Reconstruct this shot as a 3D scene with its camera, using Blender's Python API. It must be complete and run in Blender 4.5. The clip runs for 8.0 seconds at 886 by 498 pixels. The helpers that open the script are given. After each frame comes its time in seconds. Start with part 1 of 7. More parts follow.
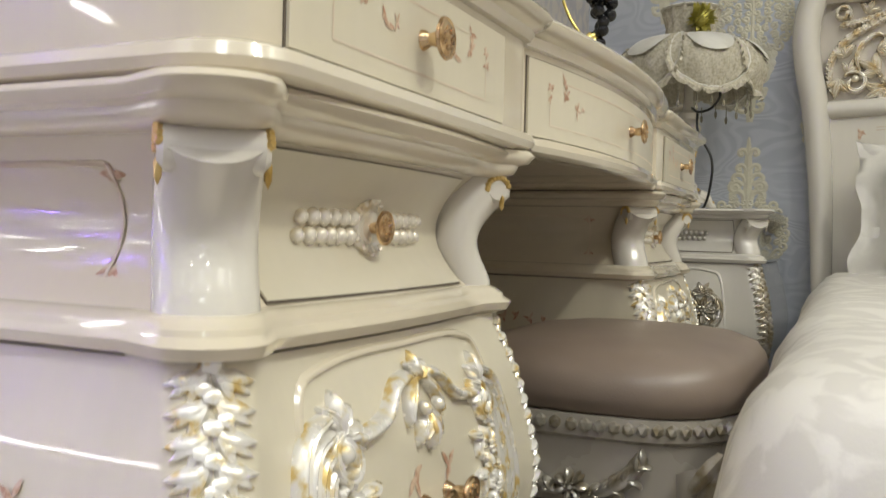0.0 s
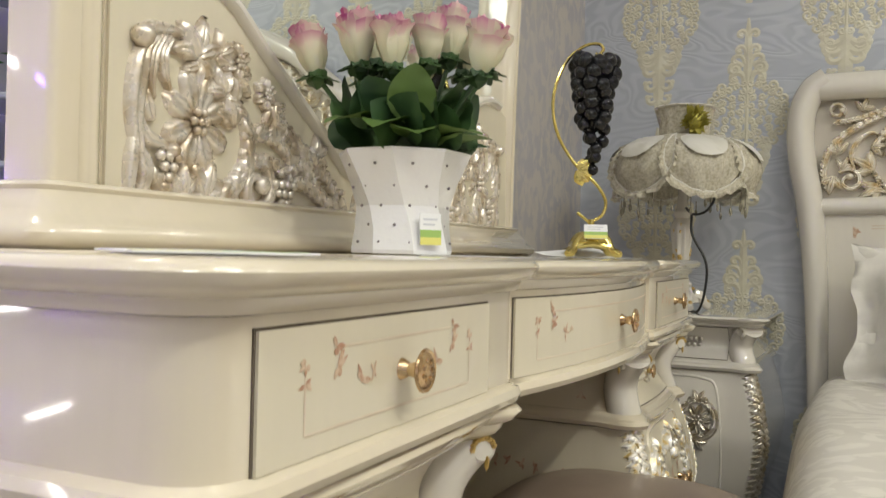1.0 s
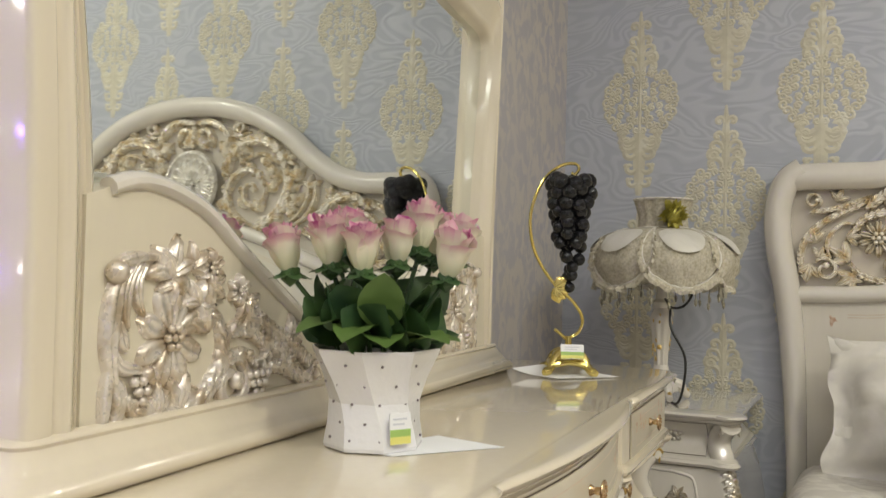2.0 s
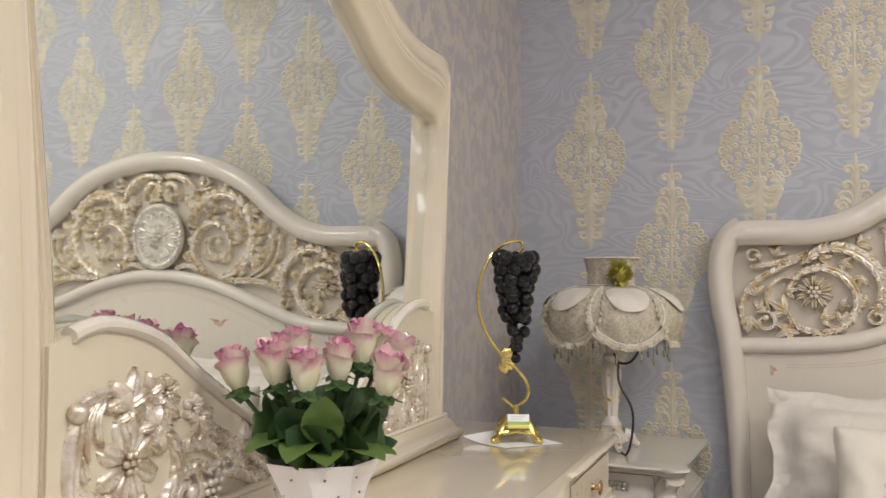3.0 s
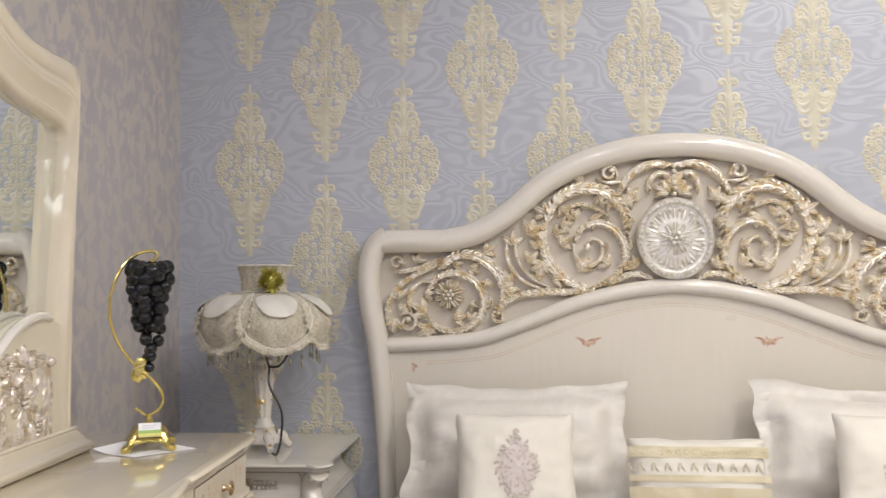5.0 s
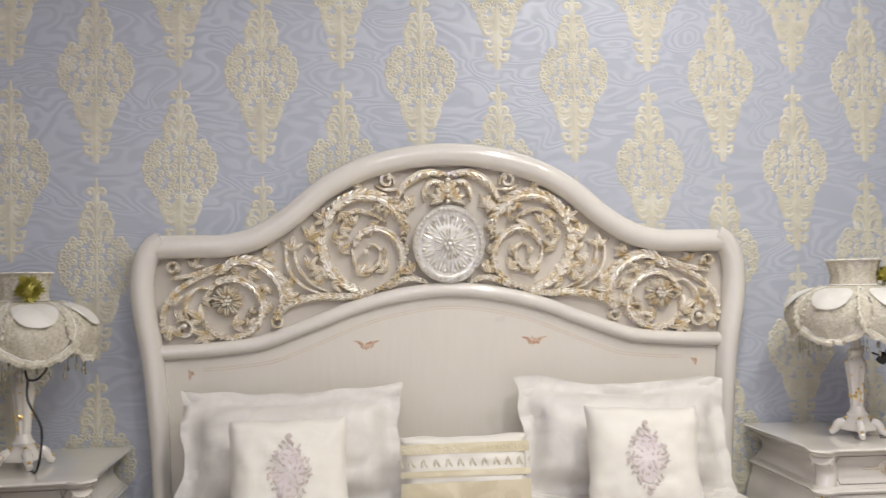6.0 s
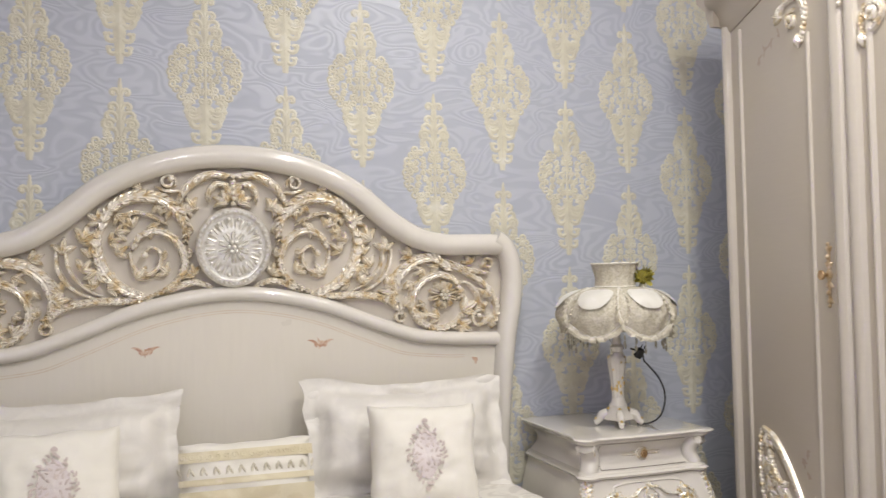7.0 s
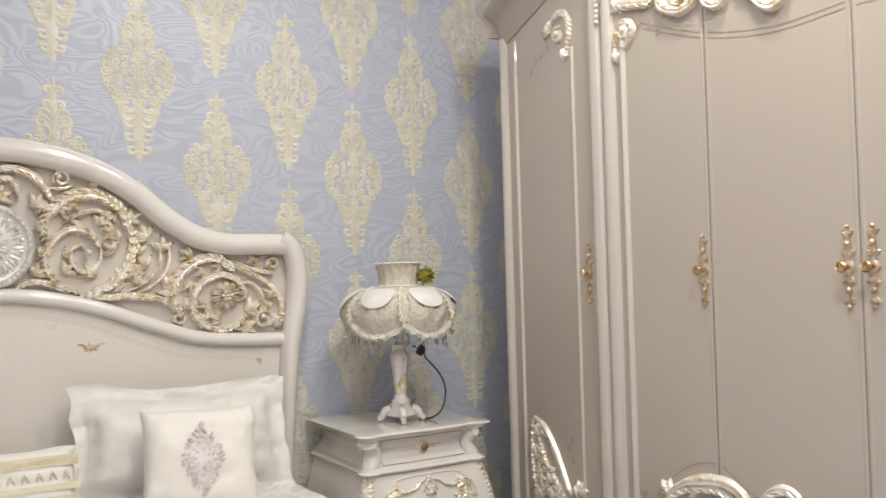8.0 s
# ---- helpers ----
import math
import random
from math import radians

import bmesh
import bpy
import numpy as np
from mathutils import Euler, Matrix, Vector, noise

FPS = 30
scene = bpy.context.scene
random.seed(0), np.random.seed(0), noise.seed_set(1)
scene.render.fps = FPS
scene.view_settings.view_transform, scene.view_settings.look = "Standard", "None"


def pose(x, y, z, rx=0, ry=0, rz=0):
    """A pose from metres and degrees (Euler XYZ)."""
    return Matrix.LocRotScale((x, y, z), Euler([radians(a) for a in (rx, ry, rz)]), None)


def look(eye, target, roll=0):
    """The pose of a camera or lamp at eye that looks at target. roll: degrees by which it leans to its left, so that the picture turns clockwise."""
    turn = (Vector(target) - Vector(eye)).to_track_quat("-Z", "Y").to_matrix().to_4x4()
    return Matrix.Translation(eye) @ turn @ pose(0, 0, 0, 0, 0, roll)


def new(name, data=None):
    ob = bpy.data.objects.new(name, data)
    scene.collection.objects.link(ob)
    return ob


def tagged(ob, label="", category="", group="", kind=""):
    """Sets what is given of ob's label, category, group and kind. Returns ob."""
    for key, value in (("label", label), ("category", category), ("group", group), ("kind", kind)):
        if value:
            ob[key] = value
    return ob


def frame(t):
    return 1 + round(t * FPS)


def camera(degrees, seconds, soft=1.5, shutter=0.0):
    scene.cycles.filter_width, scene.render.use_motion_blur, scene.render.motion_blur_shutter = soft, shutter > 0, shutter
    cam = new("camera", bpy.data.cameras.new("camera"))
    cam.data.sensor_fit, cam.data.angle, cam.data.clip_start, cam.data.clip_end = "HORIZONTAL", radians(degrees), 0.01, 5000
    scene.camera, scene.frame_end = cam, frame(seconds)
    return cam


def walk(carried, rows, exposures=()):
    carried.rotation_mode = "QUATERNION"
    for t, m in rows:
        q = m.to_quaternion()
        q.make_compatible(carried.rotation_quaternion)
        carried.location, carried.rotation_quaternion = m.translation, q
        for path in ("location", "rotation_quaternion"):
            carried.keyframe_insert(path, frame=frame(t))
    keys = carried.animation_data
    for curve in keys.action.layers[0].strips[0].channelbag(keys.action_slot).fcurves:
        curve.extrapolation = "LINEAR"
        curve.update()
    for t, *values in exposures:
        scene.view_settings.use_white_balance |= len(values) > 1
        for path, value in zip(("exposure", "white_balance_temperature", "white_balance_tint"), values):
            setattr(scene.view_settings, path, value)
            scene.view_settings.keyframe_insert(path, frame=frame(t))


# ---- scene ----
cam = camera(54.6, 8.0, soft=1.4, shutter=0.2)
PATH = [
    (0, (0.119, 0.129, 0.585), (-0.802, 1.904, 0.549), 1.4),
    (0.5, (0.114, 0.148, 0.702), (-0.807, 1.923, 0.687), 1.3),
    (1, (0.116, 0.151, 0.811), (-0.801, 1.928, 0.816), 1.4),
    (1.5, (0.132, 0.150, 0.912), (-0.775, 1.933, 0.941), 1.3),
    (1.7, (0.136, 0.148, 0.955), (-0.767, 1.932, 0.987), 1.3),
    (2.8, (0.219, 0.071, 1.155), (-0.661, 1.866, 1.224), 0.3),
    (3, (0.239, 0.063, 1.160), (-0.610, 1.873, 1.228), 0.3),
    (3.5, (0.280, 0.063, 1.161), (-0.446, 1.925, 1.232), 0),
    (4, (0.328, 0.050, 1.166), (-0.248, 1.964, 1.241), -0.1),
    (5.5, (0.489, -0.007, 1.179), (0.489, 1.992, 1.251), -0.8),
    (6, (0.552, -0.032, 1.190), (0.768, 1.956, 1.255), -1),
    (6.5, (0.579, -0.052, 1.187), (1.021, 1.897, 1.255), -1.1),
    (7, (0.620, -0.080, 1.189), (1.266, 1.812, 1.253), -1.2),
    (7.5, (0.659, -0.114, 1.184), (1.502, 1.699, 1.248), -1.3),
    (8, (0.687, -0.137, 1.175), (1.733, 1.567, 1.236), -1.5),
]
EXPOSE = [(0, -0.20, 6640, 0), (0.5, -0.20, 6720, 0), (1.5, -0.25, 6840, 2), (2.8, -0.38, 7050, 6), (3, -0.22, 6840, 10), (3.5, 0.09, 6660, 11), (4, 0.18, 6600, 11), (5.5, -0.19, 6420, 10), (6.0, -0.16, 6300, 10), (6.5, -0.22, 6420, 10), (8, -0.21, 6400, 9)]
walk(cam, [(t, look(eye, target, roll)) for t, eye, target, roll in PATH], EXPOSE)

# ---- light ----
world = bpy.data.worlds.new("world")
scene.world = world
world.use_nodes = True
world.node_tree.nodes["Background"].inputs[0].default_value = (0.9, 0.9, 1.0, 1)
world.node_tree.nodes["Background"].inputs[1].default_value = 0.3
WARM, COOL = (1.0, 0.965, 0.90), (0.95, 0.97, 1.0)
CEIL = 2.9


def lamp(name, x, y, z, watts, size, colour, shape="DISK"):
    data = bpy.data.lights.new(name, "AREA")
    data.shape, data.size, data.energy, data.color = shape, size, watts, colour
    ob = new(name, data)
    ob.matrix_world = pose(x, y, z)
    return ob


DOWNLIGHTS = [(1.68, 0.25, 34), (2.15, 1.15, 20), (1.55, 1.8, 15), (0.9, 0.0, 4), (-0.35, -0.7, 6), (1.6, -1.1, 6), (-1.5, 0.9, 14), (0.4, -2.2, 6), (-1.4, -1.2, 8)]
PANELS = [(0.6, -0.9, 20), (-1.0, -2.0, 14), (1.9, -2.4, 8)]
for x, y, watts in DOWNLIGHTS:
    lamp("downlight_glow", x, y, CEIL - 0.012, watts, 0.13, WARM)
# strip added to draw a long highlight along the headboard rails
added_strip_glow = lamp("added_strip_glow", 1.25, 0.5, CEIL - 0.032, 11, 1.6, COOL, "RECTANGLE")
added_strip_glow.data.size_y = 0.07
for x, y, watts in PANELS:
    lamp("panel_glow", x, y, CEIL - 0.022, watts, 0.55, COOL, "SQUARE")

# ---- materials ----


class Mat:
    """A node material with a few short-cuts."""

    def __init__(self, name, colour=(0.5, 0.5, 0.5), rough=0.5, metal=0.0, coat=0.0, **more):
        self.m = bpy.data.materials.new(name)
        self.m.use_nodes = True
        self.t = self.m.node_tree
        self.b = self.t.nodes["Principled BSDF"]
        self.b.inputs["Base Color"].default_value = (*colour, 1)
        self.b.inputs["Roughness"].default_value = rough
        self.b.inputs["Metallic"].default_value = metal
        self.b.inputs["Coat Weight"].default_value = coat
        self.b.inputs["Coat Roughness"].default_value = 0.05
        for k, v in more.items():
            self.b.inputs[k.replace("_", " ")].default_value = v

    def node(self, kind, **sets):
        n = self.t.nodes.new(kind)
        for k, v in sets.items():
            n.inputs[k.replace("_", " ")].default_value = v
        return n

    def link(self, a, b):
        self.t.links.new(a, b)

    def coords(self, scale=(1, 1, 1)):
        if not hasattr(self, "tc"):
            self.tc = self.node("ShaderNodeTexCoord")
        mp = self.node("ShaderNodeMapping")
        mp.inputs["Scale"].default_value = scale
        self.link(self.tc.outputs["Object"], mp.inputs[0])
        return mp.outputs[0]

    def noise(self, scale, detail=3.0, stretch=(1, 1, 1), distort=0.0):
        n = self.node("ShaderNodeTexNoise", Scale=scale, Detail=detail, Distortion=distort)
        self.link(self.coords(stretch), n.inputs["Vector"])
        return n.outputs["Fac"]

    def ramp(self, fac, stops):
        r = self.t.nodes.new("ShaderNodeValToRGB")
        e = r.color_ramp.elements
        while len(e) < len(stops):
            e.new(0.5)
        for el, (p, c) in zip(e, stops):
            el.position, el.color = p, (*c, 1) if len(c) == 3 else c
        self.link(fac, r.inputs[0])
        return r.outputs[0]

    def mix(self, fac, a, b):
        n = self.t.nodes.new("ShaderNodeMix")
        n.data_type = "RGBA"
        for s, v in ((n.inputs[0], fac), (n.inputs[6], a), (n.inputs[7], b)):
            if isinstance(v, (int, float)):
                s.default_value = v
            elif isinstance(v, tuple):
                s.default_value = (*v, 1)
            else:
                self.link(v, s)
        return n.outputs[2]

    def base(self, out):
        self.link(out, self.b.inputs["Base Color"])
        return self

    def rough(self, fac, lo, hi):
        n = self.t.nodes.new("ShaderNodeMapRange")
        n.inputs["To Min"].default_value, n.inputs["To Max"].default_value = lo, hi
        self.link(fac, n.inputs[0])
        self.link(n.outputs[0], self.b.inputs["Roughness"])
        return self

    def bump(self, fac, strength, dist=0.002):
        n = self.node("ShaderNodeBump", Strength=strength, Distance=dist)
        self.link(fac, n.inputs["Height"])
        self.link(n.outputs[0], self.b.inputs["Normal"])
        return self


def lacquer(name, c, streak=(14, 14, 1.5), rough=0.22, coat=0.6):
    """Glossy pearl lacquer over a faint wood grain."""
    m = Mat(name, c, rough, 0.0, coat)
    d = tuple(v * 0.975 for v in c)
    l = tuple(min(1, v * 1.02) for v in c)
    m.base(m.mix(m.noise(3.0, 4), m.ramp(m.noise(6.0, 5, streak), [(0.3, d), (0.7, l)]), c))
    m.rough(m.noise(9, 4), rough - 0.05, rough + 0.1)
    m.bump(m.noise(60, 2), 0.05, 0.001)
    return m.m


CREAM = lacquer("cream_lacquer", (0.68, 0.605, 0.475), rough=0.18, coat=1.0)
CREAM_FLAT = lacquer("cream_panel_lacquer", (0.66, 0.60, 0.475), rough=0.3, coat=0.45)
PEARL = lacquer("pearl_lacquer", (0.69, 0.65, 0.585), rough=0.14, coat=1.0)
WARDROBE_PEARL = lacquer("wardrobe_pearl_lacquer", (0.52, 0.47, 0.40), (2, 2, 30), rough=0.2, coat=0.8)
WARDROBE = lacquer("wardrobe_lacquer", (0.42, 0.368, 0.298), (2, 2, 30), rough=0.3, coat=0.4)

gm = Mat("silver_gilt", (0.7, 0.65, 0.52), 0.3, 0.4, 0.5)
gm.base(gm.ramp(gm.noise(38, 3), [(0.30, (0.64, 0.49, 0.27)), (0.43, (0.78, 0.69, 0.53)), (0.57, (0.88, 0.83, 0.74))]))
gm.rough(gm.noise(70, 3), 0.12, 0.36).bump(gm.noise(160, 3), 0.2, 0.001)
GILT = gm.m
gm = Mat("gold_touched_silver", (0.7, 0.65, 0.52), 0.3, 0.4, 0.5)
gm.base(gm.ramp(gm.noise(75, 3), [(0.36, (0.68, 0.50, 0.20)), (0.44, (0.80, 0.72, 0.54)), (0.52, (0.84, 0.81, 0.76))]))
gm.rough(gm.noise(70, 3), 0.15, 0.36)
GOLD_TOUCH = gm.m
gm = Mat("champagne_gilt", (0.6, 0.52, 0.42), 0.3, 0.45, 0.4)
gm.base(gm.ramp(gm.noise(38, 3), [(0.30, (0.46, 0.36, 0.25)), (0.43, (0.58, 0.50, 0.40)), (0.57, (0.73, 0.67, 0.60))]))
gm.rough(gm.noise(70, 3), 0.16, 0.4)
CHAMPAGNE = gm.m
gm = Mat("pewter_gilt", (0.5, 0.47, 0.42), 0.3, 0.8)
gm.base(gm.ramp(gm.noise(40, 3), [(0.38, (0.40, 0.34, 0.24)), (0.6, (0.66, 0.63, 0.58))]))
gm.rough(gm.noise(70, 3), 0.22, 0.45)
PEWTER = gm.m
gm = Mat("yellow_gilt", (0.62, 0.44, 0.15), 0.28, 0.85)
gm.base(gm.ramp(gm.noise(50, 3), [(0.35, (0.50, 0.33, 0.10)), (0.65, (0.80, 0.62, 0.28))]))
GOLD = gm.m
gm = Mat("polished_brass", (0.70, 0.575, 0.20), 0.12, 1.0)
gm.rough(gm.noise(40, 3), 0.08, 0.22)
BRASS = gm.m
gm = Mat("antique_brass", (0.62, 0.44, 0.26), 0.25, 1.0)
gm.base(gm.ramp(gm.noise(90, 3), [(0.35, (0.42, 0.26, 0.13)), (0.65, (0.75, 0.56, 0.34))]))
KNOB = gm.m
gm = Mat("pale_gold_plate", (0.56, 0.44, 0.29), 0.3, 0.8)
gm.base(gm.ramp(gm.noise(60, 3), [(0.35, (0.46, 0.33, 0.18)), (0.65, (0.68, 0.57, 0.42))]))
PALE_GOLD = gm.m
gm = Mat("rust_paint", (0.42, 0.2, 0.12), 0.4)
gm.base(gm.ramp(gm.noise(140, 3), [(0.38, (0.43, 0.24, 0.16)), (0.58, (0.61, 0.46, 0.34))]))
RUST = gm.m
gm = Mat("faded_pink_paint", (0.58, 0.46, 0.36), 0.4)
gm.base(gm.ramp(gm.noise(30, 3), [(0.35, (0.60, 0.49, 0.38)), (0.65, (0.65, 0.57, 0.45))]))
BLUSH = gm.m
WLINE = Mat("faded_brown_paint", (0.34, 0.27, 0.21), 0.4).m
GAP = Mat("drawer_joint", (0.13, 0.105, 0.08), 0.8).m

# wallpaper: damask vinyl on a moire ground
wm = Mat("moire_wallpaper", (0.4, 0.44, 0.5), 0.5)
mt = wm.node("ShaderNodeMath")
mt.operation = "MULTIPLY"
mt.inputs[1].default_value = 85.0
wm.link(wm.noise(3.6, 1.5, (1.0, 1.0, 2.2), 0.8), mt.inputs[0])
ms = wm.node("ShaderNodeMath")
ms.operation = "SINE"
wm.link(mt.outputs[0], ms.inputs[0])
mr = wm.node("ShaderNodeMapRange")
mr.inputs["From Min"].default_value = -1.0
wm.link(ms.outputs[0], mr.inputs[0])
wm.base(wm.mix(wm.noise(5.0, 3), wm.ramp(mr.outputs[0], [(0.25, (0.395, 0.415, 0.475)), (0.8, (0.505, 0.525, 0.58))]), (0.44, 0.46, 0.515)))
wm.rough(mr.outputs[0], 0.55, 0.3).bump(mr.outputs[0], 0.25, 0.002)
PAPER = wm.m
wm = Mat("damask_vinyl", (0.66, 0.6, 0.38), 0.45)
wm.base(wm.ramp(wm.noise(22, 4), [(0.3, (0.52, 0.49, 0.395)), (0.55, (0.61, 0.575, 0.45)), (0.75, (0.67, 0.65, 0.56))]))
wm.bump(wm.noise(220, 3), 0.3, 0.001)
DAMASK = wm.m
wm = Mat("speckled_wallpaper", (0.5, 0.46, 0.45), 0.42)
sp = wm.ramp(wm.noise(26, 5, (1, 1, 0.7), 0.6), [(0.45, (0.40, 0.385, 0.42)), (0.55, (0.60, 0.54, 0.46))])
wm.base(wm.mix(wm.noise(2.2, 3), sp, (0.47, 0.45, 0.46)))
wm.rough(wm.noise(26, 5, (1, 1, 0.7), 0.6), 0.55, 0.28).bump(wm.noise(60, 4), 0.3, 0.002)
SPECKLE = wm.m
wm = Mat("white_plaster", (0.78, 0.77, 0.8), 0.8)
wm.base(wm.ramp(wm.noise(4, 5), [(0.3, (0.74, 0.73, 0.77)), (0.7, (0.82, 0.81, 0.84))])).bump(wm.noise(90, 4), 0.15, 0.002)
PLASTER = wm.m
# unseen floor, toned dark to cut light bounced under the table
wm = Mat("low_bounce_tile", (0.5, 0.46, 0.4), 0.25)
wm.base(wm.ramp(wm.noise(5, 6), [(0.3, (0.235, 0.212, 0.185)), (0.7, (0.315, 0.288, 0.255))]))
TILE = wm.m

# cloth
def cloth(name, c, c2, rough=0.85, sheen=0.3, weave=900):
    m = Mat(name, c, rough)
    m.b.inputs["Sheen Weight"].default_value = sheen
    m.base(m.mix(m.noise(500, 1), m.ramp(m.noise(9, 5, (1, 1, 1), 1.5), [(0.45, c), (0.55, c2)]), c))
    m.bump(m.noise(weave, 1), 0.2, 0.001)
    return m.m


SATIN = cloth("white_jacquard", (0.68, 0.645, 0.59), (0.60, 0.57, 0.525), 0.5)
IVORY = cloth("ivory_cotton", (0.72, 0.685, 0.61), (0.69, 0.655, 0.58), 0.7)
lc = Mat("ecru_lace", (0.5, 0.45, 0.33), 0.8)
lc.base(lc.ramp(lc.noise(75, 5), [(0.36, (0.55, 0.495, 0.375)), (0.64, (0.66, 0.615, 0.51))]))
lc.bump(lc.noise(70, 4), 0.25, 0.003)
lc.link(lc.ramp(lc.noise(150, 3), [(0.36, (0.72, 0.72, 0.72)), (0.60, (0.90, 0.90, 0.90))]), lc.b.inputs["Alpha"])
LACE = lc.m
LACE_WHITE = cloth("white_satin", (0.70, 0.675, 0.615), (0.60, 0.57, 0.50), 0.55)
EMBLEM = cloth("mauve_embroidery", (0.51, 0.43, 0.40), (0.60, 0.52, 0.48), 0.8)
EMBLEM_PALE = cloth("pale_embroidery", (0.66, 0.60, 0.58), (0.58, 0.5, 0.5), 0.8)
BRAID = cloth("gold_braid", (0.57, 0.50, 0.34), (0.68, 0.62, 0.47), 0.6)
lm = Mat("taupe_leather", (0.22, 0.165, 0.13), 0.38)
lm.base(lm.ramp(lm.noise(7, 4), [(0.3, (0.20, 0.15, 0.12)), (0.7, (0.26, 0.20, 0.16))]))
lm.bump(lm.noise(300, 3), 0.2, 0.001)
LEATHER = lm.m

# small things
MIRROR = Mat("mirror_silver", (0.86, 0.89, 0.87), 0.02, 1.0).m
GRAPE = Mat("smoked_glass", (0.008, 0.008, 0.010), 0.03, 0.0, 0.0, IOR=1.42).m
BLACK = Mat("black_rubber", (0.015, 0.015, 0.015), 0.45).m
pm = Mat("white_ceramic", (0.80, 0.79, 0.80), 0.25, 0.0, 0.5)
pm.bump(pm.noise(120, 2), 0.3, 0.002)
CERAMIC = pm.m
STUD = Mat("grey_stud", (0.25, 0.22, 0.24), 0.3, 0.6).m
PAPER_WHITE = Mat("white_paper", (0.80, 0.80, 0.82), 0.7).m
PRINT = Mat("grey_print", (0.58, 0.59, 0.65), 0.7).m
TAG_GREEN = Mat("green_print", (0.33, 0.50, 0.14), 0.6).m
TAG_YELLOW = Mat("yellow_print", (0.72, 0.68, 0.20), 0.6).m
pm = Mat("leaf_green", (0.03, 0.09, 0.03), 0.45)
pm.base(pm.ramp(pm.noise(18, 3), [(0.35, (0.018, 0.05, 0.02)), (0.65, (0.06, 0.12, 0.035))]))
LEAF = pm.m
LEAF_LIGHT = Mat("pale_leaf_green", (0.085, 0.145, 0.032), 0.5).m
PLANT = Mat("plant_green", (0.08, 0.26, 0.05), 0.5).m
pm = Mat("rose_petal", (0.75, 0.6, 0.5), 0.6)
pa = pm.t.nodes.new("ShaderNodeAttribute")
pa.attribute_name = "tip"
pm.base(pm.ramp(pa.outputs["Fac"], [(0.0, (0.66, 0.64, 0.46)), (0.4, (0.76, 0.68, 0.55)), (0.72, (0.68, 0.38, 0.45)), (1.0, (0.46, 0.07, 0.25))]))
pm.b.inputs["Subsurface Weight"].default_value = 0.15
pm.b.inputs["Subsurface Radius"].default_value = (0.01, 0.005, 0.004)
PETAL = pm.m
BEAD = Mat("crystal_bead", (0.55, 0.51, 0.40), 0.08, 0.0, 1.0, Transmission_Weight=0.6).m
OLIVE = Mat("olive_gold_ribbon", (0.34, 0.30, 0.06), 0.35, 0.5).m
GLASS = Mat("frosted_shelf_glass", (0.62, 0.64, 0.72), 0.15, 0.0, 0.5).m
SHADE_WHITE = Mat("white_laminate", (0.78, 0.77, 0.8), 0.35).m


def glow(name, c, power):
    m = Mat(name, c, 0.5)
    m.b.inputs["Emission Color"].default_value = (*c, 1)
    m.b.inputs["Emission Strength"].default_value = power
    return m.m


LED = glow("violet_led", (0.25, 0.12, 1.0), 9.0)
LED_BAR = glow("violet_light_bar", (0.25, 0.12, 1.0), 110.0)
WHITE_BAR = glow("white_light_bar", (1.0, 0.97, 1.0), 45.0)
METAL_WHITE = Mat("white_metal", (0.75, 0.75, 0.75), 0.4).m

# ---- mesh tools ----


def part(name, bm, material, parent=None, label="", smooth=35):
    me = bpy.data.meshes.new(name)
    bmesh.ops.recalc_face_normals(bm, faces=bm.faces)
    bm.to_mesh(me)
    bm.free()
    for f in me.polygons:
        f.use_smooth = True
    me.set_sharp_from_angle(angle=radians(smooth))
    for m in material if isinstance(material, list) else [material]:
        me.materials.append(m)
    ob = new(name, me)
    if parent:
        ob.parent = parent
    return tagged(ob, label)


def thing(name, label, category, m=None, group="", kind=""):
    ob = new(name)
    ob.empty_display_size = 0.05
    if m is not None:
        ob.matrix_world = m
    return tagged(ob, label, category, group, kind)


def rbox(bm, x0, x1, y0, y1, z0, z1, r=0.003, seg=2):
    m = Matrix.Translation(((x0 + x1) / 2, (y0 + y1) / 2, (z0 + z1) / 2)) @ Matrix.Diagonal((x1 - x0, y1 - y0, z1 - z0, 1))
    made = bmesh.ops.create_cube(bm, size=1, matrix=m)["verts"]
    if r:
        edges = {e for v in made for e in v.link_edges}
        bmesh.ops.bevel(bm, geom=list(edges), offset=r, segments=seg, profile=0.5, affect="EDGES")
    return bm


def loft(bm, rings, cap=True):
    vs = [[bm.verts.new(p) for p in r] for r in rings]
    n = len(vs[0])
    for a, b in zip(vs, vs[1:]):
        for i in range(n):
            bm.faces.new((a[i], a[(i + 1) % n], b[(i + 1) % n], b[i]))
    if cap:
        bm.faces.new(vs[0][::-1])
        bm.faces.new(vs[-1])
    return bm


def lathe(bm, prof, seg=20, m=Matrix(), wob=None, sag=None):
    """Turns (radius, height) pairs round the local z axis."""
    rings = []
    for r, z in prof:
        rings.append([m @ Vector(((r + (wob(2 * math.pi * i / seg, z) if wob else 0)) * math.cos(2 * math.pi * i / seg),
                                  (r + (wob(2 * math.pi * i / seg, z) if wob else 0)) * math.sin(2 * math.pi * i / seg), z + (sag(2 * math.pi * i / seg, z) if sag else 0))) for i in range(seg)])
    return loft(bm, rings)


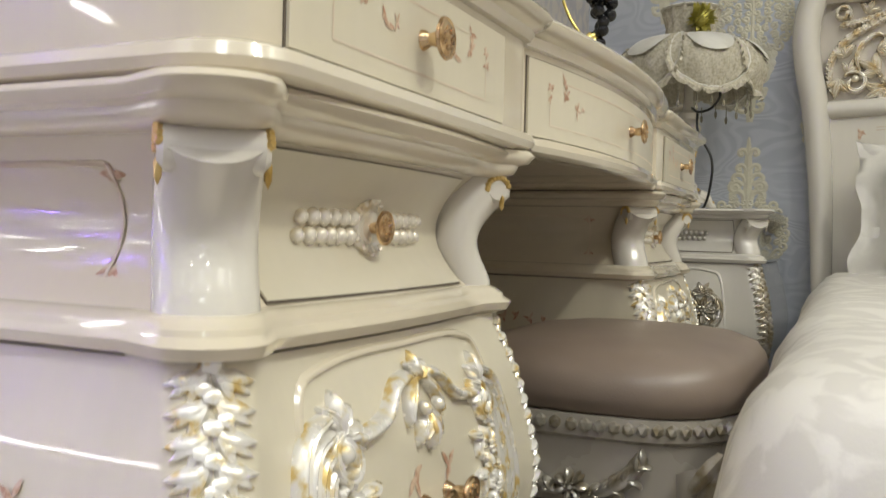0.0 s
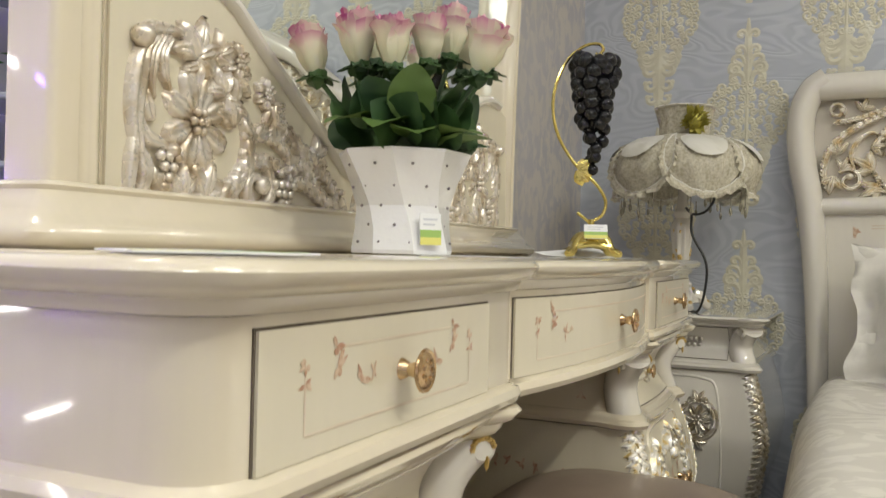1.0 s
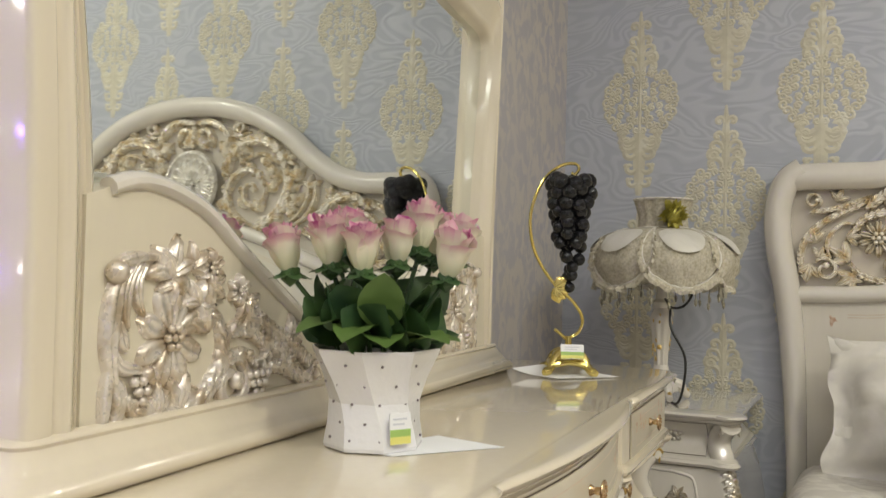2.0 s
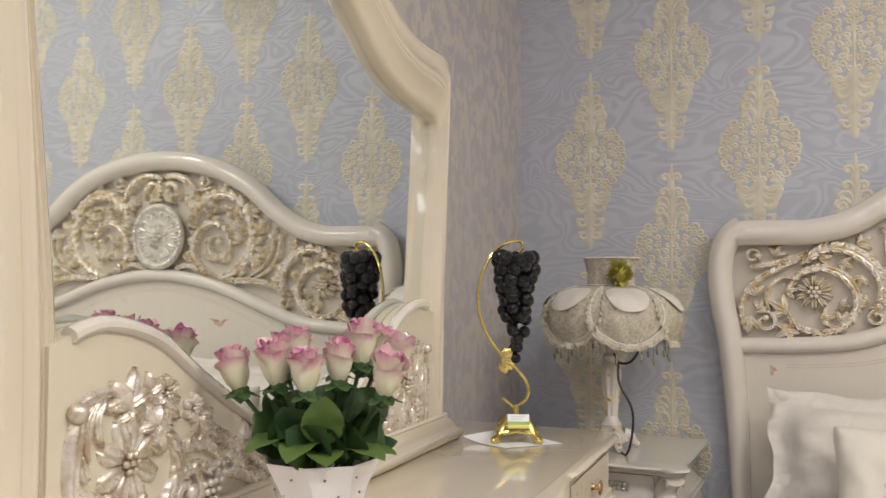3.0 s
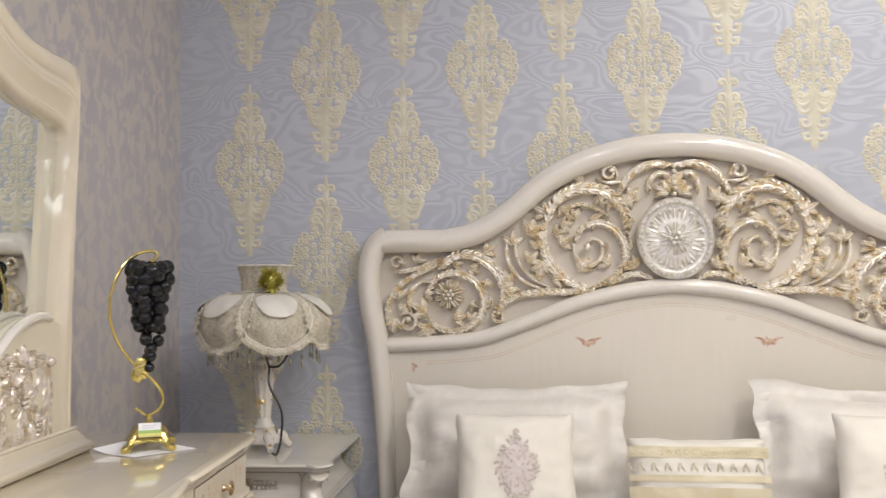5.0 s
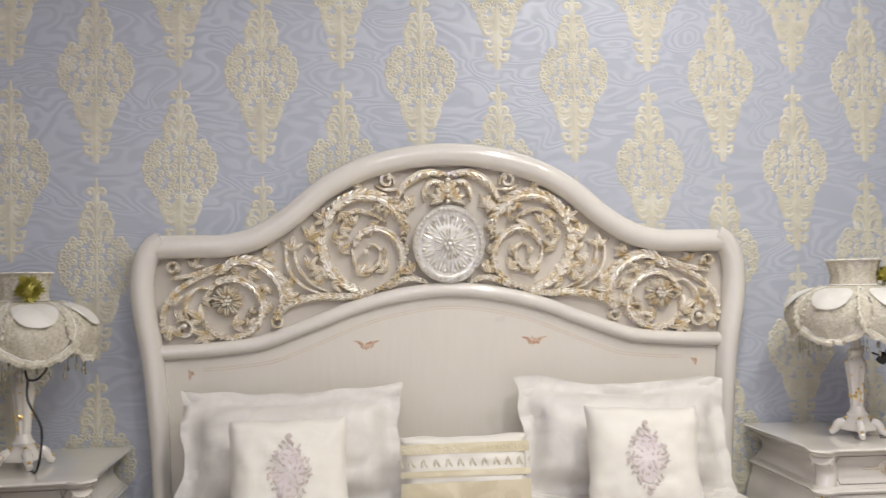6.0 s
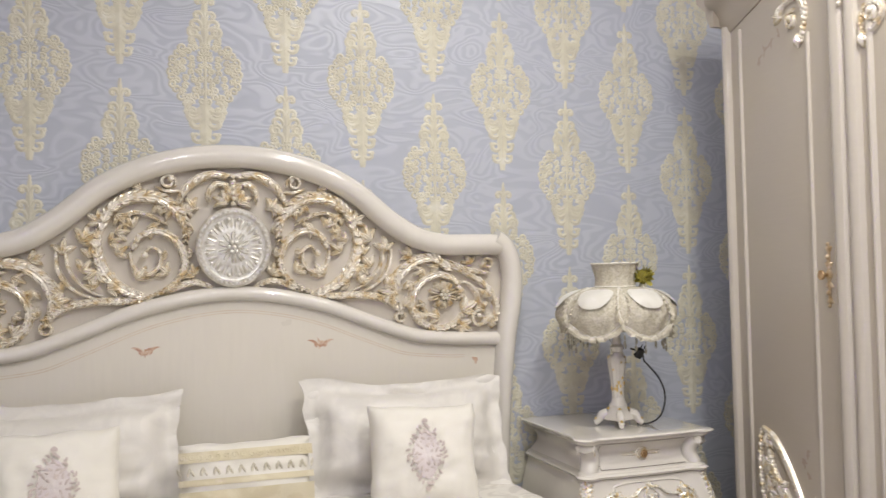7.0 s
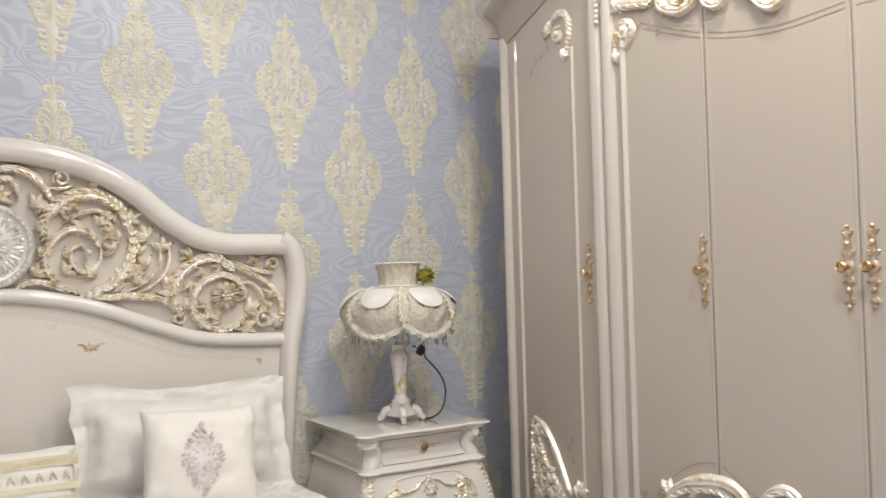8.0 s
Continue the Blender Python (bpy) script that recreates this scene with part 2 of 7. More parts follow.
def tube(bm, pts, rad, seg=10):
    """A round tube along points; rad is one radius or one for each point."""
    pts = [Vector(p) for p in pts]
    rads = rad if isinstance(rad, (list, tuple, np.ndarray)) else [rad] * len(pts)
    ref, rings = None, []
    for i, p in enumerate(pts):
        d = (pts[min(i + 1, len(pts) - 1)] - pts[max(i - 1, 0)]).normalized()
        if ref is None:
            ref = d.orthogonal().normalized()
        ref = (ref - d * ref.dot(d)).normalized()
        s = d.cross(ref)
        rings.append([p + float(rads[i]) * (math.cos(a) * ref + math.sin(a) * s) for a in (2 * math.pi * k / seg for k in range(seg))])
    return loft(bm, rings)


def sweep(bm, pts, section, n, scale=None):
    """Sweeps a closed section (in-plane, along n) along a flat path."""
    n, pts, rings = Vector(n).normalized(), [Vector(p) for p in pts], []
    for i, p in enumerate(pts):
        d = (pts[min(i + 1, len(pts) - 1)] - pts[max(i - 1, 0)]).normalized()
        s = n.cross(d)
        k = scale[i] if scale is not None else 1
        rings.append([p + k * a * s + k * b * n for a, b in section])
    return loft(bm, rings)


def oval(a, b, n=14):
    return [(a * math.cos(2 * math.pi * i / n), b * math.sin(2 * math.pi * i / n)) for i in range(n)]


def ball(bm, c, r, sub=1, squash=(1, 1, 1)):
    bmesh.ops.create_icosphere(bm, subdivisions=sub, radius=1, matrix=Matrix.Translation(c) @ Matrix.Diagonal((r * squash[0], r * squash[1], r * squash[2], 1)))
    return bm


def smooth_path(pts, n=40):
    """A Catmull-Rom curve through the points."""
    p = [np.array(q, float) for q in pts]
    p = [2 * p[0] - p[1]] + p + [2 * p[-1] - p[-2]]
    out, k = [], len(p) - 3
    for j in range(n + 1):
        s = j / n * k
        i = min(int(s), k - 1)
        t = s - i
        a, b, c, d = p[i:i + 4]
        out.append(tuple(float(w) for w in 0.5 * (2 * b + (c - a) * t + (2 * a - 5 * b + 4 * c - d) * t * t + (3 * b - a - 3 * c + d) * t ** 3)))
    return out


def bend(bm, f):
    for v in bm.verts:
        v.co = f(*v.co)
    return bm


# ---- carving: domed strokes in a plane (u, v), rising by w ----


def stroke(bm, pts, width, h, taper=(0.25, 0.0), cross=5):
    n = len(pts)
    rows = []
    for i, (u, v) in enumerate(pts):
        a, b = pts[max(i - 1, 0)], pts[min(i + 1, n - 1)]
        du, dv = b[0] - a[0], b[1] - a[1]
        l = math.hypot(du, dv) or 1
        s = i / (n - 1)
        k = (taper[0] + (1 - taper[0]) * min(1, s / 0.3)) * (taper[1] + (1 - taper[1]) * min(1, (1 - s) / 0.5) ** 0.7)
        k = max(k, 0.06)
        row = []
        for j in range(cross):
            q = -1 + 2 * j / (cross - 1)
            row.append(bm.verts.new((u - dv / l * q * width * k, v + du / l * q * width * k, h * (0.35 + 0.65 * k) * math.sqrt(max(0, 1 - q * q)))))
        rows.append(row)
    for a, b in zip(rows, rows[1:]):
        for j in range(cross - 1):
            bm.faces.new((a[j], a[j + 1], b[j + 1], b[j]))


def clothoid(u, v, heading, length, k0, k1, n=12):
    out, a, ds = [(u, v)], heading, length / n
    for i in range(n):
        a += (k0 + (k1 - k0) * i / n) * ds
        u += math.cos(a) * ds
        v += math.sin(a) * ds
        out.append((u, v))
    return out


def leafy(bm, pts, width, h, leaf, side=1, step=0.03, both=False, cross=5):
    """An acanthus stem with lobes along it."""
    stroke(bm, pts, width * 1.45, h * 1.05, (0.5, 0.3), cross)
    done = 0.0
    total = sum(math.dist(a, b) for a, b in zip(pts, pts[1:]))
    walked, flip, count = 0.0, side, 0
    pitch = max(0.007, min(step, leaf * 0.44))
    for a, b in zip(pts, pts[1:]):
        walked += math.dist(a, b)
        while walked - done >= pitch:
            done += pitch
            count += 1
            k = 1 - (walked - done) / max(1e-6, math.dist(a, b))
            u, v = a[0] + (b[0] - a[0]) * k, a[1] + (b[1] - a[1]) * k
            head = math.atan2(b[1] - a[1], b[0] - a[0])
            size = leaf * 0.9 * (0.5 + 0.6 * math.sin(math.pi * min(1, done / total)))
            stroke(bm, clothoid(u, v, head + flip * 0.85, size * 1.15, -flip * 0.3 / leaf, -flip * 1.9 / leaf, 8), leaf * 0.23, h * (0.9 + 0.2 * (count % 2)), (0.7, 0.12), cross)
            if count % 2:
                back = clothoid(u, v, head - flip * 0.3, size * 0.95, -flip * 0.6 / leaf, -flip * 2.9 / leaf, 8)
                stroke(bm, back, leaf * 0.19, h, (0.6, 0.3), cross)
            if both and count % 3 == 0:
                flip = -flip


def spiral(cu, cv, r0, r1, a0, turns, n=26):
    out = []
    for i in range(n + 1):
        s = i / n
        r = r0 + (r1 - r0) * s ** 0.8
        a = a0 + 2 * math.pi * turns * s
        out.append((cu + r * math.cos(a), cv + r * math.sin(a)))
    return out


def flower(bm, u, v, r, h, petals=8):
    for i in range(petals):
        a = 2 * math.pi * i / petals
        stroke(bm, [(u + r * s * math.cos(a), v + r * s * math.sin(a)) for s in (0.2, 0.4, 0.6, 0.8, 0.95, 1.05)], r * 2.15 / petals, h, (0.4, 0.35))
    ball(bm, (u, v, h * 0.7), r * 0.24)
    for i in range(6):
        a = i * math.pi / 3
        ball(bm, (u + r * 0.3 * math.cos(a), v + r * 0.3 * math.sin(a), h * 0.75), r * 0.11)


def mirrored(bm, axis=0, about=0.0):
    made = bmesh.ops.duplicate(bm, geom=bm.verts[:] + bm.edges[:] + bm.faces[:])["geom"]
    for g in made:
        if isinstance(g, bmesh.types.BMVert):
            g.co[axis] = 2 * about - g.co[axis]
    bmesh.ops.reverse_faces(bm, faces=[g for g in made if isinstance(g, bmesh.types.BMFace)])
    return bm


def rib(bm, pts, width, h, taper=(0.6, 0.35), groove=0.22, lift=0.0, cross=9):
    """A rounded carved stem with a shallow groove along its crest."""
    n, rows = len(pts), []
    for i, (u, v) in enumerate(pts):
        a, b = pts[max(i - 1, 0)], pts[min(i + 1, n - 1)]
        du, dv = b[0] - a[0], b[1] - a[1]
        l = math.hypot(du, dv) or 1
        s = i / (n - 1)
        k = max(0.08, (taper[0] + (1 - taper[0]) * min(1, s / 0.35)) * (taper[1] + (1 - taper[1]) * min(1, (1 - s) / 0.55) ** 0.7))
        row = []
        for j in range(cross):
            q = -1 + 2 * j / (cross - 1)
            up = math.sqrt(max(0, 1 - q * q)) * (1 - groove * math.exp(-(q / 0.3) ** 2))
            row.append(bm.verts.new((u - dv / l * q * width * k, v + du / l * q * width * k, (lift + h * (0.4 + 0.6 * k)) * up)))
        rows.append(row)
    # round off both ends down to the ground
    for near, far, at in ((0, 1, 0), (-1, -2, len(rows))):
        p, q = Vector(pts[near]).to_2d(), Vector(pts[far]).to_2d()
        w = (rows[near if at == 0 else -1][0].co - rows[near if at == 0 else -1][-1].co).length * 0.5
        out = (p - q).normalized() * w * 0.7
        rows.insert(at, [bm.verts.new((v.co.x * 0.35 + p.x * 0.65 + out.x, v.co.y * 0.35 + p.y * 0.65 + out.y, 0.0)) for v in rows[0 if at == 0 else -1]])
    for a, b in zip(rows, rows[1:]):
        for j in range(cross - 1):
            bm.faces.new((a[j], a[j + 1], b[j + 1], b[j]))


def acanthus(bm, ctrl, width, h, side=1, reach=2.6, both=0.0, taper=(0.6, 0.35), n=30, pitch=1.25, curl=1.0):
    """A stem through a few control points with fat overlapping leaf lobes along one side, or smaller ones on the other too."""
    pts = smooth_path(ctrl, n) if len(ctrl) < n else ctrl
    rib(bm, pts, width, h, taper)
    total = sum(math.dist(a, b) for a, b in zip(pts, pts[1:]))
    step, walked, due, count = width * pitch, 0.0, width * 0.6, 0
    for a, b in zip(pts, pts[1:]):
        d = math.dist(a, b)
        head = math.atan2(b[1] - a[1], b[0] - a[0])
        while due <= walked + d:
            k = (due - walked) / d
            u, v = a[0] + (b[0] - a[0]) * k, a[1] + (b[1] - a[1]) * k
            f = due / total
            env = 0.45 + 0.55 * math.sin(math.pi * min(1, 0.12 + 0.88 * f)) ** 0.7
            for way, size in ((side, 1.0), (-side, both)):
                if size <= 0:
                    continue
                L = width * reach * env * size
                leaf = clothoid(u, v, head + way * 0.95, L, -way * 0.4 * curl / L, -way * 2.6 * curl / L, 7)
                rib(bm, leaf, L * 0.27, h * (0.8 + 0.25 * (count % 2)), (0.75, 0.3), 0.12, 0, 7)
            due += step
            count += 1
        walked += d


def volute(bm, cu, cv, r0, a0, turns, width, h, r1=0.012, n=30):
    """A rounded scroll closing on a small boss."""
    pts = spiral(cu, cv, r0, r1, a0, turns, n)
    rib(bm, pts, width, h, (0.7, 0.6))
    ball(bm, (*pts[-1], h * 0.6), width * 1.25, 2, (1, 1, 0.8))
    return pts


def petals(bm, u, v, r, h, count=8, tall=1.0, core=0.3):
    """An open flower of spoon petals round a seeded heart."""
    for i in range(count):
        a = 2 * math.pi * (i + 0.5) / count
        rib(bm, [(u + r * s * math.cos(a), v + tall * r * s * math.sin(a)) for s in (0.2, 0.4, 0.6, 0.78, 0.92, 1.0, 1.05)], r * 2.5 / count, h, (0.35, 0.7), 0.45)
    for i in range(7):
        a = i * math.pi / 3
        k = 0 if i == 6 else core
        ball(bm, (u + r * k * math.cos(a), v + tall * r * k * math.sin(a), h * 0.8), r * core * 0.5, 2)


def leaf_group(bm, u, v, heading, size, h, count=3, spread=0.6):
    """A fan of short fat leaves from one point."""
    for i in range(count):
        a = heading + (i - (count - 1) / 2) * spread
        w = (i - (count - 1) / 2)
        rib(bm, clothoid(u, v, a, size * (1 - 0.12 * abs(w)), 0, w * 1.6 / size, 7), size * 0.25, h * (1 + 0.2 * (i % 2)), (0.5, 0.3), 0.3, 0, 7)


def berries(bm, u, v, r, h, rows=3):
    for i in range(rows):
        for j in range(rows - i if rows > 2 else rows):
            ball(bm, (u + (j - (rows - i - 1) / 2) * r * 1.9, v - i * r * 1.7, h), r)


def mapped(bm, origin, ux, vx, wx):
    o, ux, vx, wx = Vector(origin), Vector(ux), Vector(vx), Vector(wx)
    return bend(bm, lambda u, v, w: o + ux * u + vx * v + wx * w)


def rosette_knob(parent, m, r=0.014, deep=0.024, name="knob"):
    """A turned stem with a chased brass disc."""
    bm = bmesh.new()
    lathe(bm, [(r * 0.55, 0), (r * 0.5, deep * 0.1), (r * 0.32, deep * 0.3), (r * 0.4, deep * 0.5), (r * 0.36, deep * 0.70), (r * 0.95, deep * 0.78), (r * 1.1, deep * 0.86),
               (r * 1.06, deep * 0.95), (r * 0.9, deep * 0.92), (r * 0.8, deep * 0.97), (r * 0.3, deep), (0.0004, deep * 1.03)], 18, m)
    for i in range(7):
        a = 2 * math.pi * i / 7
        ball(bm, m @ Vector((r * 0.5 * math.cos(a), r * 0.5 * math.sin(a), deep * 0.98)), r * 0.17)
    return part(name, bm, KNOB, parent, "chased antique brass knob")


def posy(bm, u, v, s, seed, heading=0.0):
    """A little painted flower spray."""
    rnd = random.Random(seed)
    for i in range(4):
        a = heading + rnd.uniform(-2.4, 2.4)
        stroke(bm, clothoid(u, v, a, s * rnd.uniform(0.5, 1.0), 0, rnd.uniform(-60, 60), 5), s * 0.16, 0.0003, (0.2, 0.1), 3)
    for i in range(2):
        ball(bm, (u + rnd.uniform(-0.3, 0.3) * s, v + rnd.uniform(-0.3, 0.3) * s, 0), s * 0.22, 1, (1, 1, 0.04))


# ---- the room ----
WALL_Y, SIDE_X = 2.85, -0.775
EAST_X, SOUTH_Y, WEST_X = 3.2, -3.6, -2.3


def setting(name, x0, x1, y0, y1, z0, z1, material, label, category):
    ob = part(name, rbox(bmesh.new(), x0, x1, y0, y1, z0, z1, 0), material)
    return tagged(ob, label, category, kind="structure")


setting("floor", WEST_X - 0.1, EAST_X + 0.1, SOUTH_Y - 0.1, WALL_Y + 0.1, -0.1, 0, TILE, "unseen showroom floor, toned dark to cut bounced light", "floor")
setting("ceiling", WEST_X - 0.1, EAST_X + 0.1, SOUTH_Y - 0.1, WALL_Y + 0.1, CEIL, CEIL + 0.1, PLASTER, "white plaster ceiling with downlights", "ceiling")
wall_north = setting("wall_north", SIDE_X, EAST_X, WALL_Y, WALL_Y + 0.1, 0, CEIL, PAPER, "blue-grey moire wallpaper with gold damask medallions", "wall")
setting("wall_north_back", WEST_X, SIDE_X, WALL_Y, WALL_Y + 0.1, 0, CEIL, PLASTER, "plain white plastered showroom wall", "wall")
setting("wall_partition", SIDE_X - 0.09, SIDE_X, 0.98, WALL_Y, 0, CEIL, SPECKLE, "partition papered in mottled mauve-grey wallpaper", "wall")
setting("wall_east", EAST_X, EAST_X + 0.1, SOUTH_Y, WALL_Y + 0.1, 0, CEIL, PLASTER, "plain white plastered wall behind the wardrobe", "wall")
setting("wall_west", WEST_X - 0.1, WEST_X, SOUTH_Y, WALL_Y + 0.1, 0, CEIL, PLASTER, "plain white plastered showroom wall", "wall")
setting("wall_south", WEST_X, EAST_X, SOUTH_Y - 0.1, SOUTH_Y, 0, CEIL, PLASTER, "plain white plastered showroom wall", "wall")


def damask_motif():
    """One medallion with its spires, as (vertices, faces) in (u, v, w)."""
    bm, rnd = bmesh.new(), random.Random(4)
    H = 0.0020

    def half_width(v):
        return 0.120 * max(0, 1 - abs(v / 0.118) ** 2.3) ** 0.62

    # scallops of curls round the edge, then leaves and curls packed inside
    for k in range(11):
        v = -0.098 + 0.2 * k / 10
        e = half_width(v) - 0.012
        a = math.atan2(v, max(0.02, e))
        stroke(bm, spiral(e, v, 0.0150, 0.003, a - 1.9, 1.15 if k % 2 else -1.15, 12), 0.0056, H, (0.8, 0.9), 3)
    spots = []
    for _ in range(900):
        u, v = rnd.uniform(0.008, 0.11), rnd.uniform(-0.10, 0.10)
        if u < half_width(v) - 0.022 and all(math.hypot(u - a, v - b) > 0.0205 for a, b in spots):
            spots.append((u, v))
    for k, (u, v) in enumerate(spots):
        way = 1 if k % 2 else -1
        stroke(bm, spiral(u, v, rnd.uniform(0.010, 0.0135), 0.002, rnd.uniform(0, 6.3), way * 1.1, 9), 0.0060, H, (0.7, 0.7), 3)
        stroke(bm, clothoid(u - 0.006, v - 0.008, rnd.uniform(0.2, 2.4), 0.026, 20 * way, -70 * way, 6), 0.0060, H, (0.5, 0.2), 3)
    # upper spire: paired volutes, cross leaves, finial
    stroke(bm, spiral(0.036, 0.136, 0.022, 0.005, 2.9, -1.35, 16), 0.0085, H, (0.9, 1.0), 3)
    ball(bm, (0.036, 0.134, 0), 0.010, 1, (1, 1, 0.1))
    for v, w, t in ((0.108, 0.060, 0.0110), (0.160, 0.056, 0.0085), (0.192, 0.040, 0.0085), (0.240, 0.034, 0.0085)):
        stroke(bm, spiral(w * 0.56, v, w * 0.44, 0.004, 3.5, -0.95, 12), t * 0.85, H, (1.0, 0.8), 3)
        ball(bm, (w * 0.60, v, 0), t * 0.8, 1, (1, 1, 0.15))
    # lower spire
    for v, w, t in ((-0.104, 0.074, 0.015), (-0.130, 0.070, 0.015), (-0.158, 0.058, 0.012), (-0.208, 0.050, 0.0105), (-0.252, 0.042, 0.0095)):
        stroke(bm, spiral(w * 0.56, v - 0.004, w * 0.42, 0.004, 3.6, 0.8, 12), t * 0.8, H, (1.0, 0.8), 3)
        ball(bm, (w * 0.84, v + 0.002, 0), t * 0.9, 1, (1, 1, 0.15))
    stroke(bm, spiral(0.040, -0.128, 0.020, 0.004, -2.6, 1.2, 12), 0.0075, H, (0.8, 0.9), 3)
    mirrored(bm)
    stroke(bm, [(0, 0.09 + 0.198 * i / 8) for i in range(9)], 0.0130, H, (0.9, 0.25), 3)
    stroke(bm, [(0, -0.09 - 0.212 * i / 8) for i in range(9)], 0.0200, H, (0.9, 0.45), 3)
    stroke(bm, [(0, -0.09 + 0.18 * i / 8) for i in range(9)], 0.0060, H, (0.9, 0.9), 3)
    for v in (0.245, 0.205, -0.18, -0.222, -0.262):
        ball(bm, (0, v, 0), 0.013, 1, (1, 1.3, 0.1))
    bm.verts.index_update()
    got = [tuple(x.co) for x in bm.verts], [tuple(x.index for x in f.verts) for f in bm.faces]
    bm.free()
    return got


def damask_wall():
    mv, mf = damask_motif()
    mv = np.array(mv)
    verts, faces = [], []
    for col in range(14):
        u0 = -0.529 + 0.2655 * col
        for row in range(-3, 4):
            v0 = 1.562 + 0.635 * row + (0.3175 if col % 2 else 0)
            if not 0.2 < v0 < 2.8 or u0 > EAST_X - 0.15:
                continue
            base = len(verts)
            verts += [(u0 + u, WALL_Y - 0.0004 - w, v0 + v) for u, v, w in mv]
            faces += [tuple(i + base for i in f) for f in mf]
    me = bpy.data.meshes.new("damask_relief")
    me.from_pydata(verts, [], faces)
    me.materials.append(DAMASK)
    ob = new("damask_relief", me)
    ob.parent = wall_north
    return tagged(ob, "embossed yellow-gold damask medallions", kind="stuff")


damask_wall()

for x, y, watts in DOWNLIGHTS:
    d = thing("ceiling_downlight", "small round recessed ceiling downlight, lit", "downlight", pose(x, y, CEIL), "ceiling downlights")
    bm = bmesh.new()
    lathe(bm, [(0.072, -0.001), (0.092, -0.001), (0.094, -0.006), (0.088, -0.010), (0.074, -0.010)], 28)
    part("trim_ring", bm, METAL_WHITE, d, "white metal trim ring")
# housing of the added highlight strip, out of view overhead
d = thing("added_strip_light", "long slim ceiling strip lamp, added to draw highlights along the rails", "strip light", pose(1.25, 0.5, CEIL))
bm = bmesh.new()
for a, b, c, e in ((-0.83, 0.83, -0.055, -0.037), (-0.83, 0.83, 0.037, 0.055), (-0.83, -0.81, -0.037, 0.037), (0.81, 0.83, -0.037, 0.037)):
    rbox(bm, a, b, c, e, -0.034, 0, 0.002, 1)
part("strip_frame", bm, METAL_WHITE, d)
for x, y, watts in PANELS:
    d = thing("ceiling_panel_light", "square white ceiling light panel, lit", "ceiling light", pose(x, y, CEIL), "ceiling panels")
    bm = bmesh.new()
    for a, b, c, e in ((-0.3, 0.3, -0.3, -0.28), (-0.3, 0.3, 0.28, 0.3), (-0.3, -0.28, -0.28, 0.28), (0.28, 0.3, -0.28, 0.28)):
        rbox(bm, a, b, c, e, -0.024, 0, 0.002, 1)
    part("panel_frame", bm, METAL_WHITE, d)

# ---- bombe cabinets ----


def plan(W, D, o=0.0, bow=0.0, pil=0.05, e=0.01):
    """A cabinet's outline: front at y = -o, rounded corner pilasters, back at D."""
    hw, pts = W / 2 + o, []
    R, cx, cy = pil * 0.5 + e, hw - pil * 0.5, -o + pil * 0.5
    pts.append((-hw, D))
    pts.append((-hw, cy + R + 0.004))
    for k in range(9):
        a = radians(170 + 110 * k / 8)
        pts.append((-cx + R * math.cos(a), cy + R * math.sin(a)))
    span = hw - pil - 0.006
    for k in range(9):
        x = -span + 2 * span * k / 8
        pts.append((x, -o - bow * (1 - (x / span) ** 2)))
    for k in range(9):
        a = radians(260 + 110 * k / 8)
        pts.append((cx + R * math.cos(a), cy + R * math.sin(a)))
    pts.append((hw, cy + R + 0.004))
    pts.append((hw, D))
    return pts


def soft_profile(pairs, n=26):
    """(height, offset) pairs made smooth."""
    z = np.linspace(pairs[0][0], pairs[-1][0], n)
    zs, os_ = [p[0] for p in pairs], [p[1] for p in pairs]
    fine = np.linspace(zs[0], zs[-1], 200)
    v = np.interp(fine, zs, os_)
    w = np.convolve(np.pad(v, 10, mode="edge"), np.ones(21) / 21, "valid")
    return [(float(a), float(np.interp(a, fine, w))) for a in z]


def stack(bm, W, D, prof, bow=0.0, pil=0.05, e=0.01):
    return loft(bm, [[(x, y, z) for x, y in plan(W, D, o, bow, pil, e)] for z, o in prof])


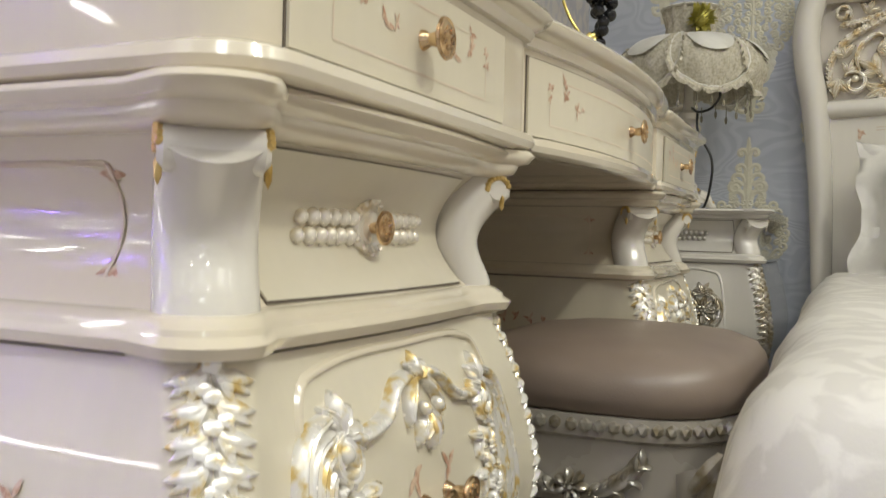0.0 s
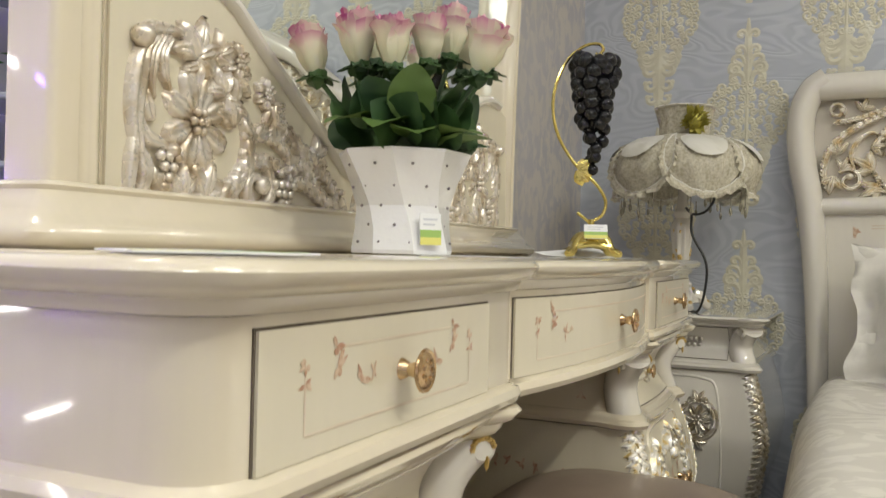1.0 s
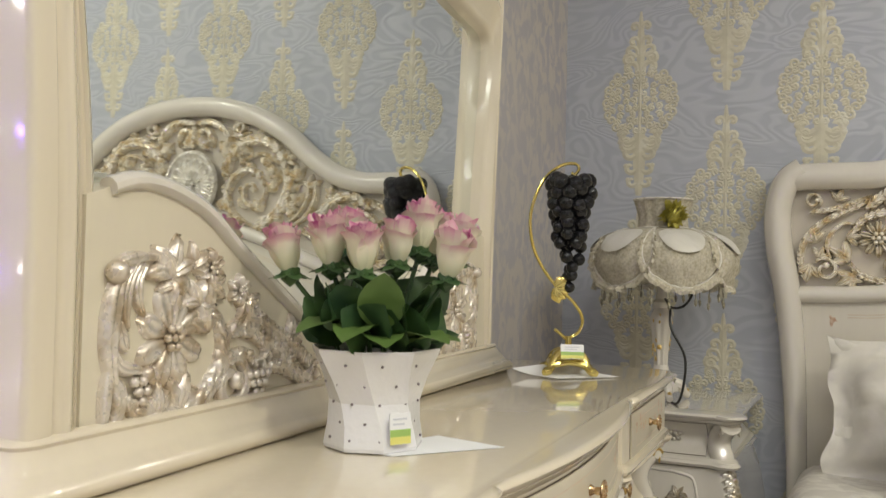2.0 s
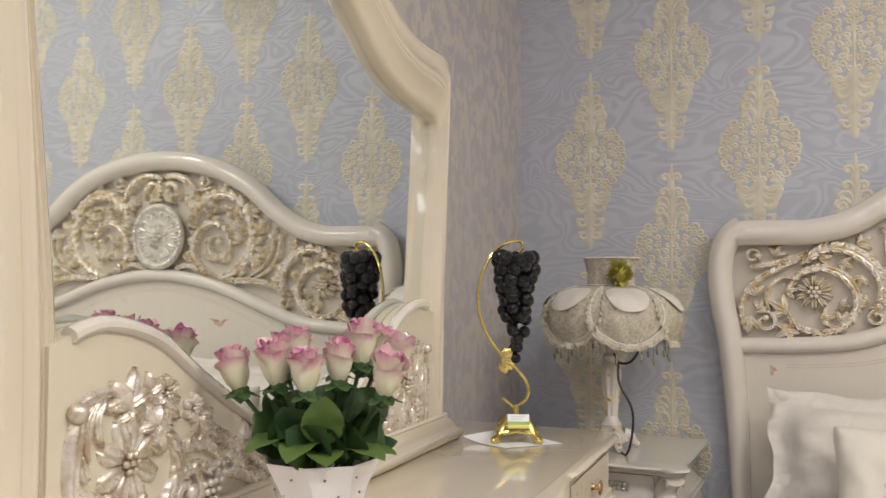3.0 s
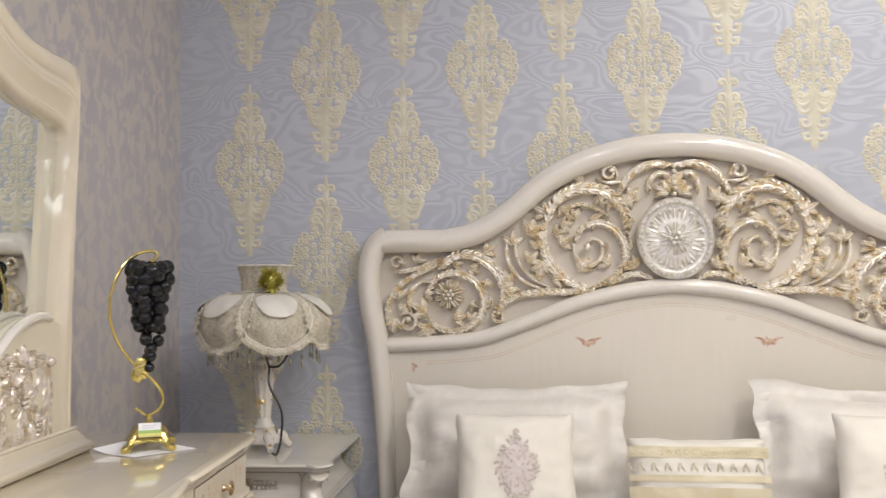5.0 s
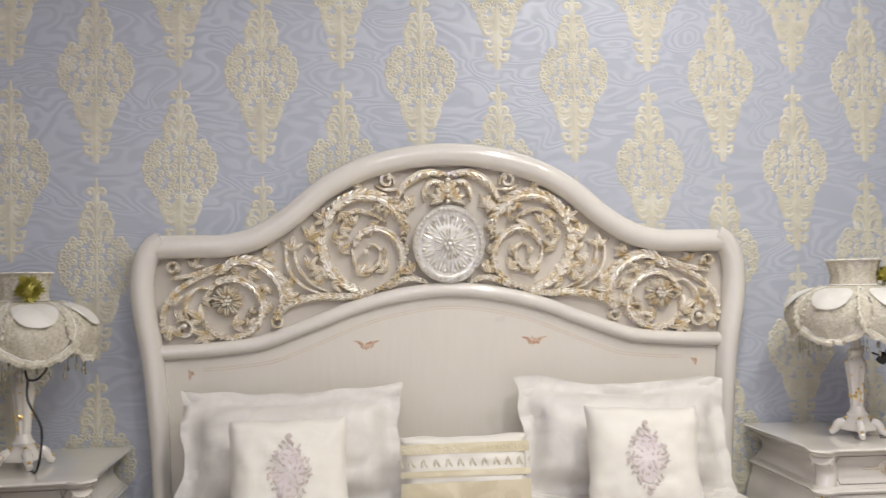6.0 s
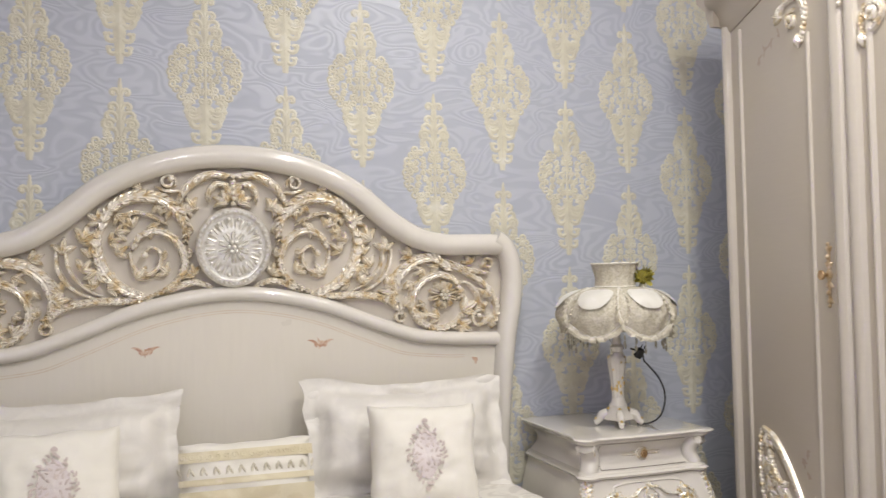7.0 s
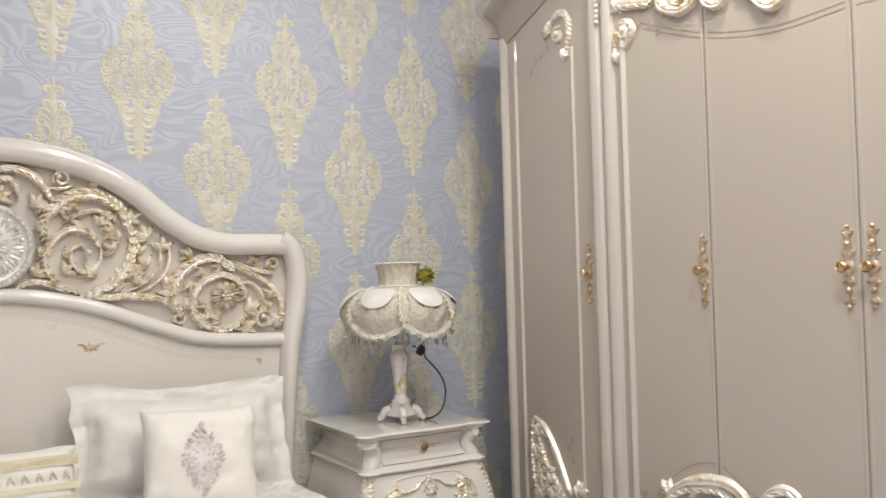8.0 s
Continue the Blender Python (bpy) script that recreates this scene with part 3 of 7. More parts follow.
def bombe_cabinet(root, W, D, top, neck, waist, foot, m, cream, gilt, slab=0.028, handle="beads", side_art=True, garland=True, wreath=False, panel=None):
    """The lower part of a commode: slab, necked drawer, waist, bellied door, feet. m places it in its thing; heights are the undersides."""
    panel = panel or cream

    def put(name, bm, mat, label="", parent=root):
        bm.transform(m)
        return part(name, bm, mat, parent, label)

    belly = soft_profile([(foot, -0.018), (foot + 0.05, -0.014), (foot + 0.35 * (waist - foot), 0.020), (foot + 0.62 * (waist - foot), 0.040), (foot + 0.85 * (waist - foot), 0.022), (waist, 0.0)], 24)
    bz, bo = [p[0] for p in belly], [p[1] for p in belly]

    def surf(z):
        return float(np.interp(z, bz, bo))

    BOW = 0.008
    put("cabinet_top", stack(bmesh.new(), W, D, [(top - slab, 0.0), (top - slab * 0.86, 0.010), (top - slab * 0.7, 0.013), (top - slab * 0.55, 0.014), (top - slab * 0.45, 0.022),
                                               (top - slab * 0.2, 0.027), (top - slab * 0.05, 0.024), (top, 0.018)], BOW, 0.05, 0.014), cream, "moulded lacquered top")
    neck_o = lambda z: -0.006 - 0.030 * math.sin(math.pi * (z - neck) / (top - slab - neck))
    put("neck", stack(bmesh.new(), W, D, [(z, neck_o(z)) for z in np.linspace(neck, top - slab, 9)], BOW, 0.05, 0.0), cream)
    put("waist_moulding", stack(bmesh.new(), W, D, [(waist, 0.0), (waist + 0.004, 0.010), (waist + 0.011, 0.013), (waist + 0.016, 0.007), (waist + 0.02, 0.006), (neck - 0.003, 0.001), (neck, -0.004)], BOW, 0.05, 0.012), cream)
    put("belly", stack(bmesh.new(), W, D, belly, BOW, 0.05, 0.008), panel)
    # drawer in the neck
    hw = W / 2 - 0.06
    zm, hh = (neck + top - slab) / 2, (top - slab - neck) / 2 - 0.004
    face = lambda u, v, w: Vector((u, -neck_o(v) - BOW * (1 - (u / (W / 2 - 0.05)) ** 2) - w, v))
    bm = rbox(bmesh.new(), -hw - 0.0008, hw + 0.0008, zm - hh - 0.002, zm + hh + 0.001, -0.004, 0.0006, 0)
    bmesh.ops.subdivide_edges(bm, edges=[e for e in bm.edges], cuts=8, use_grid_fill=True)
    put("drawer_gap", bend(bm, face), GAP)
    bm = rbox(bmesh.new(), -hw, hw, zm - hh, zm + hh, -0.004, 0.002, 0)
    bmesh.ops.subdivide_edges(bm, edges=[e for e in bm.edges], cuts=8, use_grid_fill=True)
    bm.transform(Matrix())
    drawer = put("drawer", bend(bm, face), panel, "necked drawer front")
    if handle:
        bm = bmesh.new()
        if handle == "bar":
            for s in (-1, 1):
                for j in (-1, 1):
                    rib(bm, [(s * (0.018 + 0.058 * i / 6), zm + j * 0.0042) for i in range(7)], 0.0034, 0.005, (1, 0.8), 0)
        else:
            bead = None
            for s in (-1, 1):
                for i in range(6):
                    for j in (-1, 1):
                        if bead is None:
                            bead = one = part("bead", ball(bmesh.new(), (0, 0, 0), 0.0070, 2), gilt, drawer)
                        else:
                            one = new("bead", bead.data)
                            one.parent = drawer
                        one.location = m @ face(s * (0.024 + 0.0128 * i) + j * 0.002, zm + j * 0.0068, 0.004)
                        one.scale = (1 if i < 5 else 0.82,) * 3
        lathe(bm, [(0.022, 0.001), (0.022, 0.004), (0.019, 0.007), (0.013, 0.006), (0.012, 0.009), (0.0005, 0.010)], 20, Matrix.Translation((0, zm, 0)))
        for i in range(14):
            a = 2 * math.pi * i / 14
            ball(bm, (0.0195 * math.cos(a), zm + 0.0195 * math.sin(a), 0.006), 0.0034)
        bend(bm, face)
        tagged(put("handle_plate", bm, gilt, "silver-gilt handle plate", drawer), kind="stuff")
        k = rosette_knob(drawer, m @ pose(0, -neck_o(zm) - BOW - 0.004, zm, 90), 0.0125, 0.020)
    # corner brackets of the neck
    for sx in (-1, 1):
        cx, cy = sx * (W / 2 - 0.022), 0.022
        dx, dy = sx * 0.7071, -0.7071
        path = []
        for i in range(17):
            s = -0.16 + 1.16 * i / 16
            z = neck + (top - slab - neck) * s
            out = -0.006 + 0.008 * (1 - s) ** 2 + 0.034 * max(0, s) ** 2.4 - 0.014 * math.sin(math.pi * max(0, s))
            path.append((cx + dx * out, cy + dy * out, z))
        bm = sweep(bmesh.new(), path, oval(0.026, 0.031, 20), (-dy, dx, 0))
        bmr = bm
        tip = Vector(path[-1])
        lathe(bmr, [(0.0005, -0.0305), (0.010, -0.0305), (0.0135, -0.027), (0.0145, 0.0), (0.0135, 0.027), (0.010, 0.0305), (0.0005, 0.0305)], 14, Matrix.Translation(tip - Vector((dx * 0.004, dy * 0.004, 0.011))) @ Vector((-dy, dx, 0)).to_track_quat("Z", "Y").to_matrix().to_4x4())
        put("corner_bracket", bmr, PEARL if cream is not PEARL else cream, "pearl scroll bracket")
        bm = bmesh.new()
        for t in (-0.0295, 0.0295):
            c = tip + Vector((-dy, dx, 0)) * t - Vector((dx * 0.004, dy * 0.004, 0.011))
            for i in range(9):
                a = math.pi * (0.1 + 0.9 * i / 8)
                ball(bm, c + Vector((dx, dy, 0)) * 0.011 * math.cos(a) + Vector((0, 0, 0.011 * math.sin(a))), 0.0036)
            stroke_dir = Vector((dx, dy, 0)) * 0.004
            ball(bm, c + stroke_dir - Vector((0, 0, 0.012)), 0.0045, 1, (0.6, 0.6, 2.0))
        tagged(put("scroll_edge", bm, GOLD if cream is not PEARL else gilt, "gilt scroll edge"), kind="stuff")
        # garland down the corner of the belly
        if garland:
            bm, rnd = bmesh.new(), random.Random(7 if sx > 0 else 8)
            z = waist + 0.002
            while z > foot + 0.10:
                for s in (-1, 1):
                    for k in range(3):
                        stroke(bm, clothoid(0.002 * s, z - 0.003 * k, -math.pi / 2 + s * (0.25 + 0.45 * k), 0.026 - 0.002 * k, s * 5, s * 18, 6), 0.0048, 0.008 + 0.002 * k, (0.4, 0.05))
                    ball(bm, (0.008 * s, z - 0.012, 0.006), 0.0042)
                ball(bm, (0, z - 0.002, 0.008), 0.0050)
                ball(bm, (rnd.uniform(-0.006, 0.006), z - 0.014, 0.008), 0.0046)
                z -= 0.0155
            def corner(u, v, w, sx=sx):
                o = surf(v)
                c = Vector((sx * (W / 2 + o - 0.025), -o + 0.025, v))
                a = u / 0.028
                d = Vector((sx * 0.7071, -0.7071, 0)).to_2d()
                d.rotate(Matrix.Rotation(a, 2))
                return c + Vector((d.x, d.y, 0)) * (0.0325 + w * 0.5)
            tagged(put("corner_garland", bend(bm, corner), GOLD_TOUCH if gilt is GILT else gilt, "gilded leaf garland"), kind="stuff")
        # foot
        bm = bmesh.new()
        fp = smooth_path([(cx - dx * 0.01, cy - dy * 0.01, foot + 0.03), (cx + dx * 0.012, cy + dy * 0.012, foot - 0.02), (cx - dx * 0.006, cy - dy * 0.006, 0.05), (cx + dx * 0.016, cy + dy * 0.016, 0.012)], 12)
        tube(bm, fp, [0.034 - 0.017 * i / 12 + (0.008 if i > 10 else 0) for i in range(13)], 12)
        put("front_foot", bm, cream)
        put("back_foot", rbox(bmesh.new(), sx * (W / 2 - 0.03) - 0.022, sx * (W / 2 - 0.03) + 0.022, D - 0.06, D - 0.015, 0, foot + 0.01, 0.006), cream)
    # door: frame bead and carving
    dz0, dz1 = foot + 0.055, waist - 0.018
    dw = W / 2 - 0.075
    belly_face = lambda u, v, w: Vector((u, -surf(v) - BOW * (1 - (u / (W / 2 - 0.05)) ** 2) - w, v))
    bm = bmesh.new()
    rim = smooth_path([(-dw, dz0), (-dw - 0.012, (dz0 + dz1) / 2), (-dw + 0.004, dz1 - 0.03), (-dw + 0.04, dz1), (0, dz1 + 0.004), (dw - 0.04, dz1), (dw - 0.004, dz1 - 0.03), (dw + 0.012, (dz0 + dz1) / 2), (dw, dz0)], 48)
    if side_art:
        rim = [(u * 1.14, v + 0.006) for u, v in rim]
    stroke(bm, rim, 0.0035, 0.0035, (1, 1))
    put("door_bead", bend(bm, belly_face), cream)
    bm = bmesh.new()
    zc = dz1 - 0.038
    rnd = random.Random(14)
    E = W / 2 - 0.044
    # ribbed fan at the edge, curling in over a column of flowers
    for k in range(4):
        rib(bm, smooth_path([(-E + 0.004 + 0.009 * k, zc - 0.22), (-E - 0.006 + 0.0095 * k, zc - 0.12), (-E - 0.003 + 0.0095 * k, zc - 0.050), (-E + 0.012 + 0.007 * k, zc + 0.000 - 0.008 * k), (-E + 0.046, zc + 0.016 - 0.011 * k)], 20), 0.0066, 0.014 - 0.0015 * k, (0.6, 0.5), 0.2, 0, 7)
    leaf_group(bm, -E + 0.050, zc + 0.004, 1.5, 0.024, 0.012, 3, 0.6)
    leaf_group(bm, -E + 0.052, zc + 0.000, -0.9, 0.026, 0.011, 4, 0.6)
    volute(bm, -E + 0.052, zc - 0.014, 0.018, 1.6, 1.1, 0.0055, 0.011, 0.006, 18)
    for u, v, r in ((0.052, -0.052, 0.015), (0.046, -0.088, 0.014), (0.042, -0.124, 0.014), (0.040, -0.160, 0.013)):
        petals(bm, -E + u, zc + v, r, 0.011, 7)
    for k in range(44):
        a, r = rnd.uniform(0, 6.28), rnd.uniform(0.2, 1)
        ball(bm, (-E + 0.046 + 0.020 * r * math.cos(a), zc - 0.11 + 0.085 * r * math.sin(a), 0.005), rnd.uniform(0.003, 0.005))
    for k in range(6):
        leaf_group(bm, -E + 0.064, zc - 0.040 - 0.030 * k, -0.4 - 0.2 * (k % 2), 0.022, 0.009, 2, 0.9)
    rib(bm, smooth_path([(-E + 0.052, zc + 0.004), (-E + 0.068, zc - 0.004), (-0.060, zc + 0.002), (-0.036, zc + 0.020), (-0.012, zc + 0.026)], 22), 0.0052, 0.010, (0.9, 0.9), 0)
    if wreath:
        bm.clear()
        acanthus(bm, spiral(-0.096, zc - 0.062, 0.046, 0.046, 1.57, 1.0, 30), 0.0090, 0.012, 1, 2.2, 0.7)
        petals(bm, -0.096, zc - 0.062, 0.031, 0.014, 9)
        leaf_group(bm, -0.096, zc - 0.018, 1.57, 0.030, 0.011, 4, 0.7)
        leaf_group(bm, -0.096, zc - 0.108, -1.57, 0.034, 0.011, 4, 0.7)
    mirrored(bm)
    # pendant palmette in the middle
    leaf_group(bm, 0, zc + 0.022, math.pi / 2, 0.019, 0.012, 5, 0.6)
    for s in (-1, 1):
        rib(bm, clothoid(0.005 * s, zc + 0.024, -math.pi / 2 + s * 1.0, 0.042, -s * 10, -s * 40, 10), 0.0046, 0.012, (0.6, 0.4))
        rib(bm, clothoid(0.003 * s, zc + 0.000, -math.pi / 2 + s * 0.8, 0.030, -s * 6, -s * 48, 9), 0.0040, 0.011, (0.6, 0.3))
        ball(bm, (0.011 * s, zc + 0.002, 0.010), 0.0055, 2)
    leaf_group(bm, 0, zc - 0.004, -math.pi / 2, 0.026, 0.013, 3, 0.45)
    put("door_carving", bend(bm, belly_face), GOLD_TOUCH if gilt is GILT else gilt, "carved silver-gilt scrollwork")
    if side_art:
        bm = bmesh.new()
        posy(bm, -0.028, zc - 0.045, 0.018, 3), posy(bm, 0.03, zc - 0.05, 0.018, 5), posy(bm, -0.035, zc - 0.1, 0.018, 9), posy(bm, 0.036, zc - 0.1, 0.018, 11)
        put("painted_sprays", bend(bm, lambda u, v, w: belly_face(u, v, w + 0.0006)), RUST)
        k = rosette_knob(root, m @ pose(0.020, -surf(zc - 0.066) - BOW, zc - 0.066, 90), 0.0125, 0.024, "door_knob")
        k = rosette_knob(root, m @ pose(-0.020, -surf(zc - 0.066) - BOW, zc - 0.066, 90), 0.0125, 0.024, "door_knob")
        # painted lines on the sides
        for sx in (-1, 1):
            bm = bmesh.new()
            y0, y1 = 0.10, D - 0.07
            for zz0, zz1 in ((neck + 0.016, top - slab - 0.016),):
                for a, b in (((y0, zz0), (y0, zz1)), ((y0, zz1), (y1, zz1)), ((y1, zz1), (y1, zz0))):
                    stroke(bm, [(a[0] + (b[0] - a[0]) * i / 4, a[1] + (b[1] - a[1]) * i / 4) for i in range(5)], 0.0016, 0.0002, (1, 1), 3)
                side = lambda u, v, w: Vector((sx * (W / 2 + neck_o(v) + w + 0.0008), u, v))
            put("side_line", bend(bm, side), BLUSH)
            bm = bmesh.new()
            for yy in (y0, y1):
                posy(bm, yy, top - slab - 0.022, 0.014, 21, -1.5), posy(bm, yy, neck + 0.022, 0.012, 23, 1.5)
                stroke(bm, [(yy, top - slab - 0.016 - 0.012 * i / 3) for i in range(4)], 0.003, 0.0003, (1, 0.6), 3)
            tagged(put("side_spray", bend(bm, side), RUST), kind="stuff")
            bm = bmesh.new()
            side2 = lambda u, v, w: Vector((sx * (W / 2 + surf(v) + w + 0.0012), u, v))
            zt = waist - 0.07
            for i in range(5):
                posy(bm, D * 0.5 + (i - 2) * 0.026, zt - 0.004 * abs(i - 2), 0.015, 31 + i)
            for yy in (0.12, D - 0.09):
                stroke(bm, [(yy, zt - 0.02 - 0.2 * i / 8) for i in range(9)], 0.0022, 0.0002, (1, 1), 3)
                posy(bm, yy, zt - 0.014, 0.016, 41)
            tagged(put("side_spray", bend(bm, side2), RUST), kind="stuff")


# ---- the dressing table ----
DRESS = pose(-0.220, 1.26, 0, 0, 0, 92.8)
dresser = thing("dressing_table", "cream pearl lacquered dressing table with gilded carving and bombe pedestals", "dressing table", DRESS)
TABLE_H, FR0, FR1 = 0.805, 0.687, 0.774


def table_outline():
    half = []
    # centre to the end, along the front
    for k in range(9):
        x = 0.338 * k / 8
        half.append((x, 0.010 - 0.036 * (1 - (x / 0.338) ** 2)))
    half += [(0.344, 0.002), (0.358, 0.0)]
    half += [(0.55, 0.0)]
    for k in range(7):
        a = radians(-90 + 90 * k / 6)
        half.append((0.745 + 0.04 * math.cos(a), 0.040 + 0.04 * math.sin(a)))
    half += [(0.785, 0.25), (0.785, 0.468)]
    return [(-x, y) for x, y in half[:0:-1]] + half


def offset(pts, o, keep_back=0.47):
    out, n = [], len(pts)
    for i, (x, y) in enumerate(pts):
        a, b = pts[i - 1], pts[(i + 1) % n]
        d1 = Vector((x - a[0], y - a[1])).normalized()
        d2 = Vector((b[0] - x, b[1] - y)).normalized()
        n1, n2 = Vector((d1.y, -d1.x)), Vector((d2.y, -d2.x))
        m = (n1 + n2)
        m = m / max(0.35, m.length_squared / 2) if m.length > 0.01 else n1
        p = Vector((x, y)) + m * o
        out.append((p.x, min(p.y, keep_back)))
    return out


OUT = table_outline()


def table_front(x):
    ax = abs(x)
    return 0.010 - 0.036 * (1 - (ax / 0.338) ** 2) if ax < 0.338 else 0.0


def level(z, o):
    return [(x, y, z) for x, y in offset(OUT, o)]


part("tabletop", loft(bmesh.new(), [level(z, o) for z, o in ((FR1, -0.002), (FR1 + 0.001, 0.006), (FR1 + 0.006, 0.009), (FR1 + 0.010, 0.010), (FR1 + 0.013, 0.018), (FR1 + 0.018, 0.024),
                                                             (FR1 + 0.024, 0.0265), (TABLE_H - 0.004, 0.025), (TABLE_H - 0.001, 0.021), (TABLE_H, 0.016))]), CREAM, dresser, "polished moulded cream tabletop")
part("frieze", loft(bmesh.new(), [level(z, o) for z, o in ((0.667, -0.02), (0.667, 0.004), (0.670, 0.010), (0.676, 0.0125), (0.683, 0.010), (0.686, 0.004), (FR0, 0.0), (FR1, 0.0))]), CREAM, dresser, "moulded apron frame")


def table_drawer(x0, x1, seed):
    f = lambda u, v, w: Vector((u, table_front(u) - w, v))
    bm = rbox(bmesh.new(), x0 - 0.0016, x1 + 0.0016, FR0 - 0.0016, FR1 - 0.0069, -0.01, 0.0008, 0)
    bmesh.ops.subdivide_edges(bm, edges=bm.edges[:], cuts=12, use_grid_fill=True)
    part("drawer_gap", bend(bm, f), GAP, dresser)
    bm = rbox(bmesh.new(), x0, x1, FR0, FR1 - 0.0085, -0.01, 0.003, 0)
    bmesh.ops.subdivide_edges(bm, edges=bm.edges[:], cuts=12, use_grid_fill=True)
    d = part("drawer", bend(bm, f), CREAM_FLAT, dresser, "flat cream drawer front")
    xm, zm = (x0 + x1) / 2, (FR0 + FR1 - 0.008) / 2
    bm = bmesh.new()
    ix0, ix1, iz0, iz1 = x0 + 0.045, x1 - 0.045, FR0 + 0.014, FR1 - 0.024
    for a, b in (((ix0, iz1 - 0.01), (ix0, iz0)), ((ix0, iz0), (ix1, iz0)), ((ix1, iz0), (ix1, iz1 - 0.01)), ((ix0 + 0.04, iz1), (ix1 - 0.04, iz1))):
        stroke(bm, [(a[0] + (b[0] - a[0]) * i / 8, a[1] + (b[1] - a[1]) * i / 8) for i in range(9)], 0.0011, 0.0002, (1, 1), 3)
    part("painted_line", bend(bm, lambda u, v, w: f(u, v, w + 0.0032)), BLUSH, d)
    bm = bmesh.new()
    for s in (-1, 1):
        xe = ix0 if s < 0 else ix1
        posy(bm, xe, iz1 - 0.008, 0.010, seed, -1.6), posy(bm, xe, iz1 - 0.019, 0.010, seed + 1, -1.6)
        posy(bm, xe - s * 0.034, iz1 + 0.001, 0.012, seed + 2), posy(bm, xe - s * 0.036, iz1 - 0.013, 0.014, seed + 3), posy(bm, xe - s * 0.066, iz1 - 0.024, 0.013, seed + 4), posy(bm, xe - s * 0.082, iz1 - 0.02, 0.008, seed + 5)
    part("painted_sprays", bend(bm, lambda u, v, w: f(u, v, w + 0.0034)), RUST, d, "faded rust-red painted flowers")
    rosette_knob(d, pose(xm, table_front(xm) - 0.003, zm, 90), 0.0145, 0.021)


table_drawer(-0.747, -0.410, 50)
table_drawer(-0.322, 0.322, 60)
table_drawer(0.398, 0.745, 70)
for cx in (-0.565, 0.565):
    bombe_cabinet(dresser, 0.415, 0.435, 0.667, 0.537, 0.510, 0.10, pose(cx, 0.026, 0), CREAM, GILT, panel=CREAM_FLAT)
part("modesty_panel", rbox(bmesh.new(), -0.36, 0.36, 0.43, 0.45, 0.12, 0.668, 0.002), CREAM_FLAT, dresser)

# ---- the mirror on it ----
mirror = thing("dresser_mirror", "tall cream framed mirror with carved silver-gilt panels", "mirror", DRESS @ pose(-0.020, 0.338, TABLE_H, 0.35, 0, 0.12))
MB = TABLE_H


inner = [(0.512, 0.86), (0.515, 1.1), (0.537, 1.30), (0.556, 1.46), (0.545, 1.512), (0.47, 1.525), (0.37, 1.54), (0.27, 1.575), (0.185, 1.63), (0.09, 1.685), (0, 1.70)]
outer = [(0.572, 0.86), (0.574, 1.1), (0.586, 1.35), (0.598, 1.58), (0.592, 1.635), (0.56, 1.655), (0.47, 1.655), (0.37, 1.668), (0.27, 1.71), (0.14, 1.765), (0, 1.785)]
ins, outs = smooth_path(inner, 50), smooth_path(outer, 50)
ins = [(x + 0.020, z) for x, z in ins] + [(-x + 0.020, z) for x, z in ins[-2::-1]]
outs = [(x - 0.012 * min(1, x / 0.4), z) for x, z in outs] + [(-x - 0.012, z) for x, z in outs[-2::-1]]
# section across the frame: (share from the inner to the outer edge, depth towards the room)
SECT = [(0.0, -0.034), (0.0, -0.010), (0.05, -0.002), (0.10, 0.0), (0.13, -0.004), (0.18, -0.003), (0.42, 0.013), (0.45, 0.016), (0.5, 0.016), (0.53, 0.013), (0.62, 0.010), (0.66, 0.012), (0.69, 0.016), (0.94, 0.018), (0.99, 0.014), (1.0, 0.006), (1.0, -0.040)]
bm = bmesh.new()
loft(bm, [[((a[0] + (b[0] - a[0]) * s), -d, a[1] + (b[1] - a[1]) * s - MB) for s, d in SECT] for a, b in zip(ins, outs)])
part("mirror_frame", bm, CREAM, mirror, "moulded cream lacquered frame", 50)
low = smooth_path([(-0.525, 1.085), (-0.45, 1.106), (-0.36, 1.085), (-0.28, 1.033), (-0.17, 0.965), (-0.09, 0.915), (0, 0.895), (0.09, 0.915), (0.17, 0.965), (0.28, 1.033), (0.36, 1.085), (0.45, 1.106), (0.525, 1.085)], 60)
bm = bmesh.new()
front = [bm.verts.new((x, -0.004, z - MB)) for x, z in low] + [bm.verts.new((0.525, -0.012, 0.035)), bm.verts.new((-0.525, -0.004, 0.035))]
face = bm.faces.new(front)
ext = bmesh.ops.extrude_face_region(bm, geom=[face])["geom"]
for g in ext:
    if isinstance(g, bmesh.types.BMVert):
        g.co.y = 0.028
bend(bm, lambda x, y, z: Vector((x + 0.012, y, z)))
part("carved_panel", bm, CREAM_FLAT, mirror, "cream lower panel")
part("panel_edge", sweep(bmesh.new(), [(x + 0.012, -0.002, z - MB) for x, z in low[2:-3]], oval(0.010, 0.012, 10), (0, -1, 0)), PEARL, mirror, "pearl edge bead")
glass = [(x, 0.004, z - MB) for x, z in ins if z > 0.88]
bm = bmesh.new()
f = [bm.verts.new((x * 1.01, 0.029, z)) for x, _, z in glass]
bm.faces.new(f)
gv = bmesh.ops.extrude_face_region(bm, geom=bm.faces[:])["geom"]
for g in gv:
    if isinstance(g, bmesh.types.BMVert):
        g.co.y += 0.005
part("mirror_glass", bm, MIRROR, mirror, "clear mirror glass")
part("back_board", rbox(bmesh.new(), -0.56, 0.56, 0.040, 0.050, 0.03, 0.83, 0.001), WARDROBE, mirror)
bm = bmesh.new()
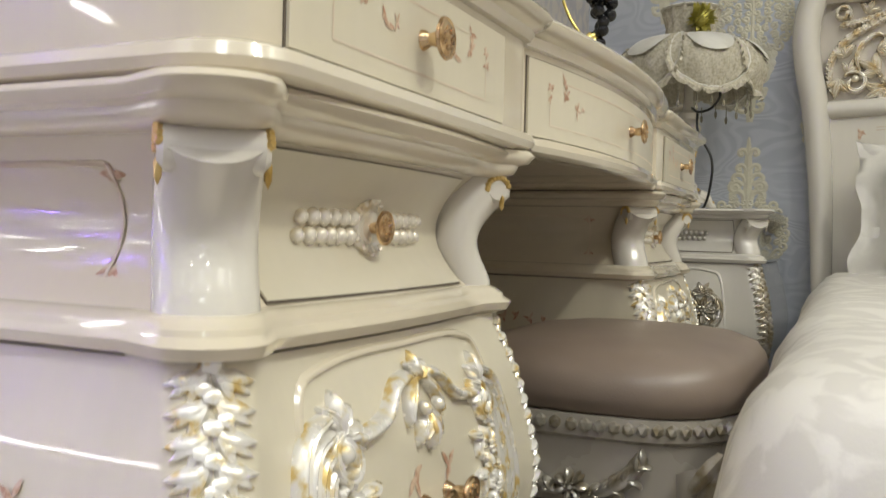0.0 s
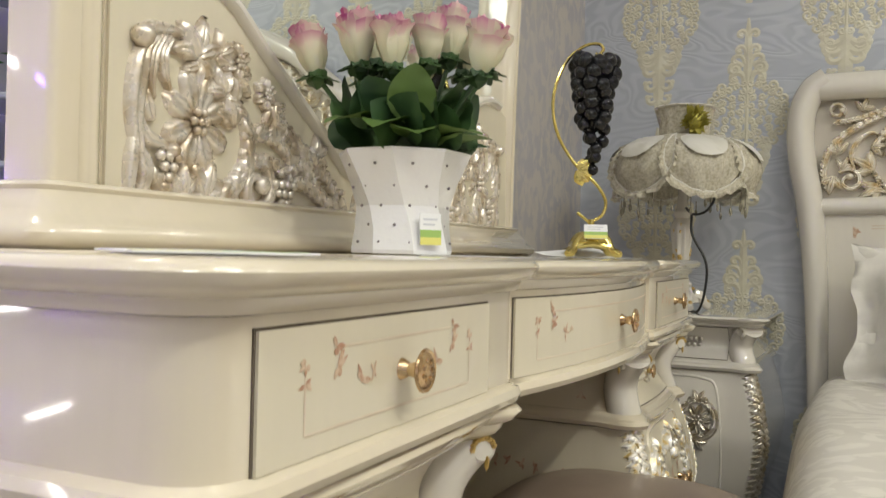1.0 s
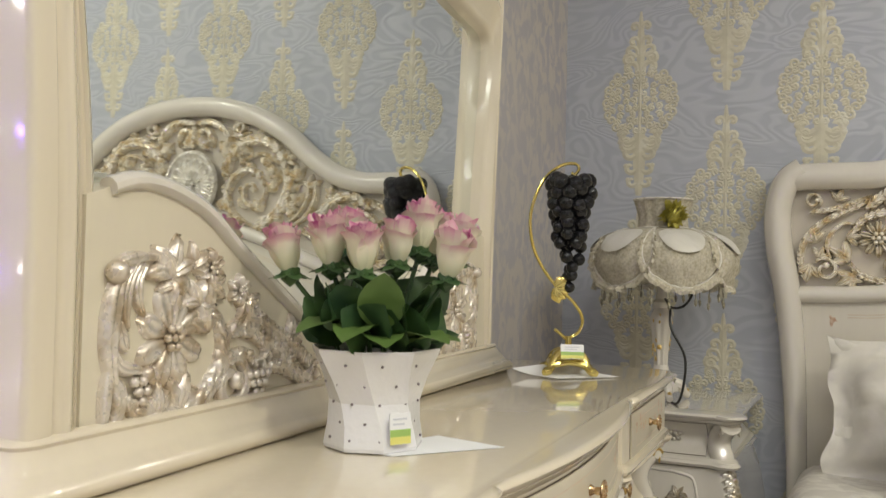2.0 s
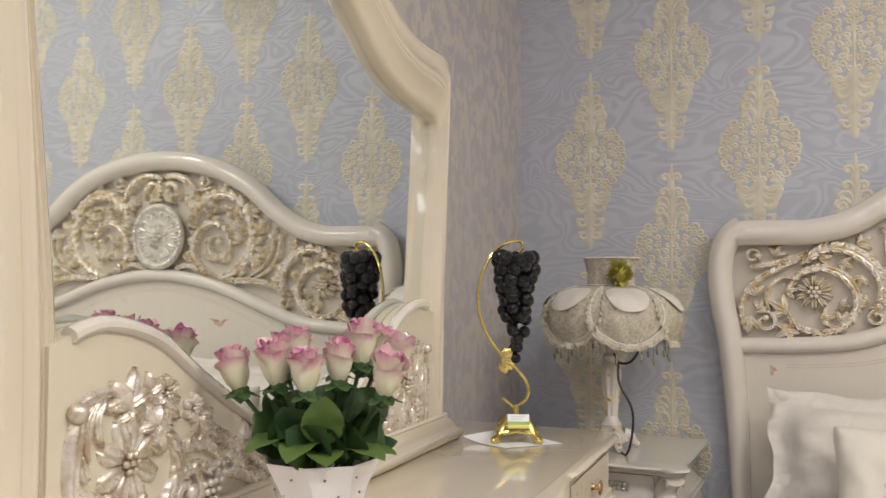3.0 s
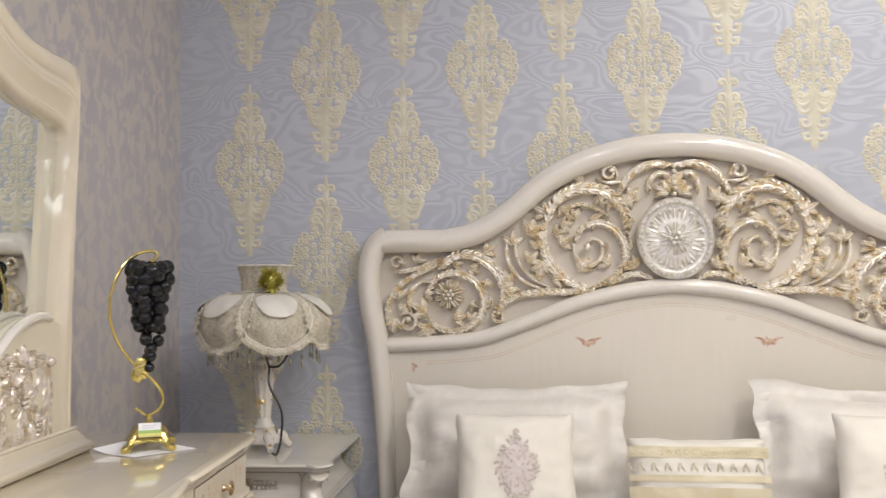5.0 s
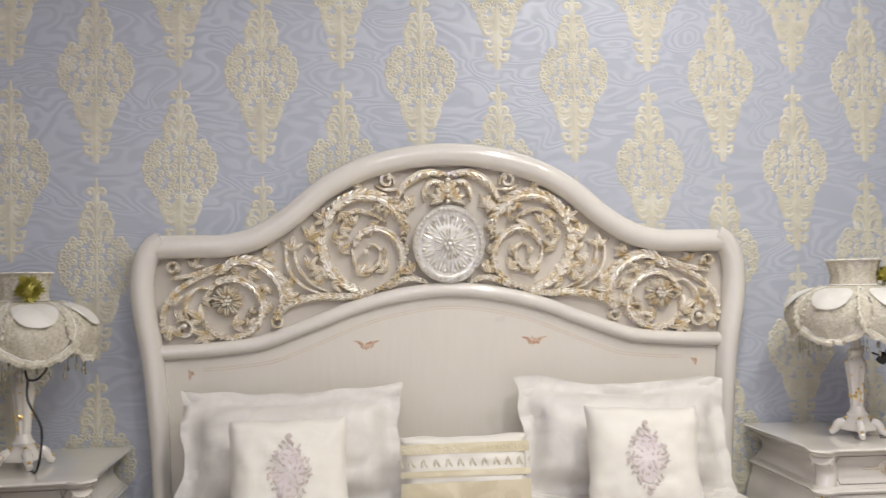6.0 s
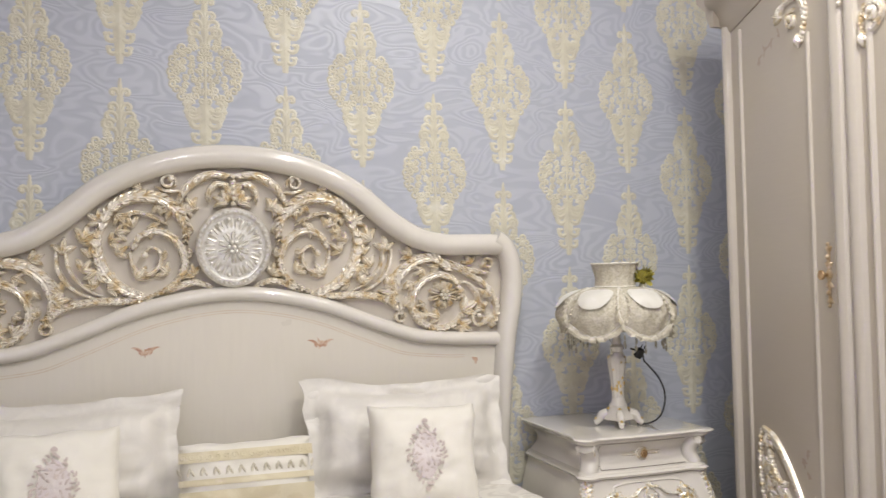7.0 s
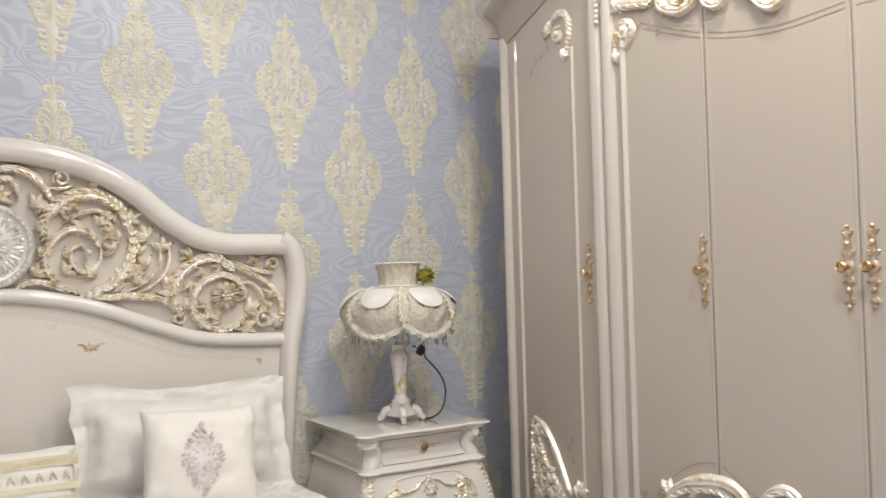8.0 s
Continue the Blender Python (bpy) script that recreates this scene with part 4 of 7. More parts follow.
prof = [(0.0, 0.022), (0.006, 0.030), (0.014, 0.032), (0.022, 0.026), (0.026, 0.018), (0.034, 0.014), (0.044, 0.006), (0.050, 0.002), (0.054, 0.004), (0.058, 0.0)]
loft(bm, [[(-0.592 - o, 0.06, z), (-0.592 - o, -0.008 - o * 0.7, z), (-0.586 - o, -0.016 - o * 0.8, z), (-0.574 - o, -0.020 - o, z), (0.574 + o, -0.020 - o, z), (0.586 + o, -0.016 - o * 0.8, z), (0.592 + o, -0.008 - o * 0.7, z), (0.592 + o, 0.06, z)] for z, o in prof])
part("plinth", bm, CREAM, mirror, "moulded cream plinth", 60)
# carving on the lower panel
bm = bmesh.new()
PH = 0.011
# ribbed C-scroll at the outer side
rib(bm, smooth_path([(-0.455, 1.018), (-0.472, 1), (-0.48, 0.972), (-0.483, 0.939), (-0.479, 0.912), (-0.474, 0.895)], 24), 0.0125, PH * 1.2, (0.4, 0.4), 0.3)
rib(bm, smooth_path([(-0.445, 1.021), (-0.46, 0.998), (-0.463, 0.97), (-0.457, 0.951)], 16), 0.0085, PH, (0.5, 0.2), 0.3)
rib(bm, smooth_path([(-0.436, 1.019), (-0.448, 0.999), (-0.445, 0.98), (-0.434, 0.963)], 16), 0.0080, PH, (0.5, 0.2), 0.3)
rib(bm, smooth_path([(-0.47, 0.961), (-0.465, 0.94), (-0.456, 0.933)], 12), 0.0095, PH, (0.5, 0.2), 0.3)
rib(bm, smooth_path([(-0.477, 0.934), (-0.466, 0.916), (-0.446, 0.911), (-0.432, 0.906)], 14), 0.0085, PH, (0.5, 0.3), 0.3)
rib(bm, smooth_path([(-0.477, 0.906), (-0.468, 0.89), (-0.468, 0.87), (-0.479, 0.851)], 16), 0.0110, PH, (0.5, 0.3), 0.3)
rib(bm, smooth_path([(-0.481, 0.923), (-0.485, 0.896), (-0.487, 0.869), (-0.488, 0.85)], 16), 0.0075, PH, (0.5, 0.4))
ball(bm, (*(-0.432, 0.906), PH * 0.6), 0.008, 2)
rib(bm, smooth_path([(-0.481, 1.013), (-0.465, 1.021), (-0.441, 1.026), (-0.414, 1.026)], 14), 0.0085, PH, (0.8, 0.3), 0.2)
ball(bm, (*(-0.479, 1.011), PH * 0.7), 0.012, 2)
# leaf spray and little flowers along the top
leaf_group(bm, *(-0.399, 1.007), 1.3, 0.046, PH * 1.2, 5, 0.75)
leaf_group(bm, *(-0.394, 1.002), -1.7, 0.030, PH, 3, 0.8)
leaf_group(bm, *(-0.364, 1.017), 0.6, 0.032, PH, 3, 0.8)
petals(bm, *(-0.332, 1.016), 0.019, PH * 1.1, 6)
leaf_group(bm, *(-0.335, 1), -0.6, 0.034, PH, 3, 0.6)
petals(bm, *(-0.278, 0.989), 0.017, PH, 6)
leaf_group(bm, *(-0.268, 0.977), -0.9, 0.036, PH, 4, 0.55)
# large flower
petals(bm, *(-0.393, 0.94), 0.045, PH * 0.8, 8, 1.12, 0.22)
# leafy loop under and round it
acanthus(bm, [(-0.459, 0.884), (-0.444, 0.865), (-0.412, 0.852), (-0.372, 0.854), (-0.338, 0.869), (-0.311, 0.898), (-0.304, 0.93), (-0.316, 0.959), (-0.344, 0.977)], 0.0100, PH * 1.1, 1, 2.9)
leaf_group(bm, *(-0.353, 0.976), 2.2, 0.034, PH * 1.2, 3, 0.8)
leaf_group(bm, *(-0.337, 0.943), 1.9, 0.040, PH, 3, 0.6)
leaf_group(bm, *(-0.38, 0.862), 1.3, 0.044, PH, 3, 0.6)
leaf_group(bm, *(-0.414, 0.86), 1.6, 0.038, PH, 3, 0.6)
berries(bm, *(-0.439, 0.899), 0.0062, PH * 0.7, 3)
# spiral, grapes and the trailing branch
volute(bm, *(-0.292, 0.878), 0.038, 2.0, -1.25, 0.0090, PH * 1.1, 0.010)
acanthus(bm, [(-0.311, 0.895), (-0.295, 0.907), (-0.265, 0.909), (-0.24, 0.898)], 0.0075, PH, 1, 2.6, 0.8)
berries(bm, *(-0.242, 0.886), 0.0065, PH * 0.8, 4)
acanthus(bm, [(-0.309, 0.934), (-0.278, 0.943), (-0.242, 0.934), (-0.222, 0.915), (-0.231, 0.898)], 0.0085, PH, 1, 2.8, 0.8)
acanthus(bm, [(-0.268, 0.975), (-0.233, 0.951), (-0.186, 0.925), (-0.137, 0.899), (-0.106, 0.871)], 0.0080, PH, 1, 2.6, 1.0)
acanthus(bm, [(-0.231, 0.89), (-0.188, 0.89), (-0.142, 0.872), (-0.106, 0.862)], 0.0075, PH, -1, 2.8, 0.9)
acanthus(bm, [(-0.22, 0.924), (-0.189, 0.909), (-0.156, 0.888)], 0.0075, PH, -1, 2.8, 0.9)
volute(bm, *(-0.106, 0.867), 0.022, 1.2, 1.1, 0.0070, PH, 0.006)
leaf_group(bm, *(-0.267, 0.958), 0.2, 0.036, PH, 4, 0.6)
leaf_group(bm, *(-0.171, 0.925), 0.6, 0.036, PH, 3, 0.6)
leaf_group(bm, *(-0.07, 0.86), 0.0, 0.060, PH, 4, 0.5)
leaf_group(bm, *(0.01, 0.854), 0.1, 0.060, PH, 4, 0.5)
mirrored(bm)
petals(bm, 0, 0.868, 0.022, PH, 7)
bend(bm, lambda u, v, w: Vector((u, -0.004 - 1.05 * w, v - MB)))
tagged(part("panel_carving", bm, CHAMPAGNE, mirror, "silver-gilt acanthus carving with flowers", 60), kind="stuff")

# ---- nightstands ----


def nightstand(x, label):
    ob = thing("nightstand", label, "nightstand", pose(x, 2.385, 0), "nightstands beside the bed")
    # the left stand's carving takes darker pewter: corner shade put into its colour
    bombe_cabinet(ob, 0.435, 0.44, 0.665, 0.552, 0.526, 0.09, Matrix(), PEARL, PEWTER if x < 0 else GILT, slab=0.026, side_art=False, wreath=x < 0, handle="beads" if x < 0 else "bar")
    return ob


nightstand(-0.39, "pearl bombe nightstand close to the corner, its carving darkened for shade")
nightstand(2.145, "cream pearl bombe nightstand with slim drawer, beside the wardrobe")

# ---- the bed ----
BX, HY = 0.878, 2.797
bed = thing("bed", "double bed with tall cream carved headboard and silver-gilt openwork", "bed", pose(BX, HY, 0.010))
toprail = [(-0.948, 1.288), (-0.90, 1.291), (-0.80, 1.291), (-0.723, 1.293), (-0.624, 1.318), (-0.522, 1.38), (-0.421, 1.464), (-0.321, 1.522), (-0.219, 1.558), (-0.11, 1.58), (0, 1.587)]
lowrail = [(-0.945, 0.952), (-0.85, 0.955), (-0.777, 0.958), (-0.628, 0.973), (-0.527, 1.005), (-0.427, 1.042), (-0.327, 1.08), (-0.225, 1.109), (-0.11, 1.13), (0, 1.138)]


def both(pts):
    return pts + [(-x, z) for x, z in pts[-2::-1]]


tr, lr = smooth_path(both(toprail), 80), smooth_path(both(lowrail), 80)
part("top_rail", sweep(bmesh.new(), [(x, 0, z) for x, z in tr], oval(0.039, 0.042, 18), (0, -1, 0)), PEARL, bed, "rounded arched cream top rail")
part("lower_rail", sweep(bmesh.new(), [(x, 0.004, z) for x, z in lr], [(-0.024, -0.02), (-0.024, 0.010), (-0.018, 0.020), (-0.006, 0.026), (0.008, 0.026), (0.018, 0.018), (0.024, 0.008), (0.024, -0.02)], (0, -1, 0)), PEARL, bed, "pearl moulded arched rail", 50)
for s in (-1, 1):
    pp = smooth_path([(-0.925, 0.0), (-0.925, 0.30), (-0.928, 0.5), (-0.938, 0.75), (-0.958, 0.96), (-0.977, 1.066), (-0.986, 1.16), (-0.978, 1.235), (-0.955, 1.285), (-0.918, 1.312)], 44)
    sc = [0.74 + 0.26 * min(1, max(0, (z - 0.45) / 0.55)) for _, z in pp]
    bm = sweep(bmesh.new(), [(s * -x if s > 0 else x, 0, z) for x, z in pp], oval(0.038, 0.046, 18), (0, -1, 0), sc)
    part("post", bm, PEARL, bed, "curved cream headboard post")
bm = bmesh.new()
vs = [bm.verts.new((x * 1.025, 0.022, z)) for x, z in tr]
lo = [bm.verts.new((x * 1.025, 0.022, z)) for x, z in lr]
for i in range(len(tr) - 1):
    bm.faces.new((vs[i], vs[i + 1], lo[i + 1], lo[i]))
ext = bmesh.ops.extrude_face_region(bm, geom=bm.faces[:])["geom"]
for g in ext:
    if isinstance(g, bmesh.types.BMVert):
        g.co.y = 0.034
fm = lacquer("carving_ground", (0.56, 0.51, 0.44), rough=0.4, coat=0.2)
part("fretwork_ground", bm, fm, bed, "taupe-cream ground behind the openwork")
bm = bmesh.new()
vs = [bm.verts.new((x, 0.004, z)) for x, z in lr]
lo = [bm.verts.new((x, 0.004, 0.25)) for x, z in lr]
for i in range(len(lr) - 1):
    bm.faces.new((vs[i], vs[i + 1], lo[i + 1], lo[i]))
ext = bmesh.ops.extrude_face_region(bm, geom=bm.faces[:])["geom"]
for g in ext:
    if isinstance(g, bmesh.types.BMVert):
        g.co.y = 0.03
part("head_panel", bm, lacquer("head_panel_lacquer", (0.69, 0.645, 0.56), rough=0.28, coat=0.5), bed, "smooth cream headboard panel")
bm = bmesh.new()
for u, v, k in ((-0.275, 0.962, 1), (0.283, 0.962, 2)):
    for s in (-1, 1):
        stroke(bm, clothoid(u, v - 0.01, math.pi / 2 - s * 1.1, 0.05, s * 20, -s * 50, 8), 0.0055, 0.0003, (0.3, 0.1), 3)
        stroke(bm, clothoid(u + s * 0.012, v - 0.012, math.pi / 2 - s * 0.5, 0.025, 0, s * 60, 6), 0.005, 0.0003, (0.3, 0.1), 3)
    posy(bm, u, v, 0.022, k)
for u in (-0.84, 0.84):
    posy(bm, u, 0.885, 0.024, 9, 0 if u < 0 else math.pi), stroke(bm, [(u, 0.885 - 0.02 * i / 3) for i in range(4)], 0.005, 0.0003, (1, 0.4), 3)
part("painted_sprays", mapped(bm, (0, 0.0035, 0), (1, 0, 0), (0, 0, 1), (0, -1, 0)), RUST, bed, "small rust-red painted sprays")
bm = bmesh.new()
for d in (0.055, 0.063):
    stroke(bm, [(x * 0.93, z - d) for x, z in lr[4:-4]], 0.0013, 0.0002, (1, 1), 3)
part("painted_line", mapped(bm, (0, 0.0035, 0), (1, 0, 0), (0, 0, 1), (0, -1, 0)), BLUSH, bed)
# openwork
bm = bmesh.new()
CH = 0.023
# outer scroll round the small flower
acanthus(bm, [(-0.755, 1.199), (-0.694, 1.242), (-0.632, 1.238), (-0.573, 1.197), (-0.545, 1.141), (-0.549, 1.09), (-0.575, 1.061)], 0.0130, CH * 1.15, 1, 2.8, 0.9)
acanthus(bm, [(-0.787, 1.13), (-0.761, 1.17), (-0.706, 1.188), (-0.645, 1.165), (-0.611, 1.118), (-0.61, 1.064), (-0.647, 1.015), (-0.711, 0.994), (-0.77, 1.013), (-0.802, 1.053)], 0.0115, CH, -1, 2.5, 0.8)
acanthus(bm, [(-0.912, 0.997), (-0.923, 1.05), (-0.912, 1.104), (-0.875, 1.15), (-0.823, 1.182), (-0.755, 1.214), (-0.687, 1.246)], 0.0095, CH, 1, 2.4, 0.6)
rib(bm, smooth_path([(-0.844, 1.058), (-0.855, 1.094), (-0.842, 1.131), (-0.809, 1.158), (-0.779, 1.152)], 16), 0.0085, CH)
petals(bm, *(-0.723, 1.115), 0.046, CH * 1.25, 10)
leaf_group(bm, *(-0.798, 1.057), 2.6, 0.062, CH, 3, 0.7)
leaf_group(bm, *(-0.781, 1.009), -2.6, 0.060, CH, 3, 0.6)
volute(bm, *(-0.857, 1.025), 0.036, 2.4, -1.15, 0.008, CH)
leaf_group(bm, *(-0.898, 1.037), -1.8, 0.050, CH, 3, 0.7)
acanthus(bm, [(-0.9, 1.19), (-0.856, 1.193), (-0.801, 1.207), (-0.738, 1.234)], 0.0075, CH, 1, 2.6, 0.8)
volute(bm, *(-0.892, 1.223), 0.022, -0.6, 1.1, 0.006, CH)
leaf_group(bm, *(-0.828, 1.222), 1.2, 0.038, CH, 3, 0.8)
leaf_group(bm, *(-0.884, 1.104), 1.9, 0.045, CH, 3, 0.8)
leaf_group(bm, *(-0.655, 1.083), -0.3, 0.030, CH, 3, 0.8)
# the branch between the two scrolls
acanthus(bm, [(-0.252, 1.126), (-0.334, 1.12), (-0.417, 1.121), (-0.499, 1.108), (-0.551, 1.076), (-0.577, 1.039)], 0.0085, CH, -1, 3.2, 0.8)
volute(bm, *(-0.561, 1.043), 0.022, 1.2, 1.1, 0.0065, CH)
leaf_group(bm, *(-0.545, 1.123), 0.2, 0.055, CH, 3, 0.5)
rib(bm, smooth_path([(-0.532, 1.288), (-0.531, 1.236), (-0.511, 1.19), (-0.468, 1.151), (-0.413, 1.129)], 18), 0.0090, CH)
rib(bm, smooth_path([(-0.503, 1.295), (-0.503, 1.245), (-0.482, 1.199), (-0.446, 1.162), (-0.395, 1.136)], 18), 0.0070, CH)
leaf_group(bm, *(-0.514, 1.273), 1.5, 0.052, CH, 3, 0.75)
leaf_group(bm, *(-0.608, 1.252), 0.5, 0.045, CH, 3, 0.6)
leaf_group(bm, *(-0.517, 1.154), 2.6, 0.050, CH, 4, 0.6)
leaf_group(bm, *(-0.461, 1.217), 0.9, 0.050, CH, 3, 0.8)
leaf_group(bm, *(-0.46, 1.309), 0.9, 0.060, CH, 4, 0.55)
# large scroll with its heart-shaped curl
acanthus(bm, [(-0.403, 1.345), (-0.384, 1.396), (-0.343, 1.436), (-0.283, 1.454), (-0.221, 1.442), (-0.174, 1.404), (-0.149, 1.356), (-0.15, 1.312)], 0.0155, CH * 1.25, 1, 2.6, 0.9)
acanthus(bm, [(-0.27, 1.13), (-0.339, 1.16), (-0.386, 1.205), (-0.411, 1.264), (-0.414, 1.323), (-0.395, 1.367)], 0.0120, CH, -1, 2.6, 1.1)
acanthus(bm, [(-0.312, 1.285), (-0.289, 1.325), (-0.237, 1.343), (-0.183, 1.316), (-0.154, 1.261), (-0.162, 1.202), (-0.204, 1.159), (-0.27, 1.13)], 0.0130, CH * 1.1, 1, 1.9, 1.0)
rib(bm, smooth_path([(-0.319, 1.278), (-0.309, 1.23), (-0.269, 1.203), (-0.232, 1.229), (-0.227, 1.273), (-0.256, 1.291), (-0.275, 1.27)], 26), 0.0090, CH)
ball(bm, (*(-0.275, 1.266), CH * 0.8), 0.012, 2)
leaf_group(bm, *(-0.272, 1.215), -1.57, 0.030, CH, 3, 0.7)
rib(bm, smooth_path([(-0.368, 1.216), (-0.361, 1.175), (-0.328, 1.146), (-0.277, 1.138)], 14), 0.0120, CH * 0.9, (0.3, 0.2))
acanthus(bm, [(-0.331, 1.344), (-0.336, 1.385), (-0.303, 1.403), (-0.255, 1.394), (-0.204, 1.364)], 0.0080, CH, -1, 2.3, 0.6)
leaf_group(bm, *(-0.36, 1.271), 0.6, 0.045, CH, 3, 0.7)
leaf_group(bm, *(-0.381, 1.308), 0.3, 0.042, CH, 3, 0.8)
leaf_group(bm, *(-0.415, 1.217), -2.2, 0.052, CH, 4, 0.6)
leaf_group(bm, *(-0.404, 1.373), 2.6, 0.050, CH, 3, 0.7)
leaf_group(bm, *(-0.206, 1.261), 2.8, 0.030, CH, 3, 0.8)
for cu, cv, way, size in ((*(-0.3, 1.193), 0.9, 0.050), (*(-0.206, 1.206), 2.4, 0.046), (*(-0.263, 1.358), -0.5, 0.046), (*(-0.311, 1.358), 2.0, 0.044), (*(-0.359, 1.337), 0.2, 0.044), (*(-0.358, 1.396), -0.9, 0.042),
                           (*(-0.437, 1.261), 1.4, 0.046), (*(-0.427, 1.162), 1.9, 0.044), (*(-0.707, 1.034), 0.3, 0.046), (*(-0.656, 1.03), 0.9, 0.040), (*(-0.802, 1.116), 0.2, 0.040), (*(-0.654, 1.205), -0.5, 0.042), (*(-0.709, 1.213), 0.2, 0.038),
                           (*(-0.596, 1.164), -1.9, 0.040), (*(-0.582, 1.081), 2.6, 0.036), (*(-0.875, 1.058), 1.2, 0.040), (*(-0.196, 1.416), -1.9, 0.042), (*(-0.236, 1.431), -1.2, 0.040), (*(-0.387, 1.161), 0.2, 0.046), (*(-0.803, 1.002), -0.2, 0.044)):
    leaf_group(bm, cu, cv, way, size, CH * 0.9, 3, 0.7)
# crown over the medallion
acanthus(bm, [(-0.006, 1.524), (-0.057, 1.532), (-0.109, 1.518), (-0.15, 1.485), (-0.177, 1.434)], 0.0125, CH * 1.2, 1, 3.0)
acanthus(bm, [(-0.01, 1.494), (-0.051, 1.499), (-0.077, 1.473), (-0.081, 1.44)], 0.0105, CH, 1, 2.6)
leaf_group(bm, *(-0.017, 1.432), 2.3, 0.055, CH, 4, 0.55)
leaf_group(bm, *(-0.122, 1.415), 2.5, 0.050, CH, 4, 0.6)
leaf_group(bm, *(-0.146, 1.434), -1.3, 0.050, CH, 3, 0.6)
volute(bm, *(-0.202, 1.501), 0.026, -0.5, 1.2, 0.0075, CH)
rib(bm, smooth_path([(-0.163, 1.471), (-0.209, 1.471), (-0.242, 1.487)], 10), 0.0075, CH)
leaf_group(bm, *(-0.283, 1.48), 2.9, 0.040, CH, 3, 0.5)
# below and beside the medallion
acanthus(bm, [(-0.068, 1.16), (-0.119, 1.176), (-0.159, 1.169), (-0.215, 1.14)], 0.0080, CH, -1, 2.8, 0.9)
leaf_group(bm, *(-0.122, 1.198), 2.2, 0.045, CH, 4, 0.6)
leaf_group(bm, *(-0.128, 1.268), 3.0, 0.030, CH, 3, 0.7)
leaf_group(bm, *(-0.127, 1.341), 2.8, 0.036, CH, 3, 0.7)
mirrored(bm)
for i in range(6):
    ball(bm, (0, 1.43 + 0.018 * i, CH * 0.8), 0.0095, 1, (1, 1, 1.0))
leaf_group(bm, 0, 1.455, math.pi / 2, 0.060, CH, 5, 0.5)
tagged(part("openwork_carving", mapped(bm, (0, 0.022, 0), (1, 0, 0), (0, 0, 1), (0, -1.6, 0)), GILT, bed, "champagne and silver gilded acanthus openwork", 60), kind="stuff")
bm = bmesh.new()
lathe(bm, [(0.112, 0), (0.118, 0.012), (0.112, 0.022), (0.104, 0.022), (0.098, 0.014), (0.09, 0.012), (0.06, 0.016), (0.03, 0.018), (0.0005, 0.018)], 40)
petals(bm, 0, 0, 0.046, 0.030, 10, 1.0, 0.34)
for i in range(16):
    a = 2 * math.pi * i / 16
    rib(bm, [((0.046 + 0.046 * q) * math.cos(a), (0.046 + 0.046 * q) * math.sin(a)) for q in (0, 0.2, 0.4, 0.6, 0.8, 1)], 0.0135, 0.023, (0.5, 0.8), 0.4)
    ball(bm, (0.084 * math.cos(a + 0.196), 0.084 * math.sin(a + 0.196), 0.017), 0.0065, 2)
for i in range(44):
    a = 2 * math.pi * i / 44
    ball(bm, (0.106 * math.cos(a), 0.106 * math.sin(a), 0.022), 0.0058)
sm = Mat("silver_leaf", (0.8, 0.78, 0.74), 0.3, 0.55)
sm.base(sm.ramp(sm.noise(50, 3), [(0.35, (0.66, 0.62, 0.54)), (0.6, (0.84, 0.82, 0.77))]))
part("medallion", mapped(bm, (0, -0.004, 1.288), (1.02, 0, 0), (0, 0, 1.1), (0, -1, 0)), sm.m, bed, "round silvered rosette medallion")
# bed base under the cover
part("bed_base", rbox(bmesh.new(), -0.85, 0.85, -1.98, -0.03, 0.08, 0.30, 0.02), CREAM_FLAT, bed)
part("mattress", rbox(bmesh.new(), -0.85, 0.85, -1.98, -0.05, 0.30, 0.47, 0.05, 4), IVORY, bed)


def bedspread():
    """Cover over the mattress, falling and bulging at three sides."""
    bm = bmesh.new()
    nu, nv = 90, 70
    hw, y0, y1, top = 0.855, 0.74, 2.70, 0.505
    grid = []
    for j in range(nv + 1):
        row = []
        for i in range(nu + 1):
            u = -1.42 + 2.84 * i / nu
            v = -0.42 + 2.38 * j / nv
            edge = hw - 0.075 * max(0, 1 - max(v, 0) / 1.5)
            over_u, over_v = max(0, abs(u) - edge), max(0, -v)
            d = math.hypot(over_u, over_v)
            x, y, z = min(abs(u), edge) * (1 if u >= 0 else -1), y0 + max(v, 0), top
            if d > 0:
                r = 0.10
                a = min(d / r, 1.25)
                out = r * math.sin(a) * 0.75 + max(0, d - 1.25 * r) * 0.16
                drop = r * (1 - math.cos(a)) + max(0, d - 1.25 * r) * 0.95
                out += 0.018 * noise.noise(Vector((u * 3, v * 5, 1))) * min(1, d * 5)
                x += out * (over_u / d) * (1 if u >= 0 else -1)
                y -= out * (over_v / d)
                z -= drop
            z += 0.012 * noise.noise(Vector((u * 2.2, v * 2.6, 4))) + 0.006 * noise.noise(Vector((u * 6, v * 9, 8)))
            row.append(bm.verts.new((BX + x, y, max(z, 0.09))))
        grid.append(row)
    for a, b in zip(grid, grid[1:]):
        for i in range(nu):
            bm.faces.new((a[i], a[i + 1], b[i + 1], b[i]))
    m = Mat("damask_bedspread", (0.74, 0.72, 0.68), 0.5)
    n = m.noise(11, 4, (1, 1, 1), 2.2)
    m.base(m.ramp(n, [(0.46, (0.72, 0.685, 0.63)), (0.54, (0.62, 0.585, 0.535))]))
    m.rough(n, 0.35, 0.65).bump(m.noise(500, 2), 0.15, 0.001)
    ob = part("bedspread", bm, m.m, None, "", 80)
    return tagged(ob, "white damask bedspread falling over the sides of the bed", "bedspread")


bedspread()


